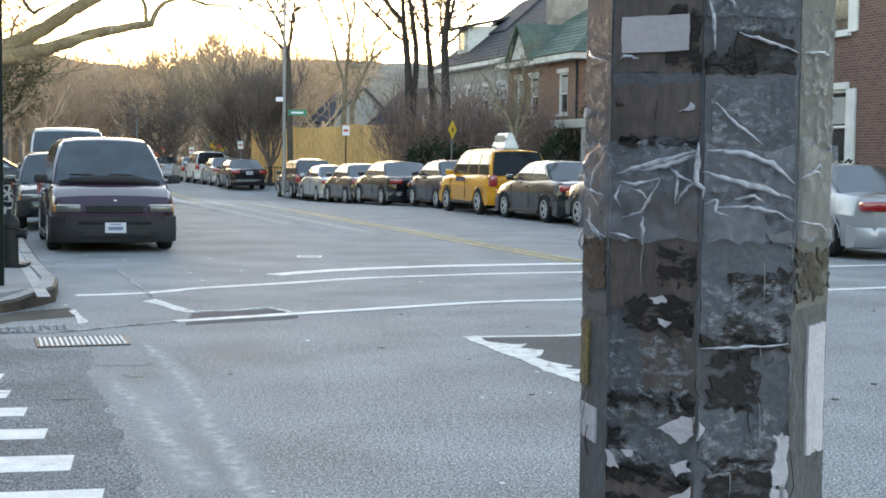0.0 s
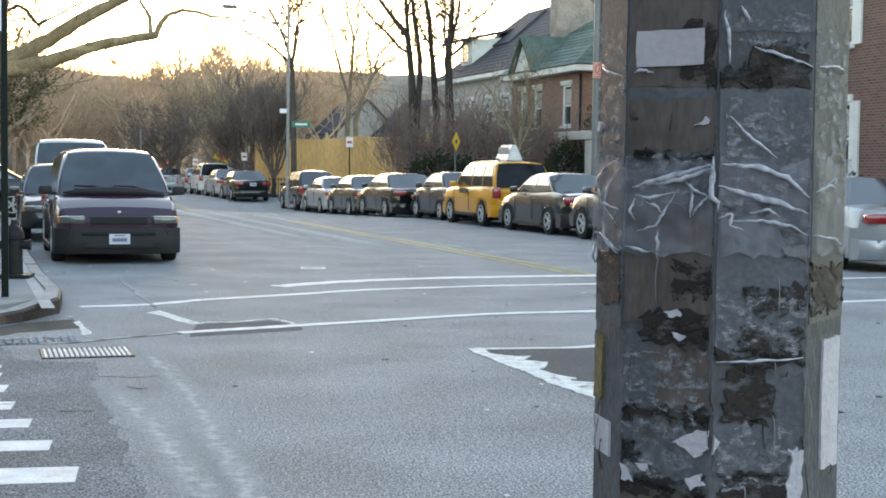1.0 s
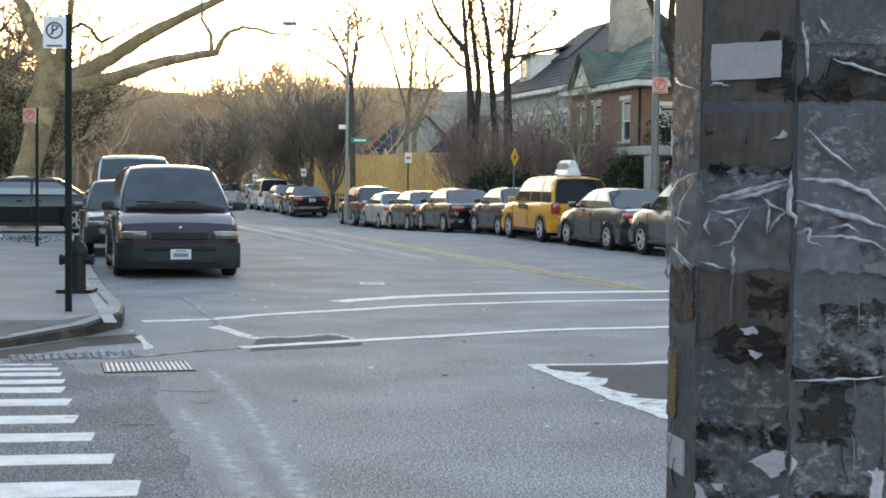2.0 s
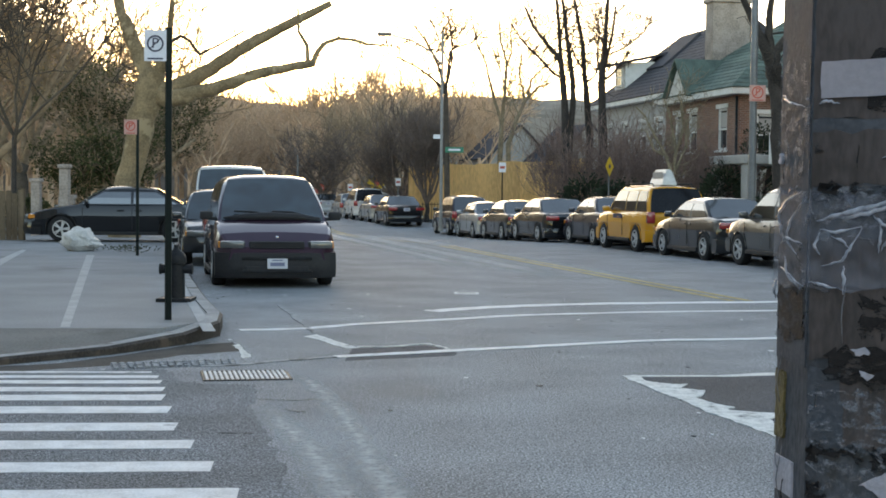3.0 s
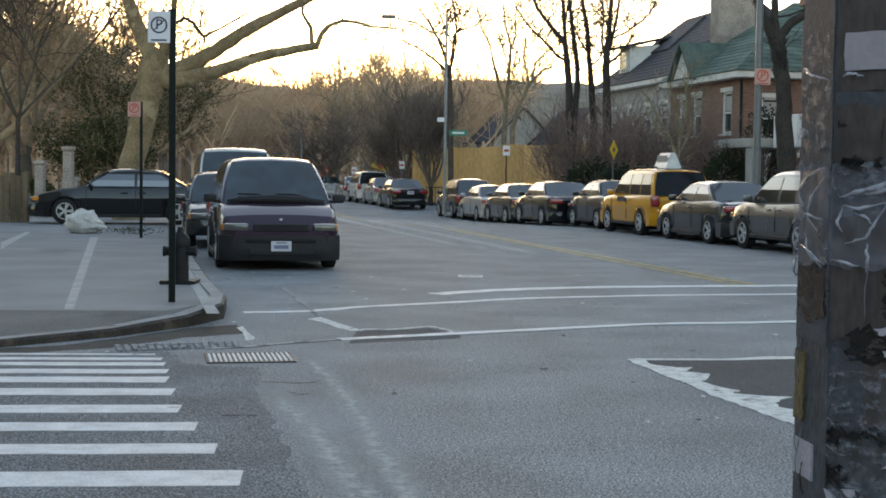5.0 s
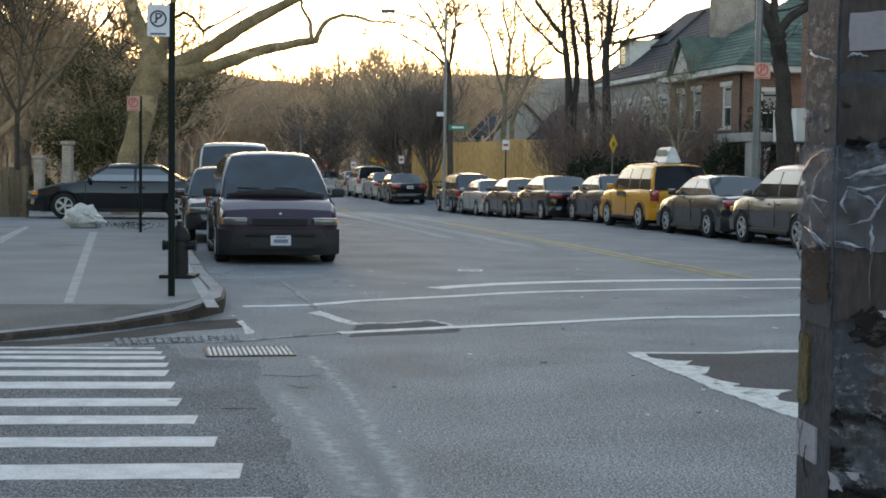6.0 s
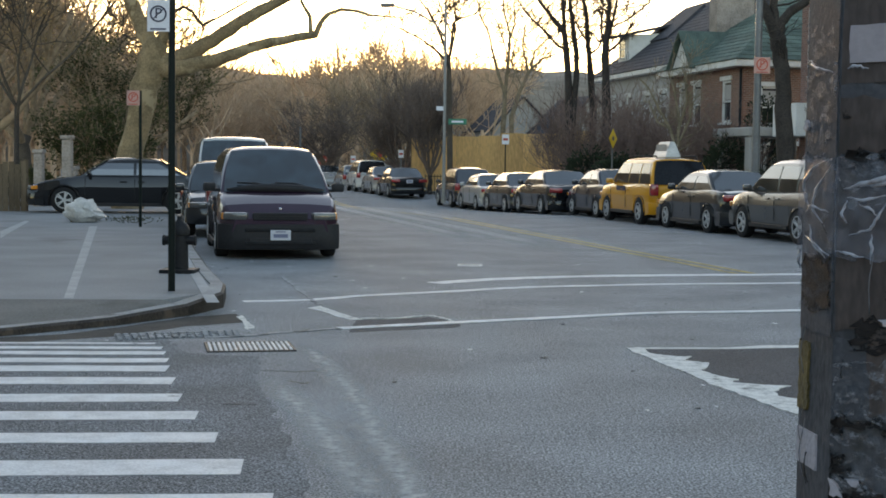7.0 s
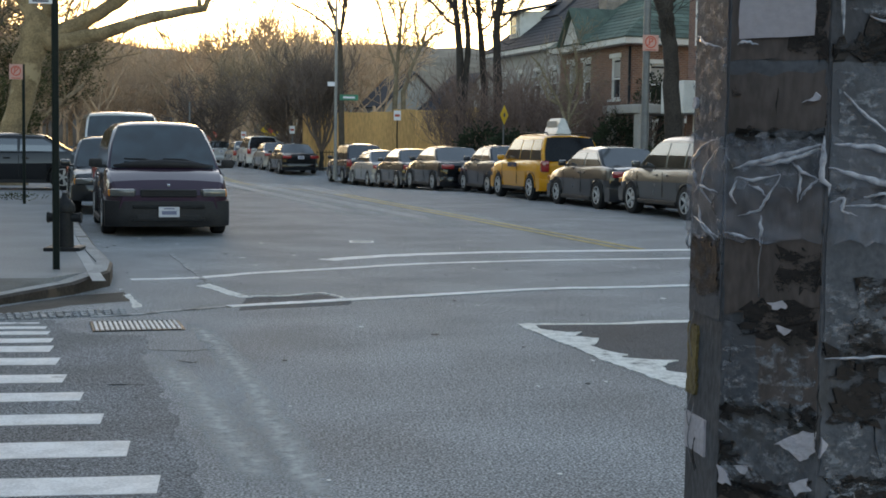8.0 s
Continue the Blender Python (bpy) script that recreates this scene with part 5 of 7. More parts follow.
bush((5.9, 55.5, 0), 2.4, 2.2, 60, "dark rounded evergreen bush beside the fence")
bush((7.2, 54.0, 0), 2.6, 2.0, 61, "dark low evergreen bush behind the taxi")
bush((6.6, 52.5, 0), 2.2, 1.9, 69, "dark wide evergreen hedge behind the parked cars")
bush((8.2, 52.0, 0), 2.6, 1.8, 70, "dark dense evergreen hedge behind the parked cars")
bush((10.2, 50.5, 0), 1.9, 2.6, 62, "dark conical evergreen in the front garden")
bush((12.5, 55.0, 0), 1.6, 4.3, 63, "tall narrow dark evergreen against the brick house")
bush((9.0, 49.5, 0), 2.2, 1.5, 64, "low dark hedge bush behind the parked cars")
bush((10.3, 41.0, 0), 2.4, 1.7, 65, "low dark hedge bush beside the porch")
bush((12.6, 33.0, 0), 3.2, 1.6, 66, "low dark hedge in front of the brick building")
bush((-13.2, 45.0, 0), 2.0, 1.3, 67, "low yellow-green bush behind the driveway", NEEDLE)
bush((-11.0, 46.5, 0), 1.6, 1.2, 68, "low dark bush behind the driveway", NEEDLE)

# distant woods and hill
wood = Tubes()
wood_rng = random.Random(77)
for i in range(400):
    # trees 230 to 329 stand mostly out of view, added to darken car reflections
    y = wood_rng.uniform(115, 290) if i < 230 else wood_rng.uniform(62, 130)
    x = wood_rng.uniform(-0.4, 0.035) * y if i < 230 else -0.2 * y - wood_rng.uniform(6, 50)
    if i >= 330:
        y = wood_rng.uniform(235, 280)
        x = wood_rng.uniform(-0.22, 0.02) * y
    if -1 < x * UC + y * US < 17 and y < 190:
        continue
    h = wood_rng.uniform(8.5, 14.5) * (1 + max(-20, y - 120) / 330)
    h = wood_rng.uniform(15, 19.5) if i >= 330 else h
    base = Vector((x, y, -0.2))
    wood.add([base, base + Vector((0, 0, h * 0.4))], [0.25, 0.16], 5)
    for k in range(6):
        a = k * 1.05 + wood_rng.uniform(-0.3, 0.3)
        grow(wood, wood_rng, base + Vector((0, 0, h * wood_rng.uniform(0.18, 0.4))), (math.cos(a) * 0.7, math.sin(a) * 0.7, 0.9), h * 0.42, 0.1, 3, 0.25, 0.12, (3, 5), 0.7, 0.032)
tagged(wood.mesh("woods", TWIG_HAZE), "brown bare woods in the distance with haze put into their colour", "woods", kind="stuff")
bm = bmesh.new()
prev = None
for i in range(91):
    a = radians(-60 + 105 * i / 90)
    h = 25 + 1.6 * math.sin(i * 0.21 + 1) + 1.2 * math.sin(i * 0.63) + 0.9 * noise.noise((i * 0.9, 0, 0))
    ring = [bm.verts.new((math.sin(a) * d, math.cos(a) * d, z)) for d, z in ((285, -2), (310, h * 0.7), (350, h), (420, h * 0.95), (560, -3))]
    if prev:
        for j in range(4):
            bm.faces.new((prev[j], ring[j], ring[j + 1], prev[j + 1]))
    prev = ring
bmesh.ops.recalc_face_normals(bm, faces=bm.faces[:])
tagged(part("backdrop", bm, HAZE, smooth=60), "hazy wooded ridge on the skyline", "backdrop", kind="structure")


# ---- signs, posts, hydrant, fences ----
def flat_text(body, size, material, parent, m):
    cu = bpy.data.curves.new("text", "FONT")
    cu.body, cu.size, cu.extrude = body, size, 0.001
    cu.align_x, cu.align_y = "CENTER", "CENTER"
    tmp = bpy.data.objects.new("text", cu)
    me = bpy.data.meshes.new_from_object(tmp)
    bpy.data.objects.remove(tmp)
    bpy.data.curves.remove(cu)
    me.materials.clear()
    me.materials.append(material)
    return shared("lettering", me, parent, m)


def post(root, h, w=0.06, material=None, shape="channel"):
    if shape == "channel":
        bm = bmesh.new()
        k = w / 2
        poly(bm, [(-k, -0.03, 0), (-k + 0.006, -0.03, 0), (-k + 0.006, -0.006, 0), (k - 0.006, -0.006, 0), (k - 0.006, -0.03, 0), (k, -0.03, 0), (k, 0, 0), (-k, 0, 0)], h)
    else:
        bm = lathe(bmesh.new(), [(w / 2, 0), (w / 2, h), (w / 2 * 0.7, h + 0.01)], 12)
    return part("post", bm, material or GREENPOST, root)


def ring_mesh(bm, r0, r1, y, n=28, t=0.003):
    v = []
    for i in range(n):
        a = 2 * math.pi * i / n
        v.append([bm.verts.new((r * math.cos(a), y - q, r * math.sin(a))) for r, q in ((r0, 0), (r1, 0), (r1, t), (r0, t))])
    for i in range(n):
        a, b = v[i], v[(i + 1) % n]
        for j in range(4):
            bm.faces.new((a[j], a[(j + 1) % 4], b[(j + 1) % 4], b[j]))
    bmesh.ops.recalc_face_normals(bm, faces=bm.faces[:])
    return bm


def parking_sign(root, x, z, w, h, ink, y=-0.035):
    plate = part("sign_plate", boxes(((x, y, z), (w, 0.004, h)), bevel=0.001), SIGNWHITE if ink is SIGNINK else SIGNSALMON, root)
    s = min(w, h) * 0.38
    bm = ring_mesh(bmesh.new(), s * 0.80, s, 0)
    box(bm, (0, -0.0015, 0), (s * 1.7, 0.003, s * 0.12), 0, pose(0, 0, 0, 0, -45))
    ob = part("symbol", bm, ink, plate)
    ob.location = (x, y - 0.003, z + h * 0.06)
    flat_text("P", s * 1.75, SIGNINK if ink is SIGNINK else ink, plate, pose(x, y - 0.007, z + h * 0.06, 90))
    part("lettering_bar", boxes(((x, y - 0.0035, z - h * 0.42), (w * 0.7, 0.003, h * 0.05))), ink, plate)
    return plate


np_sign = thing("no_parking_sign", "white no parking sign on a dark green street post", "road sign", (-2.80, 14.6, 0.14), 4)
post(np_sign, 3.02, 0.068)
parking_sign(np_sign, -0.135, 2.83, 0.225, 0.32, SIGNINK)
np2 = thing("no_parking_sign", "faded red no parking sign on a thin dark post", "road sign", (-6.15, 28.9, 0.14), 4)
post(np2, 2.78, 0.06)
parking_sign(np2, -0.14, 2.63, 0.26, 0.30, SIGNRED)
hydrant = thing("fire_hydrant", "black cast iron fire hydrant beside the kerb", "fire hydrant", (-3.18, 17.1, 0.14))
part("barrel", lathe(bmesh.new(), [(0.17, 0), (0.17, 0.04), (0.11, 0.05), (0.10, 0.46), (0.125, 0.47), (0.125, 0.51)], 16), IRON, hydrant, smooth=40)
part("bonnet", lathe(bmesh.new(), [(0.125, 0.51), (0.12, 0.55), (0.09, 0.60), (0.04, 0.635), (0.03, 0.66), (0.03, 0.69)], 16), IRON, hydrant, smooth=40)
part("nozzle", lathe(bmesh.new(), [(0.055, 0.08), (0.055, 0.17), (0.065, 0.175), (0.065, 0.20)], 12, "x", (0, 0, 0.40)), IRON, hydrant)
part("nozzle", lathe(bmesh.new(), [(0.055, -0.08), (0.055, -0.17), (0.065, -0.175), (0.065, -0.20)], 12, "x", (0, 0, 0.40)), IRON, hydrant)
part("flange", boxes(((0.0, 0, 0.03), (0.42, 0.42, 0.05)), bevel=0.01), IRON, hydrant)

# rubbish bag and scraps
bag = bmesh.new()
bmesh.ops.create_icosphere(bag, subdivisions=4, radius=1)
for v in bag.verts:
    n = noise.noise(v.co * 2.2) * 0.22 + noise.noise(v.co * 6) * 0.08
    v.co *= 1 + n
    v.co = Vector((v.co.x * 0.40 + 0.1 * max(0, v.co.x) * (v.co.z < 0), v.co.y * 0.32, max(-0.24, v.co.z * 0.27) + 0.24))
    if v.co.x > 0.22:
        v.co.z *= 0.8 - 0.5 * (v.co.x - 0.22)
bag_ob = part("rubbish_bag", bag, BAG, None, smooth=30)
bag_ob.location = (-7.8, 30.8, 0.15)
tagged(bag_ob, "full pale translucent plastic rubbish bag on the pavement", "rubbish bag")
litter = Tubes()
lr = random.Random(9)
for _ in range(160):
    p = Vector((lr.gauss(-6.75, 0.28), lr.gauss(30.6, 0.2), 0.15 + lr.uniform(0, 0.12)))
    litter.leaf(p, Vector((lr.uniform(-1, 1), lr.uniform(-1, 1), lr.uniform(0, 1))).normalized() * 0.09, 0.012, lr)
tagged(litter.mesh("greenery_scraps", NEEDLE, smooth=False), "heap of discarded evergreen twigs on the pavement", "litter", kind="stuff")

# wooden fence on the left
wf = thing("fence", "weathered brown wooden board fence along the pavement", "fence", (-14.6, 36.3, 0.0), 10)
for i in range(26):
    m = bmesh.new()
    h = 1.42 + 0.05 * math.sin(i * 2.3)
    box(m, (i * 0.15, 0.02 * (i % 2), h / 2), (0.142, 0.022, h), 0.004)
    part("board", m, WOOD, wf)
for z in (0.35, 1.1):
    part("rail", boxes(((1.9, 0.05, z), (3.9, 0.05, 0.09))), WOOD, wf)
for i in range(3):
    part("post", boxes(((0.1 + 1.85 * i, 0.11, 0.75), (0.11, 0.11, 1.5))), WOOD, wf)
for x, y, h in ((-10.95, 41.5, 2.1), (-12.35, 43.5, 1.7), (-11.5, 44.2, 1.2)):
    gp = thing("gate_post", "pale sunlit gate post beside the driveway", "gate post", (x, y, 0.0))
    part("shaft", boxes(((0, 0, h / 2), (0.28, 0.28, h)), bevel=0.03), STONE, gp)
    part("cap", boxes(((0, 0, h + 0.06), (0.36, 0.36, 0.12)), bevel=0.03), STONE, gp)

# plywood hoarding on the corner of the side street
hoard = thing("plywood_fence", "tall yellowish plywood construction fence on the corner lot", "fence", (-1.6, 77.5, -0.15), 0.5)
for i in range(8):
    m = bmesh.new()
    box(m, (0.6 + 1.22 * i, 0.02 * (i % 2), 1.55 + 0.09 * (i % 3 == 1) + 0.03 * i), (1.215, 0.03, 3.1 + 0.06 * i), 0.004)
    part("plywood_panel", m, PLY, hoard)
for i in range(8):
    part("stud", boxes(((1.22 * i, 0.10, 1.45), (0.09, 0.09, 2.9))), WOOD, hoard)
# raised square put where a patch of sunlight falls on the fence
part("hole_cover", boxes(((6.6, -0.05, 1.95), (0.65, 0.03, 0.75)), bevel=0.004), PLY, hoard, "plywood square put in for a patch of sunlight")
base = thing("iron_fence", "low dark iron fence in front of the plywood", "fence", (-0.8, 74.5, -0.1), 6)
for i in range(46):
    part("picket", boxes(((i * 0.16, 0, 0.55), (0.03, 0.03, 1.1))), IRON, base)
for z in (0.15, 1.0):
    part("rail", boxes(((3.6, 0, z), (7.3, 0.03, 0.04))), IRON, base)

# street lamp with its arm and street name sign
lamp = thing("street_lamp", "pale grey steel street lamp with a long curved arm", "street lamp", (0.12, 60.0, -0.12))
t = Tubes()
t.add([(0, 0, 0), (0, 0, 0.5), (0, 0, 8.4)], [0.12, 0.075, 0.055], 10)
t.mesh("pole", PALE_STEEL, lamp)
t = Tubes()
t.add([(0, 0, 7.0), (-0.5, 0, 7.6), (-1.3, 0, 8.05), (-2.3, 0, 8.3)], [0.05, 0.045, 0.04, 0.035], 8)
t.mesh("arm", STEEL, lamp)
m = bmesh.new()
box(m, (-2.45, 0, 8.3), (0.62, 0.26, 0.16), 0.06)
part("lamp_head", m, STEEL, lamp, smooth=40)
nm = part("name_sign", boxes(((0.55, -0.1, 3.45), (0.78, 0.012, 0.24)), bevel=0.003), SIGNGREEN, lamp, "green street name sign")
part("lettering_bar", boxes(((0.55, -0.108, 3.45), (0.5, 0.004, 0.08))), SIGNWHITE, nm)
nm = part("name_sign", boxes(((-0.2, -0.1, 4.0), (0.3, 0.012, 0.18)), bevel=0.003), SIGNWHITE, lamp)


def diamond_sign(place, z, size, label, dot=None, post_mat=None, turn=0):
    r = thing("warning_sign", label, "road sign", place, turn)
    post(r, z + size * 0.6, 0.06, post_mat or STEEL)
    m = bmesh.new()
    box(m, (0, -0.035, z), (size, 0.006, size), 0.001, pose(0, 0, 0, 0, 45))
    plate = part("sign_plate", m, SIGNYELLOW, r)
    m = lathe(bmesh.new(), [(size * (0.22 if dot else 0.16), -0.002), (size * (0.22 if dot else 0.16), 0.004)], 18)
    bmesh.ops.rotate(m, verts=m.verts[:], matrix=Matrix.Rotation(radians(90), 3, "X"))
    bmesh.ops.translate(m, verts=m.verts[:], vec=(0, -0.042, z))
    part("symbol", m, dot or SIGNINK, plate)
    return r


diamond_sign((5.6, 46.6, 0.0), 2.43, 0.46, "yellow diamond warning sign on a steel post", turn=58)
diamond_sign((-4.05, 94.0, 0.0), 2.15, 0.95, "large yellow diamond warning sign with a red disc", SIGNRED)
stop = thing("stop_sign", "red octagonal stop sign far down the street", "road sign", (-9.6, 115.0, 0.0))
post(stop, 2.2, 0.07, STEEL)
m = lathe(bmesh.new(), [(0.46, -0.004), (0.46, 0.004)], 8)
bmesh.ops.rotate(m, verts=m.verts[:], matrix=Matrix.Rotation(radians(22.5), 3, "Z"))
bmesh.ops.rotate(m, verts=m.verts[:], matrix=Matrix.Rotation(radians(90), 3, "X"))
bmesh.ops.translate(m, verts=m.verts[:], vec=(0, -0.045, 1.75))
sp = part("sign_plate", m, SIGNRED, stop)
flat_text("STOP", 0.26, SIGNWHITE, sp, pose(0, -0.052, 1.75, 90))
for (x, y, z, w, h) in ((2.76, 61.0, 2.75, 0.30, 0.42), (-2.2, 78.0, 2.2, 0.28, 0.42), (-5.2, 84.0, 1.9, 0.3, 0.4)):
    r = thing("street_sign", "small white street sign on a thin dark post", "road sign", (x, y, -0.12), 0, "small street signs")
    post(r, z + h / 2, 0.06, IRON if x > 0 else STEEL)
    plate = part("sign_plate", boxes(((0, -0.035, z), (w, 0.005, h)), bevel=0.001), SIGNWHITE, r)
    part("lettering_bar", boxes(((0, -0.039, z), (w * 0.7, 0.003, h * 0.25))), SIGNRED, plate)

bare_post = thing("street_post", "plain thin grey steel post beside the street", "post", (-7.55, 76.0, -0.12))
post(bare_post, 3.55, 0.10, STEEL, "round")

# tall steel pole on the right with a red parking sign
tall = thing("utility_pole", "tall grey steel utility pole with a red parking sign", "utility pole", (7.82, 35.3, 0.1), 8)
t = Tubes()
t.add([(0, 0, 0), (0, 0, 4.5), (0, 0, 9.5)], [0.095, 0.09, 0.08], 12)
t.mesh("shaft", STEEL, tall)
parking_sign(tall, 0.06, 3.95, 0.42, 0.40, SIGNRED, y=-0.125)

# roof box of the taxi
box_m = bmesh.new()
v = [box_m.verts.new(p) for p in ((-0.5, -0.22, 0), (0.5, -0.22, 0), (0.5, 0.22, 0), (-0.5, 0.22, 0), (-0.42, -0.06, 0.42), (0.42, -0.06, 0.42), (0.42, 0.06, 0.42), (-0.42, 0.06, 0.42))]
for f in ((3, 2, 1, 0), (4, 5, 6, 7), (0, 1, 5, 4), (1, 2, 6, 5), (2, 3, 7, 6), (3, 0, 4, 7)):
    box_m.faces.new([v[i] for i in f])
bmesh.ops.bevel(box_m, geom=box_m.edges[:], offset=0.02, segments=2, affect="EDGES")
rb = part("roof_box", box_m, SILVER, taxi, "pale grey advertising box")
rb.matrix_basis = pose(0, -0.95, 1.76, 0, 0, 90)
part("lettering_bar", boxes(((-0.905, 0.1, 0.93), (0.01, 0.7, 0.12))), SIGNINK, taxi)
for sg in (-1, 1):
    part("poster", boxes(((0, sg * 0.15, 0.21), (0.75, 0.012, 0.28))), STUCCO, rb)


# ---- houses ----
def brick_mat(name, col, mortar, scale=1.0):
    m = bpy.data.materials.new(name)
    m.use_nodes = True
    nt, ln = m.node_tree.nodes, m.node_tree.links
    tc, sep, add, com = (nt.new("ShaderNode" + k) for k in ("TexCoord", "SeparateXYZ", "Math", "CombineXYZ"))
    ln.new(tc.outputs["Object"], sep.inputs[0])
    ln.new(sep.outputs[0], add.inputs[0])
    ln.new(sep.outputs[1], add.inputs[1])
    ln.new(add.outputs[0], com.inputs[0])
    ln.new(sep.outputs[2], com.inputs[1])
    br = nt.new("ShaderNodeTexBrick")
    ln.new(com.outputs[0], br.inputs["Vector"])
    br.inputs["Scale"].default_value = 1.0
    br.inputs["Brick Width"].default_value, br.inputs["Row Height"].default_value, br.inputs["Mortar Size"].default_value = 0.215, 0.075, 0.009
    br.inputs["Color1"].default_value = (*col, 1)
    br.inputs["Color2"].default_value = (col[0] * 0.6, col[1] * 0.58, col[2] * 0.6, 1)
    br.inputs["Mortar"].default_value = (*mortar, 1)
    nz, mr, mu = nt.new("ShaderNodeTexNoise"), nt.new("ShaderNodeMapRange"), nt.new("ShaderNodeVectorMath")
    nz.inputs["Scale"].default_value, nz.inputs["Detail"].default_value = 0.9, 8
    mr.inputs["To Min"].default_value, mr.inputs["To Max"].default_value = 0.65, 1.35
    mu.operation = "SCALE"
    ln.new(nz.outputs[0], mr.inputs[0])
    ln.new(br.outputs["Color"], mu.inputs[0])
    ln.new(mr.outputs[0], mu.inputs["Scale"])
    bs = nt["Principled BSDF"]
    ln.new(mu.outputs[0], bs.inputs["Base Color"])
    bs.inputs["Roughness"].default_value = 0.9
    bp = nt.new("ShaderNodeBump")
    bp.inputs["Strength"].default_value, bp.inputs["Distance"].default_value = 0.5, 0.01
    bp.invert = True
    ln.new(br.outputs["Fac"], bp.inputs["Height"])
    ln.new(bp.outputs[0], bs.inputs["Normal"])
    return m


BRICKWALL = brick_mat("red_brickwork", (0.27, 0.115, 0.075), (0.32, 0.27, 0.23))
BRICKDARK = brick_mat("dark_red_brickwork", (0.20, 0.085, 0.065), (0.2, 0.17, 0.15))


def wall(root, a, b, z0, z1, holes, material, thick=0.3, name="wall"):
    """A wall between two plan points with real openings: (along, sill, width, height). Outside is to the right of a to b."""
    a, b = Vector(a), Vector(b)
    L = (b - a).length
    d = (b - a).normalized()
    xs = sorted({0, L, *[h[0] - h[2] / 2 for h in holes], *[h[0] + h[2] / 2 for h in holes]})
    bm = bmesh.new()
    turn = pose(0, 0, 0, 0, 0, math.degrees(math.atan2(d.y, d.x)))
    inward = Vector((-d.y, d.x)) * thick / 2
    for x0, x1 in zip(xs, xs[1:]):
        spans = [(z0, z1)]
        for c, sill, w, h in holes:
            if c - w / 2 < (x0 + x1) / 2 < c + w / 2:
                spans = [q for lo, hi in spans for q in ((lo, min(hi, sill)), (max(lo, sill + h), hi)) if q[1] - q[0] > 0.01]
        for lo, hi in spans:
            c2 = a + d * (x0 + x1) / 2 + inward
            box(bm, (c2.x, c2.y, (lo + hi) / 2), (x1 - x0, thick, hi - lo), 0, turn)
    bmesh.ops.remove_doubles(bm, verts=bm.verts[:], dist=0.001)
    part(name, bm, material, root)
    return a, d, turn


def window(root, wall_data, c, sill, w, h, trim=None, shutters=False, bars=True):
    a, d, turn = wall_data
    trim = trim or TRIM
    out = Vector((d.y, -d.x))

    def put(items, nm, mt, parent, bev=0.0):
        bm = bmesh.new()
        for u, v, z, sx, sy, sz in items:
            p = a + d * (c + u) + out * v
            box(bm, (p.x, p.y, z), (sx, sy, sz), bev, turn)
        return part(nm, bm, mt, parent)

    f = 0.09
    fr = put([(-w / 2 + f / 2, -0.09, sill + h / 2, f, 0.12, h), (w / 2 - f / 2, -0.09, sill + h / 2, f, 0.12, h), (0, -0.09, sill + h - f / 2, w - 2 * f, 0.12, f), (0, -0.09, sill + f / 2, w - 2 * f, 0.12, f), (0, -0.08, sill + h * 0.5, w - 2 * f, 0.1, 0.07)], "window", trim, root)
    for lo, hi in ((sill + f, sill + h * 0.5 - 0.035), (sill + h * 0.5 + 0.035, sill + h - f)):
        put([(0, -0.12, (lo + hi) / 2, w - 2 * f, 0.02, hi - lo)], "pane", WINDOW, fr)
    put([(0, -0.1, sill + h * 0.72, w - 2 * f, 0.012, h * 0.36)], "blind", STUCCO, fr)
    put([(0, 0.04, sill - 0.05, w + 0.24, 0.16, 0.10)], "sill", trim, fr)
    put([(0, 0.03, sill + h + 0.09, w + 0.2, 0.08, 0.18)], "lintel", trim, fr)
    if shutters:
        for sg in (-1, 1):
            sh = put([(sg * (w / 2 + 0.24), 0.035, sill + h / 2, 0.40, 0.06, h)], "shutter", trim, fr)


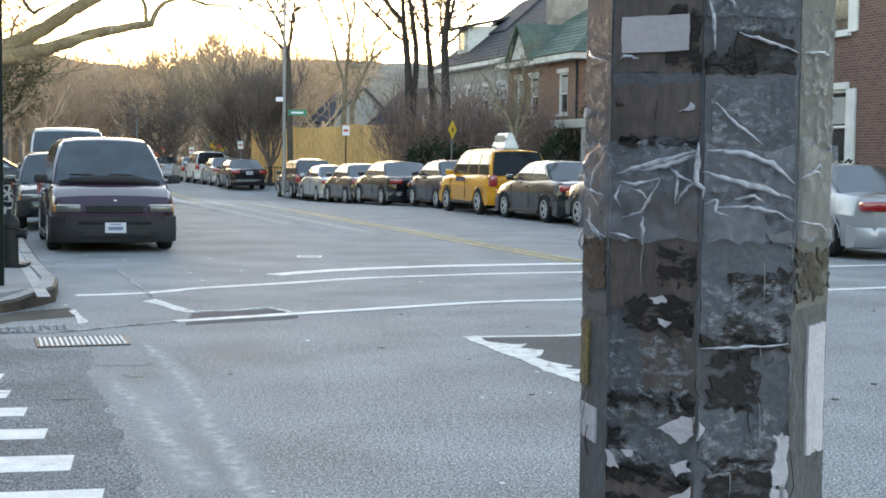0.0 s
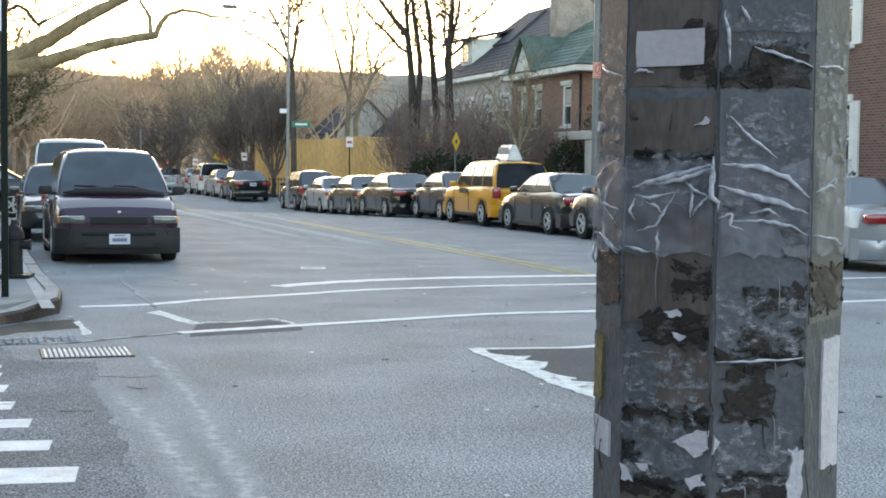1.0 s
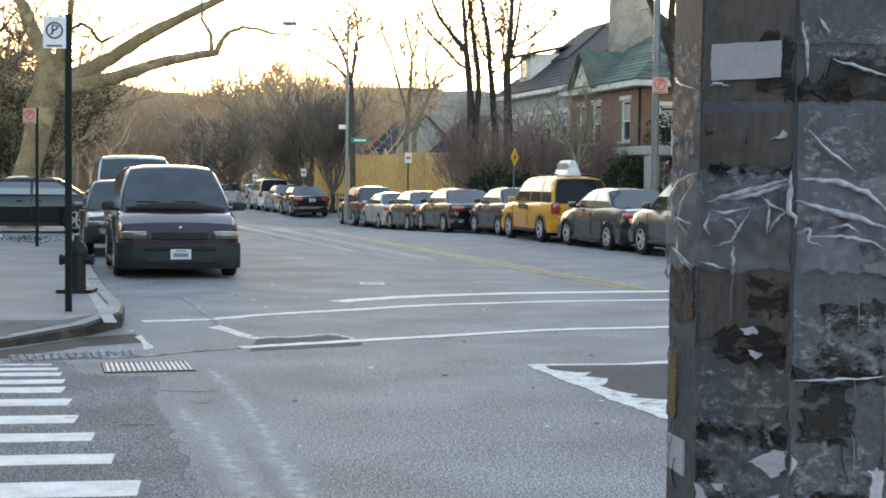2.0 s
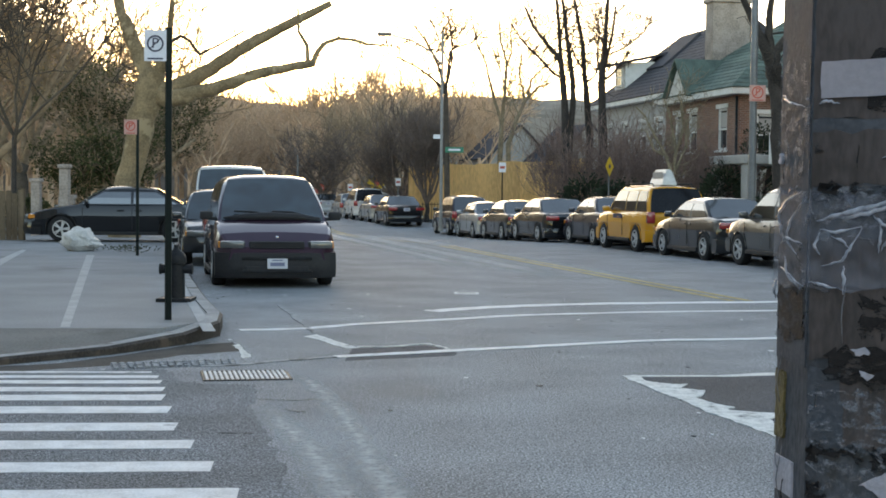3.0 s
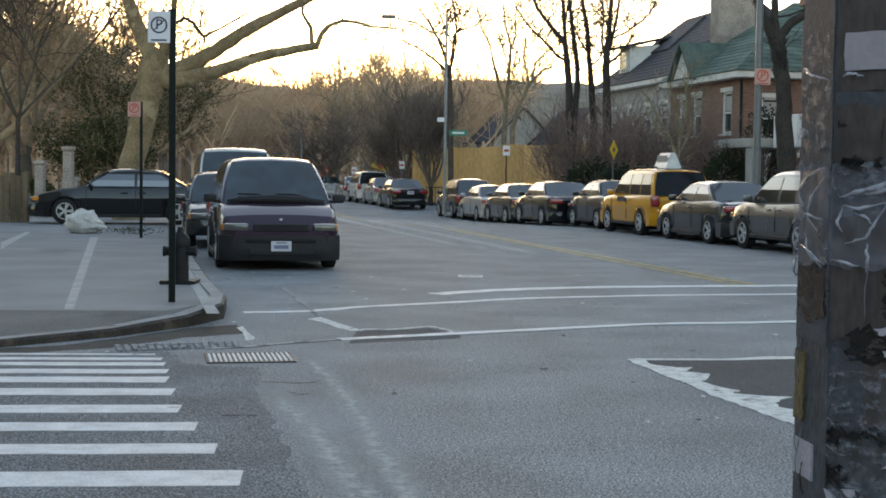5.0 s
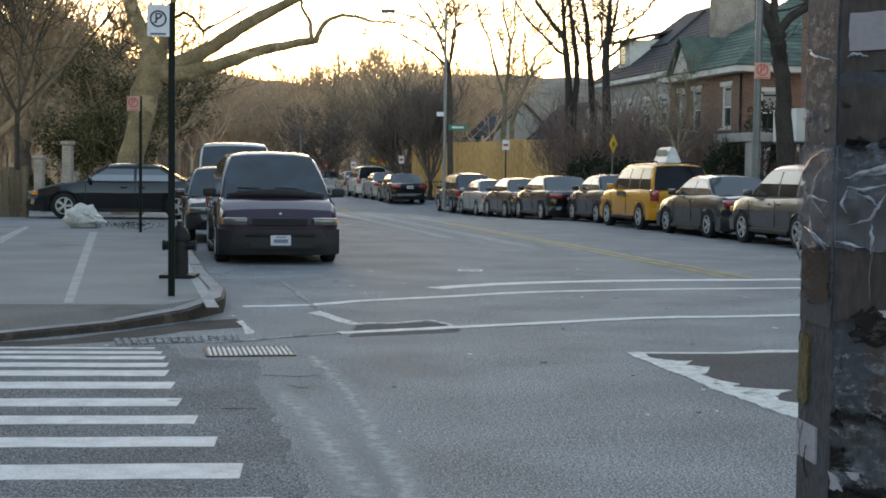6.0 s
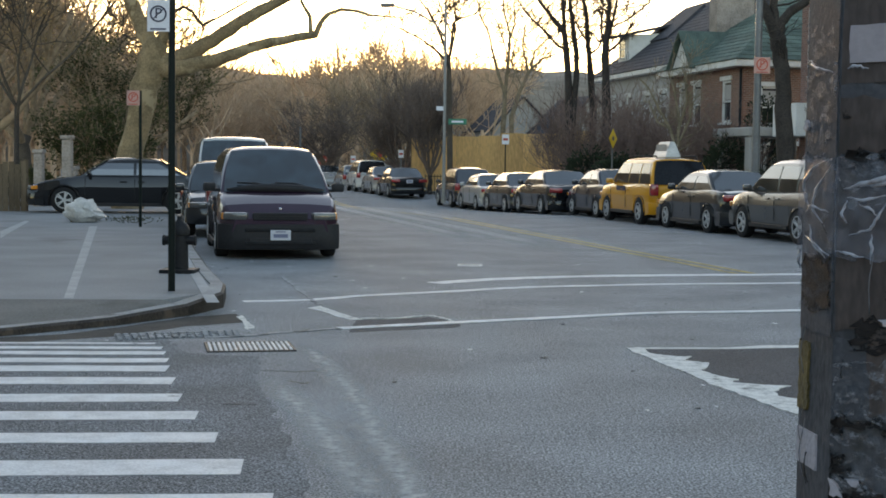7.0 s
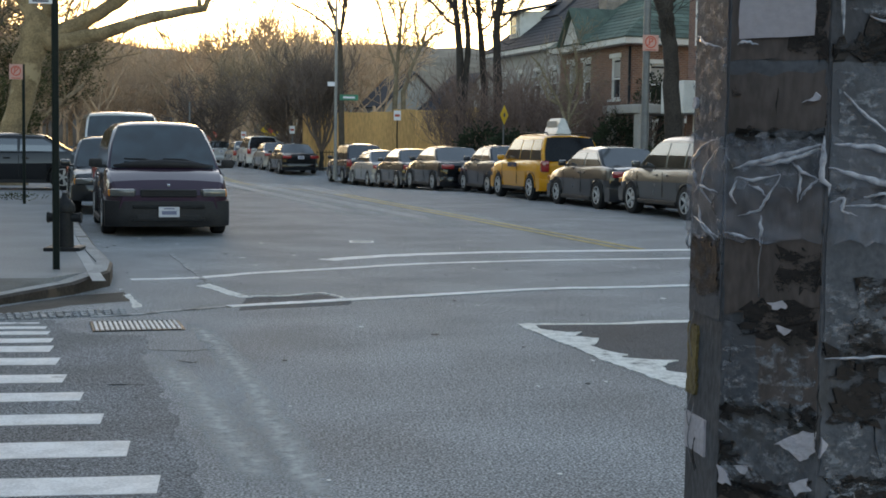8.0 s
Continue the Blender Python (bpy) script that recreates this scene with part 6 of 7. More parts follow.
def roof_hip(root, x0, x1, y0, y1, z, rise, over, material, ridge=0.35):
    bm = bmesh.new()
    X0, X1, Y0, Y1 = x0 - over, x1 + over, y0 - over, y1 + over
    xm, ym = (X0 + X1) / 2, (Y0 + Y1) / 2
    e = [bm.verts.new(p) for p in ((X0, Y0, z), (X1, Y0, z), (X1, Y1, z), (X0, Y1, z))]
    if X1 - X0 > Y1 - Y0:
        k = (Y1 - Y0) / 2 * ridge * 2
        r = [bm.verts.new((X0 + k, ym, z + rise)), bm.verts.new((X1 - k, ym, z + rise))]
        fs = [(e[0], e[1], r[1], r[0]), (e[1], e[2], r[1]), (e[2], e[3], r[0], r[1]), (e[3], e[0], r[0])]
    else:
        k = (X1 - X0) / 2 * ridge * 2
        r = [bm.verts.new((xm, Y0 + k, z + rise)), bm.verts.new((xm, Y1 - k, z + rise))]
        fs = [(e[0], e[1], r[0]), (e[1], e[2], r[1], r[0]), (e[2], e[3], r[1]), (e[3], e[0], r[0], r[1])]
    for f in fs:
        bm.faces.new(f)
    bm.faces.new(e[::-1])
    bmesh.ops.recalc_face_normals(bm, faces=bm.faces[:])
    ob = part("roof", bm, material, root)
    part("cornice", boxes(((xm, ym, z - 0.14), (X1 - X0 - 0.1, Y1 - Y0 - 0.1, 0.27)), bevel=0.03), TRIM, root)
    # shingle courses on the two slopes that face the street and the crossing
    def course(p0, p1, q0, q1, n):
        for i in range(n):
            a, b = (i + 0.02) / n, (i + 1.0) / n
            lo0, lo1 = Vector(p0).lerp(Vector(q0), a), Vector(p1).lerp(Vector(q1), a)
            hi0, hi1 = Vector(p0).lerp(Vector(q0), b), Vector(p1).lerp(Vector(q1), b)
            nrm = (lo1 - lo0).cross(hi0 - lo0).normalized()
            if nrm.z < 0:
                nrm = -nrm
            m = bmesh.new()
            v = [m.verts.new(c) for c in (lo0 + nrm * 0.03, lo1 + nrm * 0.03, hi1 + nrm * 0.012, hi0 + nrm * 0.012, lo0 + nrm * 0.004, lo1 + nrm * 0.004)]
            m.faces.new((v[0], v[1], v[2], v[3]))
            m.faces.new((v[4], v[5], v[1], v[0]))
            part("shingle_course", m, material, ob)
    rc = [v for v in [(X0 + k, ym, z + rise), (X1 - k, ym, z + rise)]] if X1 - X0 > Y1 - Y0 else [(xm, Y0 + k, z + rise), (xm, Y1 - k, z + rise)]
    if X1 - X0 > Y1 - Y0:
        course((X0, Y0, z), (X1, Y0, z), rc[0], rc[1], 18)
        course((X0, Y1, z), (X0, Y0, z), rc[0], rc[0], 18)
    else:
        course((X0, Y0, z), (X1, Y0, z), rc[0], rc[0], 18)
        course((X0, Y1, z), (X0, Y0, z), rc[1], rc[0], 18)
    return ob


def chimney(root, x, y, z0, z1, w, d):
    bm = bmesh.new()
    box(bm, (x, y, (z0 + z1) / 2), (w, d, z1 - z0))
    box(bm, (x, y, z1 + 0.1), (w + 0.2, d + 0.2, 0.2), 0.03)
    part("chimney", bm, STONE, root)


# brick house with the green roof: street front on local -x, near side on local -y
h1 = thing("house", "two-storey red brick house with white trim and green shingled roof", "house", at(23.7, 54.3, -0.05), STREET)
front = wall(h1, (0, 8.2), (0, 0), -0.3, 6.0, [(1.6, 3.75, 0.95, 1.75), (3.3, 3.75, 0.95, 1.75), (6.6, 3.75, 0.95, 1.75), (1.8, 0.8, 1.1, 1.8), (6.2, 0.8, 1.1, 1.8)], BRICKWALL)
for c, z, w, h in ((1.6, 3.75, 0.95, 1.75), (3.3, 3.75, 0.95, 1.75), (6.6, 3.75, 0.95, 1.75), (1.8, 0.8, 1.1, 1.8), (6.2, 0.8, 1.1, 1.8)):
    window(h1, front, c, z, w, h)
side = wall(h1, (0.3, 0), (9, 0), -0.3, 6.0, [(1.1, 3.5, 1.15, 1.7), (4.5, 3.5, 1.1, 1.7), (1.4, 0.9, 1.3, 1.7)], BRICKWALL)
for c, z, w, h in ((1.1, 3.5, 1.15, 1.7), (4.5, 3.5, 1.1, 1.7), (1.4, 0.9, 1.3, 1.7)):
    window(h1, side, c, z, w, h)
wall(h1, (9, 0), (9, 8.2), -0.3, 6.0, [], BRICKWALL)
wall(h1, (9, 8.2), (0.3, 8.2), -0.3, 6.0, [], BRICKWALL)
roof_hip(h1, 0, 9, 0, 8.2, 6.25, 3.4, 0.55, GREEN_ROOF, 0.5)
bm = bmesh.new()
poly(bm, [(-0.56, 6.4, 6.3), (-0.56, 4.2, 6.3), (-0.56, 5.3, 7.6)], -1.6)
part("gable", bm, TRIM, h1)
bm = bmesh.new()
poly(bm, [(-0.75, 6.75, 6.2), (-0.75, 5.3, 7.85), (1.9, 5.3, 7.85), (1.9, 6.75, 6.2)], 0.08)
poly(bm, [(-0.75, 3.85, 6.2), (-0.75, 5.3, 7.85), (1.9, 5.3, 7.85), (1.9, 3.85, 6.2)], 0.08)
part("gable_roof", bm, GREEN_ROOF, h1)
chimney(h1, 2.3, 6.6, 6.0, 10.6, 1.8, 0.9)
t = Tubes()
t.add([(-0.12, -0.12, 0), (-0.12, -0.12, 5.9)], [0.06, 0.06], 8)
t.mesh("downpipe", IRON, h1)
rail = part("balcony_floor", boxes(((1.7, -0.6, 2.85), (2.6, 1.2, 0.18)), bevel=0.02), TRIM, h1)
part("hand_rail", boxes(((1.7, -1.12, 3.62), (2.6, 0.08, 0.08)), bevel=0.01), TRIM, rail)
for i in range(12):
    part("baluster", boxes(((0.5 + 0.22 * i, -1.12, 3.27), (0.055, 0.055, 0.64))), TRIM, rail)
for x in (0.5, 2.9):
    part("porch_post", boxes(((x, -1.05, 1.3), (0.18, 0.18, 2.9)), bevel=0.02), TRIM, h1)

# porch canopy with stone piers in front of the next entrance
porch = thing("porch", "grey flat-roofed entrance porch on square stone piers", "porch", at(21.0, 46.5, -0.05), STREET)
part("canopy", boxes(((0.9, 1.0, 2.95), (3.2, 3.2, 0.32)), bevel=0.04), STUCCO, porch)
for x, y in ((-0.4, -0.3), (2.2, -0.3), (-0.4, 2.3), (2.2, 2.3)):
    part("pier", boxes(((x, y, 1.35), (0.42, 0.42, 2.9)), bevel=0.03), STUCCO, porch)

# house with the dark hipped roof and a white dormer
h2 = thing("house", "large old house with a broad dark roof and white dormer", "house", at(27.6, 72.0, -0.05), STREET)
H2_WIN = [(c, z, 1.0, 1.6) for c in (2, 5, 8, 10.6) for z in (1.0, 4.2)]
w2 = wall(h2, (0, 12.4), (0, 0), -0.3, 6.9, H2_WIN, STUCCO)
for c, z, w, h in H2_WIN:
    window(h2, w2, c, z, w, h)
w2 = wall(h2, (0.3, 0), (10, 0), -0.3, 6.9, H2_WIN[:4], STUCCO)
for c, z, w, h in H2_WIN[:4]:
    window(h2, w2, c, z, w, h)
wall(h2, (10, 0), (10, 12.4), -0.3, 6.9, [], STUCCO)
wall(h2, (10, 12.4), (0.3, 12.4), -0.3, 6.9, [], STUCCO)
roof_hip(h2, 0, 10, 0, 12.4, 7.15, 4.4, 0.6, DARK_ROOF, 0.14)
bm = bmesh.new()
poly(bm, [(0.5, 9.0, 7.9), (0.5, 9.0, 9.55), (3.4, 9.0, 9.75), (3.4, 9.0, 8.0)], 1.9)
bmesh.ops.recalc_face_normals(bm, faces=bm.faces[:])
dormer = part("dormer", bm, TRIM, h2, "white boarded dormer")
part("dormer_window", boxes(((0.47, 9.95, 8.75), (0.08, 1.0, 1.0))), WINDOW, dormer)
part("window_frame", boxes(((0.45, 9.95, 9.3), (0.1, 1.2, 0.1)), ((0.45, 9.95, 8.75), (0.1, 1.2, 0.06)), ((0.45, 9.95, 8.2), (0.1, 1.2, 0.1)), ((0.45, 9.4, 8.75), (0.1, 0.1, 1.0)), ((0.45, 10.5, 8.75), (0.1, 0.1, 1.0))), TRIM, dormer)
bm = bmesh.new()
poly(bm, [(-0.3, 8.5, 9.5), (-0.3, 11.4, 9.5), (4.6, 11.0, 10.6), (4.6, 8.9, 10.6)], 0.14)
part("dormer_roof", bm, DARK_ROOF, dormer)
bm = bmesh.new()
poly(bm, [(1.8, 6.2, 9.2), (1.8, 10.4, 9.2), (4.4, 9.6, 11.3), (4.4, 7.0, 11.3)], 1.4)
part("upper_roof", bm, DARK_ROOF, h2)

# brick building beside the crossing
h3 = thing("apartment_building", "dark red brick apartment building with white shuttered windows", "building", at(22.0, 22.0, -0.05), STREET)
holes = [(c, z, 1.05, 2.0) for c in (1.6, 5.2, 8.8, 12.4, 16.0, 19.6, 22.3) for z in (1.5, 5.0, 8.2)]
w3 = wall(h3, (0, 23.5), (0, 0), -0.3, 11, holes, BRICKDARK)
for c, z, w, h in holes:
    window(h3, w3, c, z, w, h, shutters=True)
wall(h3, (0.3, 0), (9, 0), -0.3, 11, [], BRICKDARK)
wall(h3, (9, 0), (9, 23.5), -0.3, 11, [], BRICKDARK)
wall(h3, (9, 23.5), (0.3, 23.5), -0.3, 11, [], BRICKDARK)
part("flat_roof", boxes(((4.5, 11.75, 11.1), (9.4, 23.9, 0.25)), bevel=0.03), STUCCO, h3)
part("band", boxes(((-0.06, 11.75, 7.65), (0.14, 23.6, 0.25)), bevel=0.02), BRICKWALL, h3)
for i in range(2):
    stair = part("fire_escape", boxes(((-0.65, 4.5 + 9 * i, 4.6), (1.2, 3.2, 0.08)), ((-1.2, 4.5 + 9 * i, 5.6), (0.05, 3.2, 0.06)), ((-1.2, 4.5 + 9 * i, 5.1), (0.04, 3.2, 0.04))), BRICKWALL, h3)
part("balcony", boxes(((-0.5, 22.6, 3.2), (1.0, 1.8, 1.1)), bevel=0.03), TRIM, h3)


def small_house(place, turn, w, d, eave, rise, body, roof, label):
    r = thing("house", label, "house", place, turn)
    wd = wall(r, (0, 0), (w, 0), -0.3, eave, [(w * 0.25, 3.2, 0.9, 1.4), (w * 0.7, 3.2, 0.9, 1.4), (w * 0.3, 0.8, 1, 1.5)], body)
    for c, z, ww, h in ((w * 0.25, 3.2, 0.9, 1.4), (w * 0.7, 3.2, 0.9, 1.4), (w * 0.3, 0.8, 1, 1.5)):
        window(r, wd, c, z, ww, h)
    wd = wall(r, (0, d), (0, 0.3), -0.3, eave, [(d * 0.5, 3.2, 0.9, 1.4)], body)
    window(r, wd, d * 0.5, 3.2, 0.9, 1.4)
    wall(r, (w, 0.3), (w, d), -0.3, eave, [], body)
    wall(r, (w, d), (0, d), -0.3, eave, [], body)
    bm = bmesh.new()
    poly(bm, [(0, 0.02, eave), (w, 0.02, eave), (w / 2, 0.02, eave + rise)], -d + 0.04)
    part("gable", bm, body, r)
    for sg in (0, 1):
        bm = bmesh.new()
        x0, x1 = (-0.4, w / 2) if sg == 0 else (w + 0.4, w / 2)
        poly(bm, [(x0, -0.4, eave - rise * 0.4 / (w / 2)), (x0, d + 0.4, eave - rise * 0.4 / (w / 2)), (x1, d + 0.4, eave + rise), (x1, -0.4, eave + rise)], 0.12 if sg else -0.12)
        part("roof", bm, roof, r)
    return r


small_house((5.2, 140, -0.1), 14, 6, 9, 5.4, 3.0, STUCCO, DARK_ROOF, "white gabled wooden house beyond the plywood fence")
small_house((11.0, 132, -0.1), 14, 6.5, 9, 5.0, 3.2, STUCCO, DARK_ROOF, "grey gabled house beyond the plywood fence")
small_house((-5.5, 160, -0.1), 10, 8, 9, 5.5, 3.5, STUCCO, DARK_ROOF, "grey gabled house far down the street")
small_house((16.0, 96, -0.1), 12, 8, 9, 6.0, 3.2, BRICKWALL, DARK_ROOF, "brick gabled house behind the front row")

# ---- the lamp post in the foreground ----
PC = Vector((0.355, 1.158))
POLE_R = 0.1
pole = thing("lamp_post", "grey octagonal steel lamp post covered in tape and paper scraps", "lamp post", (PC.x, PC.y, 0.15))
A0 = math.atan2(1.068 - PC.y, 0.324 - PC.x)
PB = 0.15


def pole_k(z):
    return 1.03 - 0.02 * (z - 0.5)


def corner(i, z, off=0.0):
    a = A0 + i * math.pi / 4
    r = POLE_R * pole_k(z) + off
    return Vector((r * math.cos(a), r * math.sin(a), z))


FACES = {"far_left": (6, 7), "left": (7, 8), "right": (0, 1), "far_right": (1, 2)}


def on_pole(face, u, z, off=0.0):
    """A place on a face of the post: u across from its left corner to its right, z over the road."""
    i, j = FACES[face]
    z -= PB
    p = corner(i, z).lerp(corner(j, z), u)
    a = A0 + (i + 0.5) * math.pi / 4
    return p + Vector((math.cos(a), math.sin(a), 0)) * off


POLE_PAINT = mat("weathered_pole_paint", (0.088, 0.094, 0.104), 0.6, 0.0, vary=0.3, scale=14, fine=160, bump=0.12, dirt=(0.07, 0.068, 0.066), dirt_at=0.57, stretch=(1, 1, 0.6), spec=0.15)
TAPE_BROWN = mat("brown_grey_tape", (0.10, 0.083, 0.078), 0.5, vary=0.22, scale=18, fine=180, bump=0.06, dirt=(0.06, 0.052, 0.047), dirt_at=0.6, stretch=(1, 1, 0.35), spec=0.15)
TAPE_BLUE = mat("blue_grey_tape", (0.092, 0.101, 0.114), 0.7, vary=0.22, scale=20, fine=200, bump=0.06, dirt=(0.085, 0.09, 0.1), dirt_at=0.58, spec=0.15)
TAPE_PALE = mat("pale_beige_tape", (0.128, 0.126, 0.12), 0.7, vary=0.2, scale=20, fine=180, bump=0.06, dirt=(0.13, 0.13, 0.13), dirt_at=0.6, spec=0.15)
RESIDUE = clear_mat("black_tape_residue", (0.024, 0.02, 0.019), 55, 0.45, 0.52, 1.0, 0.6, 200.0, (1, 1, 2.4))
FLAKE = clear_mat("flaked_film", (0.26, 0.275, 0.30), 70, 0.50, 0.60, 0.7, 0.6, 200.0, (1, 1, 1.8))
PAPER = mat("white_paper", (0.46, 0.45, 0.49), 0.7, vary=0.12, scale=30, fine=200, bump=0.15)
PAPER_PINK = mat("faded_label_paper", (0.40, 0.375, 0.40), 0.6, vary=0.06, scale=40, fine=200, bump=0.05)
OLIVE = mat("yellowed_tape", (0.15, 0.115, 0.045), 0.5, vary=0.35, scale=40, fine=200, bump=0.2)
FILM = clear_mat("clear_plastic_film", (0.34, 0.37, 0.43), 35, 0.30, 0.60, 0.30, 0.4, 150.0)
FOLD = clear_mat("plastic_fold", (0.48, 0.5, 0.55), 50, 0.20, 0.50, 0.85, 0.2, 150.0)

bm = bmesh.new()
rings = []
for z in (0.0, 0.4, 0.41, 0.8, 1.2, 1.6, 2.5, 4.0, 6.0):
    k = 0.022 if z <= 0.4 else 0.0
    rings.append([bm.verts.new(corner(i, z, k)) for i in range(8)])
for a, b in zip(rings, rings[1:]):
    for i in range(8):
        bm.faces.new((a[i], a[(i + 1) % 8], b[(i + 1) % 8], b[i]))
bm.faces.new(rings[-1])
bmesh.ops.bevel(bm, geom=[e for e in bm.edges if abs(e.verts[0].co.z - e.verts[1].co.z) > 0.05], offset=0.004, segments=2, affect="EDGES")
part("shaft", bm, POLE_PAINT, pole, smooth=30)


def scrap(name, face, u0, u1, z0, z1, material, off=0.0012, rough=0.004, n=7, seed=0, skew=0.0, label="", bulge=0.0):
    """A stuck-on sheet with torn edges; u may run past a corner of the post only in name."""
    rng = random.Random(seed + int(z0 * 1000))
    edge = [(u0 + (u1 - u0) * i / n, z0 + skew * 0) for i in range(n)] + [(u1, z0 + (z1 - z0) * i / n) for i in range(n)] + [(u1 + (u0 - u1) * i / n, z1 + skew * (1 - i / n)) for i in range(n)] + [(u0, z1 + (z0 - z1) * i / n) for i in range(n)]
    bm = bmesh.new()
    pts = []
    for u, z in edge:
        u2 = min(0.985, max(0.015, u + rng.uniform(-rough, rough) / 0.077))
        pts.append((u2, z + rng.uniform(-rough, rough)))
    top = [bm.verts.new(on_pole(face, u, z, off + rng.uniform(0, bulge))) for u, z in pts]
    low = [bm.verts.new(on_pole(face, u, z, -0.001)) for u, z in pts]
    bm.faces.new(top)
    m = len(top)
    for i in range(m):
        bm.faces.new((top[i], low[i], low[(i + 1) % m], top[(i + 1) % m]))
    bmesh.ops.recalc_face_normals(bm, faces=bm.faces[:])
    return part(name, bm, material, pole, label)


def zy(y):
    return 1.606 - (y) * 0.000448


def fu(face, x):
    a, b = {"far_left": (1032, 1092), "left": (1092, 1242), "right": (1242, 1408), "far_right": (1408, 1474)}[face]
    return (x - a) / (b - a)


# tape sheets, largest first: face, left, right, top, bottom on a 0.45 mm grid
def sheet_on(face, x0, x1, y0, y1, mt, nm="tape", off=0.0012, rough=0.002, seed=0, n=7, label="", bulge=0.0):
    return scrap(nm, face, fu(face, x0), fu(face, x1), zy(y1), zy(y0), mt, off, rough, n, seed, label=label, bulge=bulge)


sheet_on("left", 1094, 1241, -120, 128, TAPE_BROWN, seed=1)
sheet_on("left", 1094, 1241, 128, 255, TAPE_BLUE, seed=2, off=0.0009)
sheet_on("left", 1092, 1241, 150, 240, TAPE_BROWN, seed=14, off=0.0014, rough=0.003)
sheet_on("left", 1094, 1241, 330, 545, TAPE_BROWN, seed=3)
sheet_on("left", 1094, 1238, 560, 700, TAPE_BLUE, seed=4, off=0.0008)
sheet_on("left", 1150, 1241, 540, 690, TAPE_BROWN, seed=13, off=0.0014, rough=0.003)
sheet_on("left", 1094, 1240, 840, 1000, TAPE_BROWN, seed=6)
sheet_on("right", 1244, 1405, -120, 34, TAPE_BLUE, seed=7)
sheet_on("right", 1244, 1405, 132, 335, TAPE_BLUE, seed=8, off=0.0016)
sheet_on("right", 1244, 1405, 345, 560, TAPE_BLUE, seed=9)
sheet_on("right", 1340, 1402, 628, 780, TAPE_BLUE, seed=10, off=0.0018, rough=0.004)
sheet_on("right", 1246, 1330, 700, 800, TAPE_BLUE, seed=11)
sheet_on("far_right", 1410, 1473, -120, 540, TAPE_PALE, seed=12, rough=0.001)
sheet_on("far_left", 1033, 1090, -100, 560, TAPE_BLUE, seed=15, rough=0.001)
# black residue and scrapes
for i, (f, x0, x1, y0, y1) in enumerate((("right", 1290, 1400, 55, 130), ("right", 1246, 1330, 95, 125), ("left", 1190, 1241, 20, 125), ("left", 1125, 1232, 525, 582), ("left", 1180, 1240, 435, 495), ("right", 1262, 1345, 615, 712), ("right", 1248, 1400, 586, 612), ("right", 1290, 1400, 545, 600), ("right", 1262, 1396, 798, 882), ("left", 1100, 1236, 810, 862), ("left", 1094, 1120, 765, 806), ("left", 1096, 1180, 695, 716), ("right", 1300, 1400, 470, 520), ("right", 1360, 1404, 345, 420), ("far_left", 1036, 1088, 430, 520), ("far_right", 1412, 1470, 440, 520), ("left", 1100, 1238, 240, 262), ("right", 1250, 1330, 330, 350), ("left", 1200, 1240, 690, 720), ("left", 1096, 1236, 880, 980))):
    sheet_on(f, x0, x1, y0, y1, RESIDUE, "tape_residue", 0.0026, 0.005, 20 + i, 9)
# flaked film
for i, (f, x0, x1, y0, y1) in enumerate((("right", 1246, 1400, 140, 330), ("right", 1250, 1400, 480, 590), ("left", 1100, 1230, 250, 330), ("left", 1096, 1230, 590, 700), ("far_right", 1412, 1470, 20, 330), ("far_left", 1036, 1090, 250, 430), ("right", 1250, 1400, 720, 830), ("left", 1100, 1236, 715, 830), ("far_left", 1036, 1090, 20, 230), ("right", 1250, 1400, 0, 60))):
    sheet_on(f, x0, x1, y0, y1, FLAKE, "film_flake", 0.0032, 0.006, 50 + i, 8)
# papers
sheet_on("left", 1108, 1221, 29, 91, PAPER_PINK, "label", 0.0036, 0.0006, 70, 5, "faded pinkish-white rectangular label")
sheet_on("far_right", 1436, 1468, 574, 812, PAPER, "paper_strip", 0.002, 0.0012, 71, 9, "torn white paper strip")
sheet_on("far_left", 1034, 1070, 742, 806, PAPER, "paper_square", 0.002, 0.0004, 72, 5, "pale lavender paper square")
sheet_on("far_left", 1034, 1052, 585, 705, OLIVE, "yellowed_tape", 0.002, 0.002, 73, 9, "peeling yellow-brown tape strip")
sheet_on("right", 1380, 1404, 760, 850, PAPER, "paper_scrap", 0.0036, 0.003, 74, 8)
sheet_on("right", 1378, 1404, 855, 960, PAPER, "paper_scrap", 0.0036, 0.003, 75, 8)


def tri(face, pts, mt, nm="paper_scrap", off=0.0036, seed=0):
    rng = random.Random(seed)
    bm = bmesh.new()
    out = []
    for i, (x, y) in enumerate(pts):
        x1, y1 = pts[(i + 1) % len(pts)]
        for k in range(3):
            q = k / 3
            out.append((x + (x1 - x) * q + rng.uniform(-3, 3), y + (y1 - y) * q + rng.uniform(-3, 3)))
    top = [bm.verts.new(on_pole(face, min(0.99, max(0.01, fu(face, x))), zy(y), off)) for x, y in out]
    low = [bm.verts.new(on_pole(face, min(0.99, max(0.01, fu(face, x))), zy(y), 0)) for x, y in out]
    bm.faces.new(top)
    for i in range(len(top)):
        bm.faces.new((top[i], low[i], low[(i + 1) % len(top)], top[(i + 1) % len(top)]))
    bmesh.ops.recalc_face_normals(bm, faces=bm.faces[:])
    part(nm, bm, mt, pole)


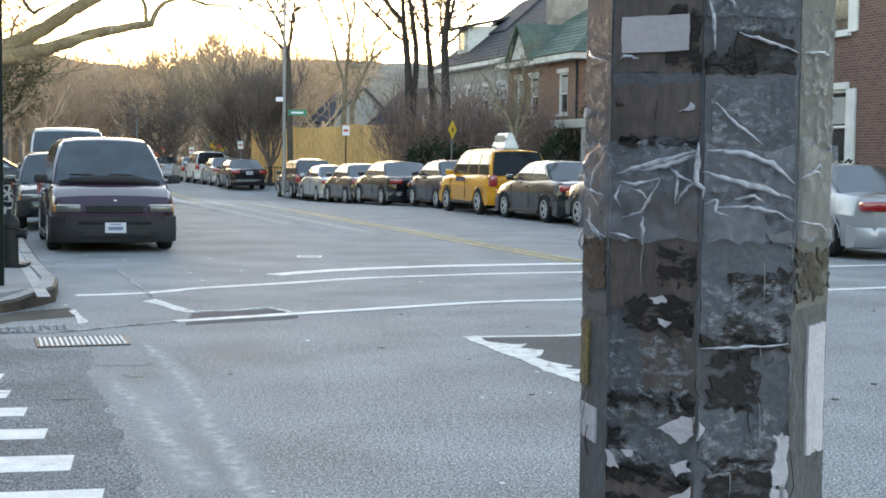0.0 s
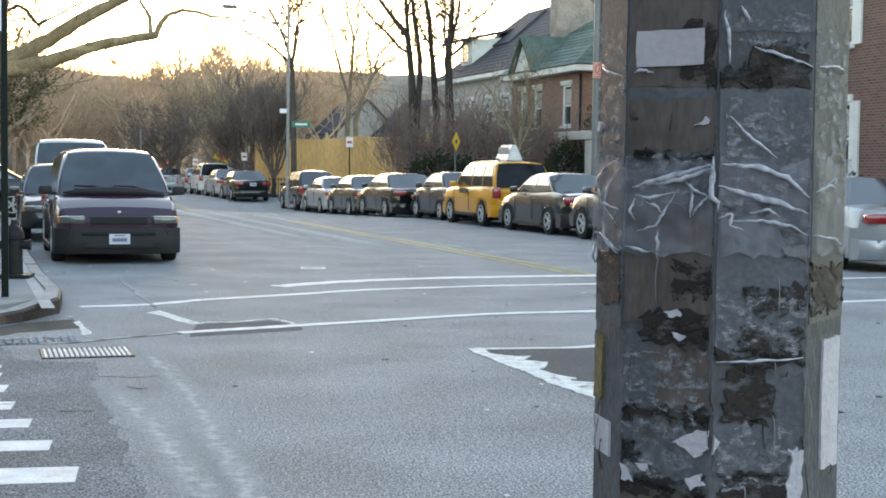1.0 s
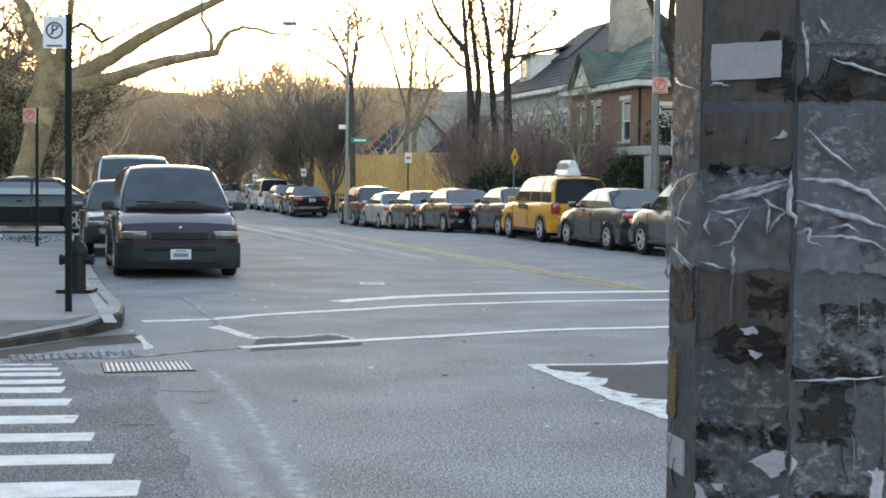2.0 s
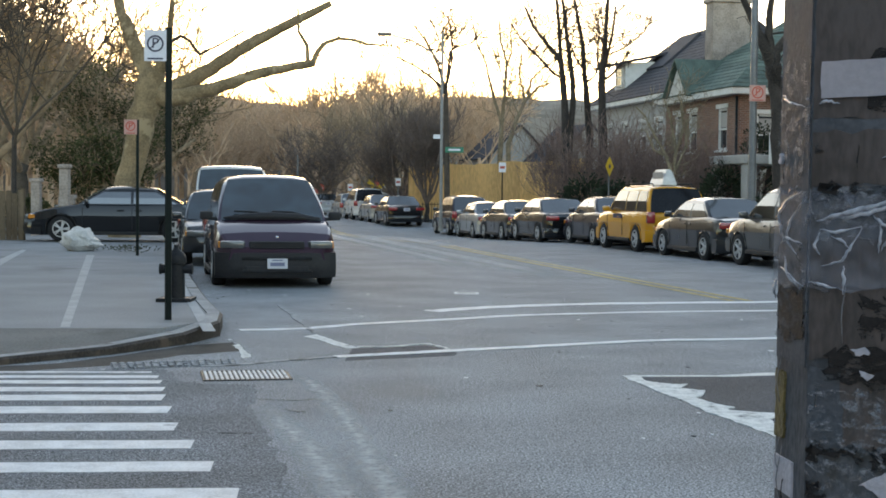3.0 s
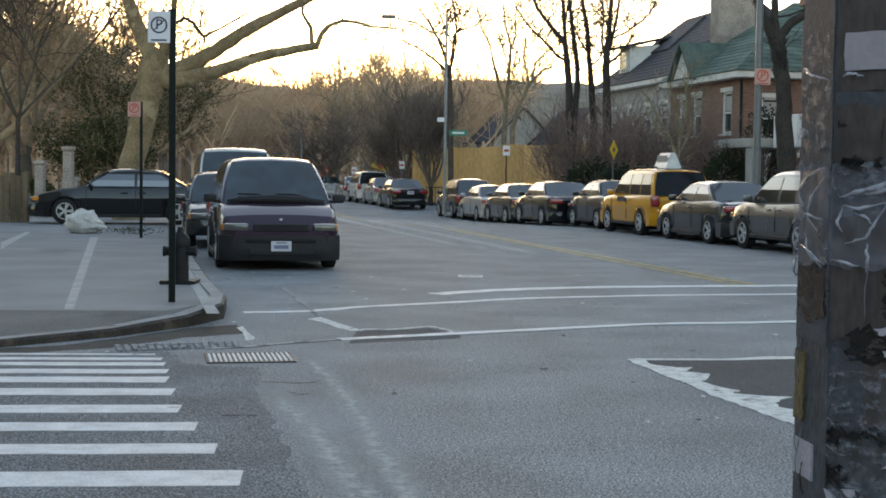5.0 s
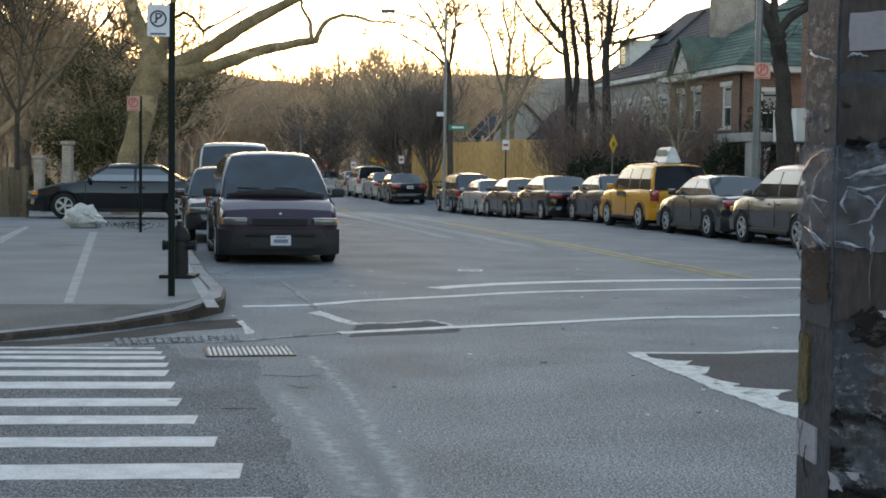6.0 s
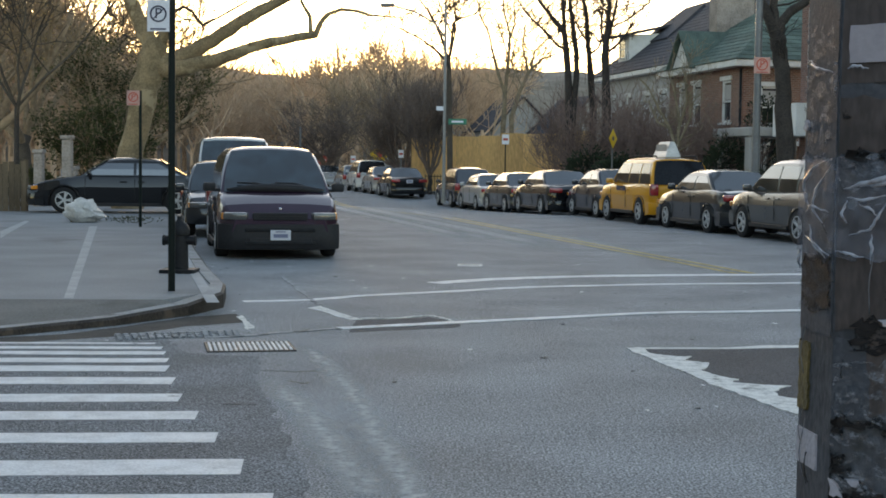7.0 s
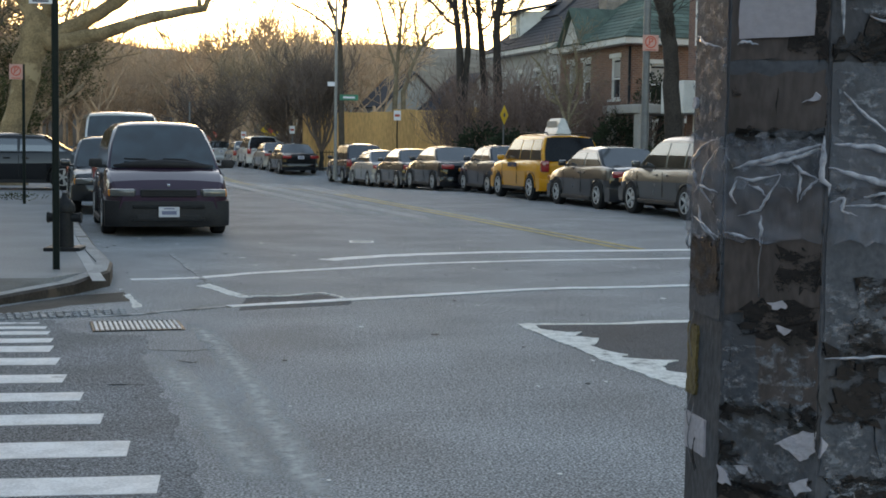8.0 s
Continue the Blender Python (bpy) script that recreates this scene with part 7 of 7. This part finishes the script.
tri("left", [(1183, 752), (1215, 730), (1240, 728), (1240, 760), (1222, 776), (1205, 762)], PAPER, seed=1)
tri("right", [(1244, 730), (1256, 745), (1244, 768)], PAPER, seed=2)
tri("left", [(1165, 522), (1193, 518), (1190, 530), (1172, 531)], PAPER, seed=3)
tri("left", [(1180, 560), (1200, 562), (1198, 572), (1182, 569)], PAPER, seed=4)
tri("left", [(1205, 195), (1228, 180), (1230, 194)], PAPER, seed=5)
tri("left", [(1098, 185), (1104, 166), (1112, 183)], RESIDUE, seed=6)
tri("left", [(1094, 805), (1112, 815), (1118, 832), (1096, 832)], PAPER, seed=7)
tri("left", [(1205, 815), (1228, 805), (1236, 822), (1215, 832)], PAPER, seed=9)
tri("left", [(1195, 880), (1238, 850), (1238, 882)], PAPER, seed=10)
tri("left", [(1120, 800), (1140, 797), (1146, 806), (1130, 810)], PAPER, seed=11)
tri("far_left", [(1034, 195), (1040, 180), (1042, 202)], PAPER, seed=12)
tri("right", [(1360, 405), (1400, 402), (1402, 432), (1385, 420), (1365, 418)], TAPE_PALE, seed=13)

# clear plastic film with folds, tied round the post
for f in ("far_left", "left", "right", "far_right"):
    a, b = {"far_left": (1032, 1092), "left": (1092, 1242), "right": (1242, 1408), "far_right": (1408, 1474)}[f]
    sheet_on(f, a, b, 255, 420, FILM, "plastic_film", 0.0048, 0.004, 80 + a, 10, bulge=0.002)


def face_of(x):
    return "far_left" if x < 1092 else "left" if x < 1242 else "right" if x < 1408 else "far_right"


def fold(pts, w=0.0022, seed=0, mt=None, off=0.005):
    rng = random.Random(seed)
    fine = []
    for (x, y), (x1, y1) in zip(pts, pts[1:]):
        for k in range(5):
            q = k / 5
            fine.append((x + (x1 - x) * q + rng.uniform(-1.2, 1.2), y + (y1 - y) * q + rng.uniform(-1.5, 1.5)))
    fine.append(pts[-1])
    t = Tubes()
    n = len(fine)
    t.add([on_pole(face_of(x), min(1, max(0, fu(face_of(x), x))), zy(y), off - 0.002 * math.cos(i / n * 6.28)) for i, (x, y) in enumerate(fine)],
          [max(0.0004, w * math.sin(math.pi * (0.06 + 0.88 * i / (n - 1))) * rng.uniform(0.7, 1.2)) for i in range(n)], 6)
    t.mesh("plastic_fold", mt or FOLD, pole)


FOLDS = ([(1241, 262), (1200, 276), (1150, 290), (1105, 304)], [(1238, 268), (1190, 290), (1130, 300)], [(1241, 298), (1300, 316), (1350, 328), (1402, 346)],
         [(1250, 262), (1310, 266), (1360, 284), (1404, 318)], [(1240, 250), (1241, 300), (1243, 345)], [(1236, 312), (1220, 335), (1208, 352)], [(1110, 318), (1140, 322), (1178, 312)],
         [(1178, 314), (1165, 345), (1150, 372), (1115, 382)], [(1112, 322), (1106, 345), (1112, 362)], [(1206, 300), (1210, 330), (1204, 356)], [(1246, 355), (1266, 346), (1262, 366), (1290, 376)],
         [(1262, 360), (1320, 358), (1370, 368), (1404, 384)], [(1410, 384), (1440, 392), (1468, 410)], [(1082, 252), (1060, 270), (1044, 300), (1040, 330)], [(1088, 262), (1070, 300), (1062, 340), (1078, 372)],
         [(1040, 350), (1060, 335), (1084, 345)], [(1042, 392), (1070, 402), (1088, 420)], [(1094, 410), (1120, 414), (1140, 418)], [(1050, 370), (1064, 400), (1082, 425)], [(1036, 300), (1052, 318), (1050, 345)],
         [(1412, 308), (1432, 296), (1446, 308)], [(1430, 300), (1438, 285), (1440, 305)], [(1248, 0), (1252, 40), (1258, 90)], [(1275, -10), (1284, 8), (1290, 18)], [(1105, 100), (1120, 96), (1138, 102)],
         [(1040, 75), (1060, 90), (1085, 105)], [(1300, 60), (1350, 75), (1404, 92)], [(1412, 90), (1440, 86), (1460, 95)], [(1248, 606), (1320, 602), (1400, 598)], [(1262, 180), (1300, 220), (1345, 250)],
         [(1150, 430), (1154, 400), (1150, 380)], [(1036, 410), (1040, 430), (1034, 452)], [(1130, 330), (1150, 336), (1160, 350)], [(1190, 290), (1212, 306), (1232, 318)], [(1300, 345), (1330, 340), (1352, 352)])
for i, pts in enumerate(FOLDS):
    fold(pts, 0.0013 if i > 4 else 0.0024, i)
# vertical scratches and weld seams at the corners
SEAM = mat("scuffed_edge", (0.2, 0.21, 0.225), 0.45, 0.2, vary=0.3, scale=60, fine=200)
for i in range(26):
    rng = random.Random(900 + i)
    x, y = rng.choice((1046, 1060, 1080, 1110, 1150, 1170, 1240, 1243, 1300, 1352, 1404, 1410, 1450)) + rng.uniform(-4, 4), rng.uniform(110, 860)
    fold([(x, y), (x + rng.uniform(-2, 2), y + rng.uniform(30, 110))], 0.0005, i + 300, RESIDUE if i % 2 else SEAM, 0.0028)
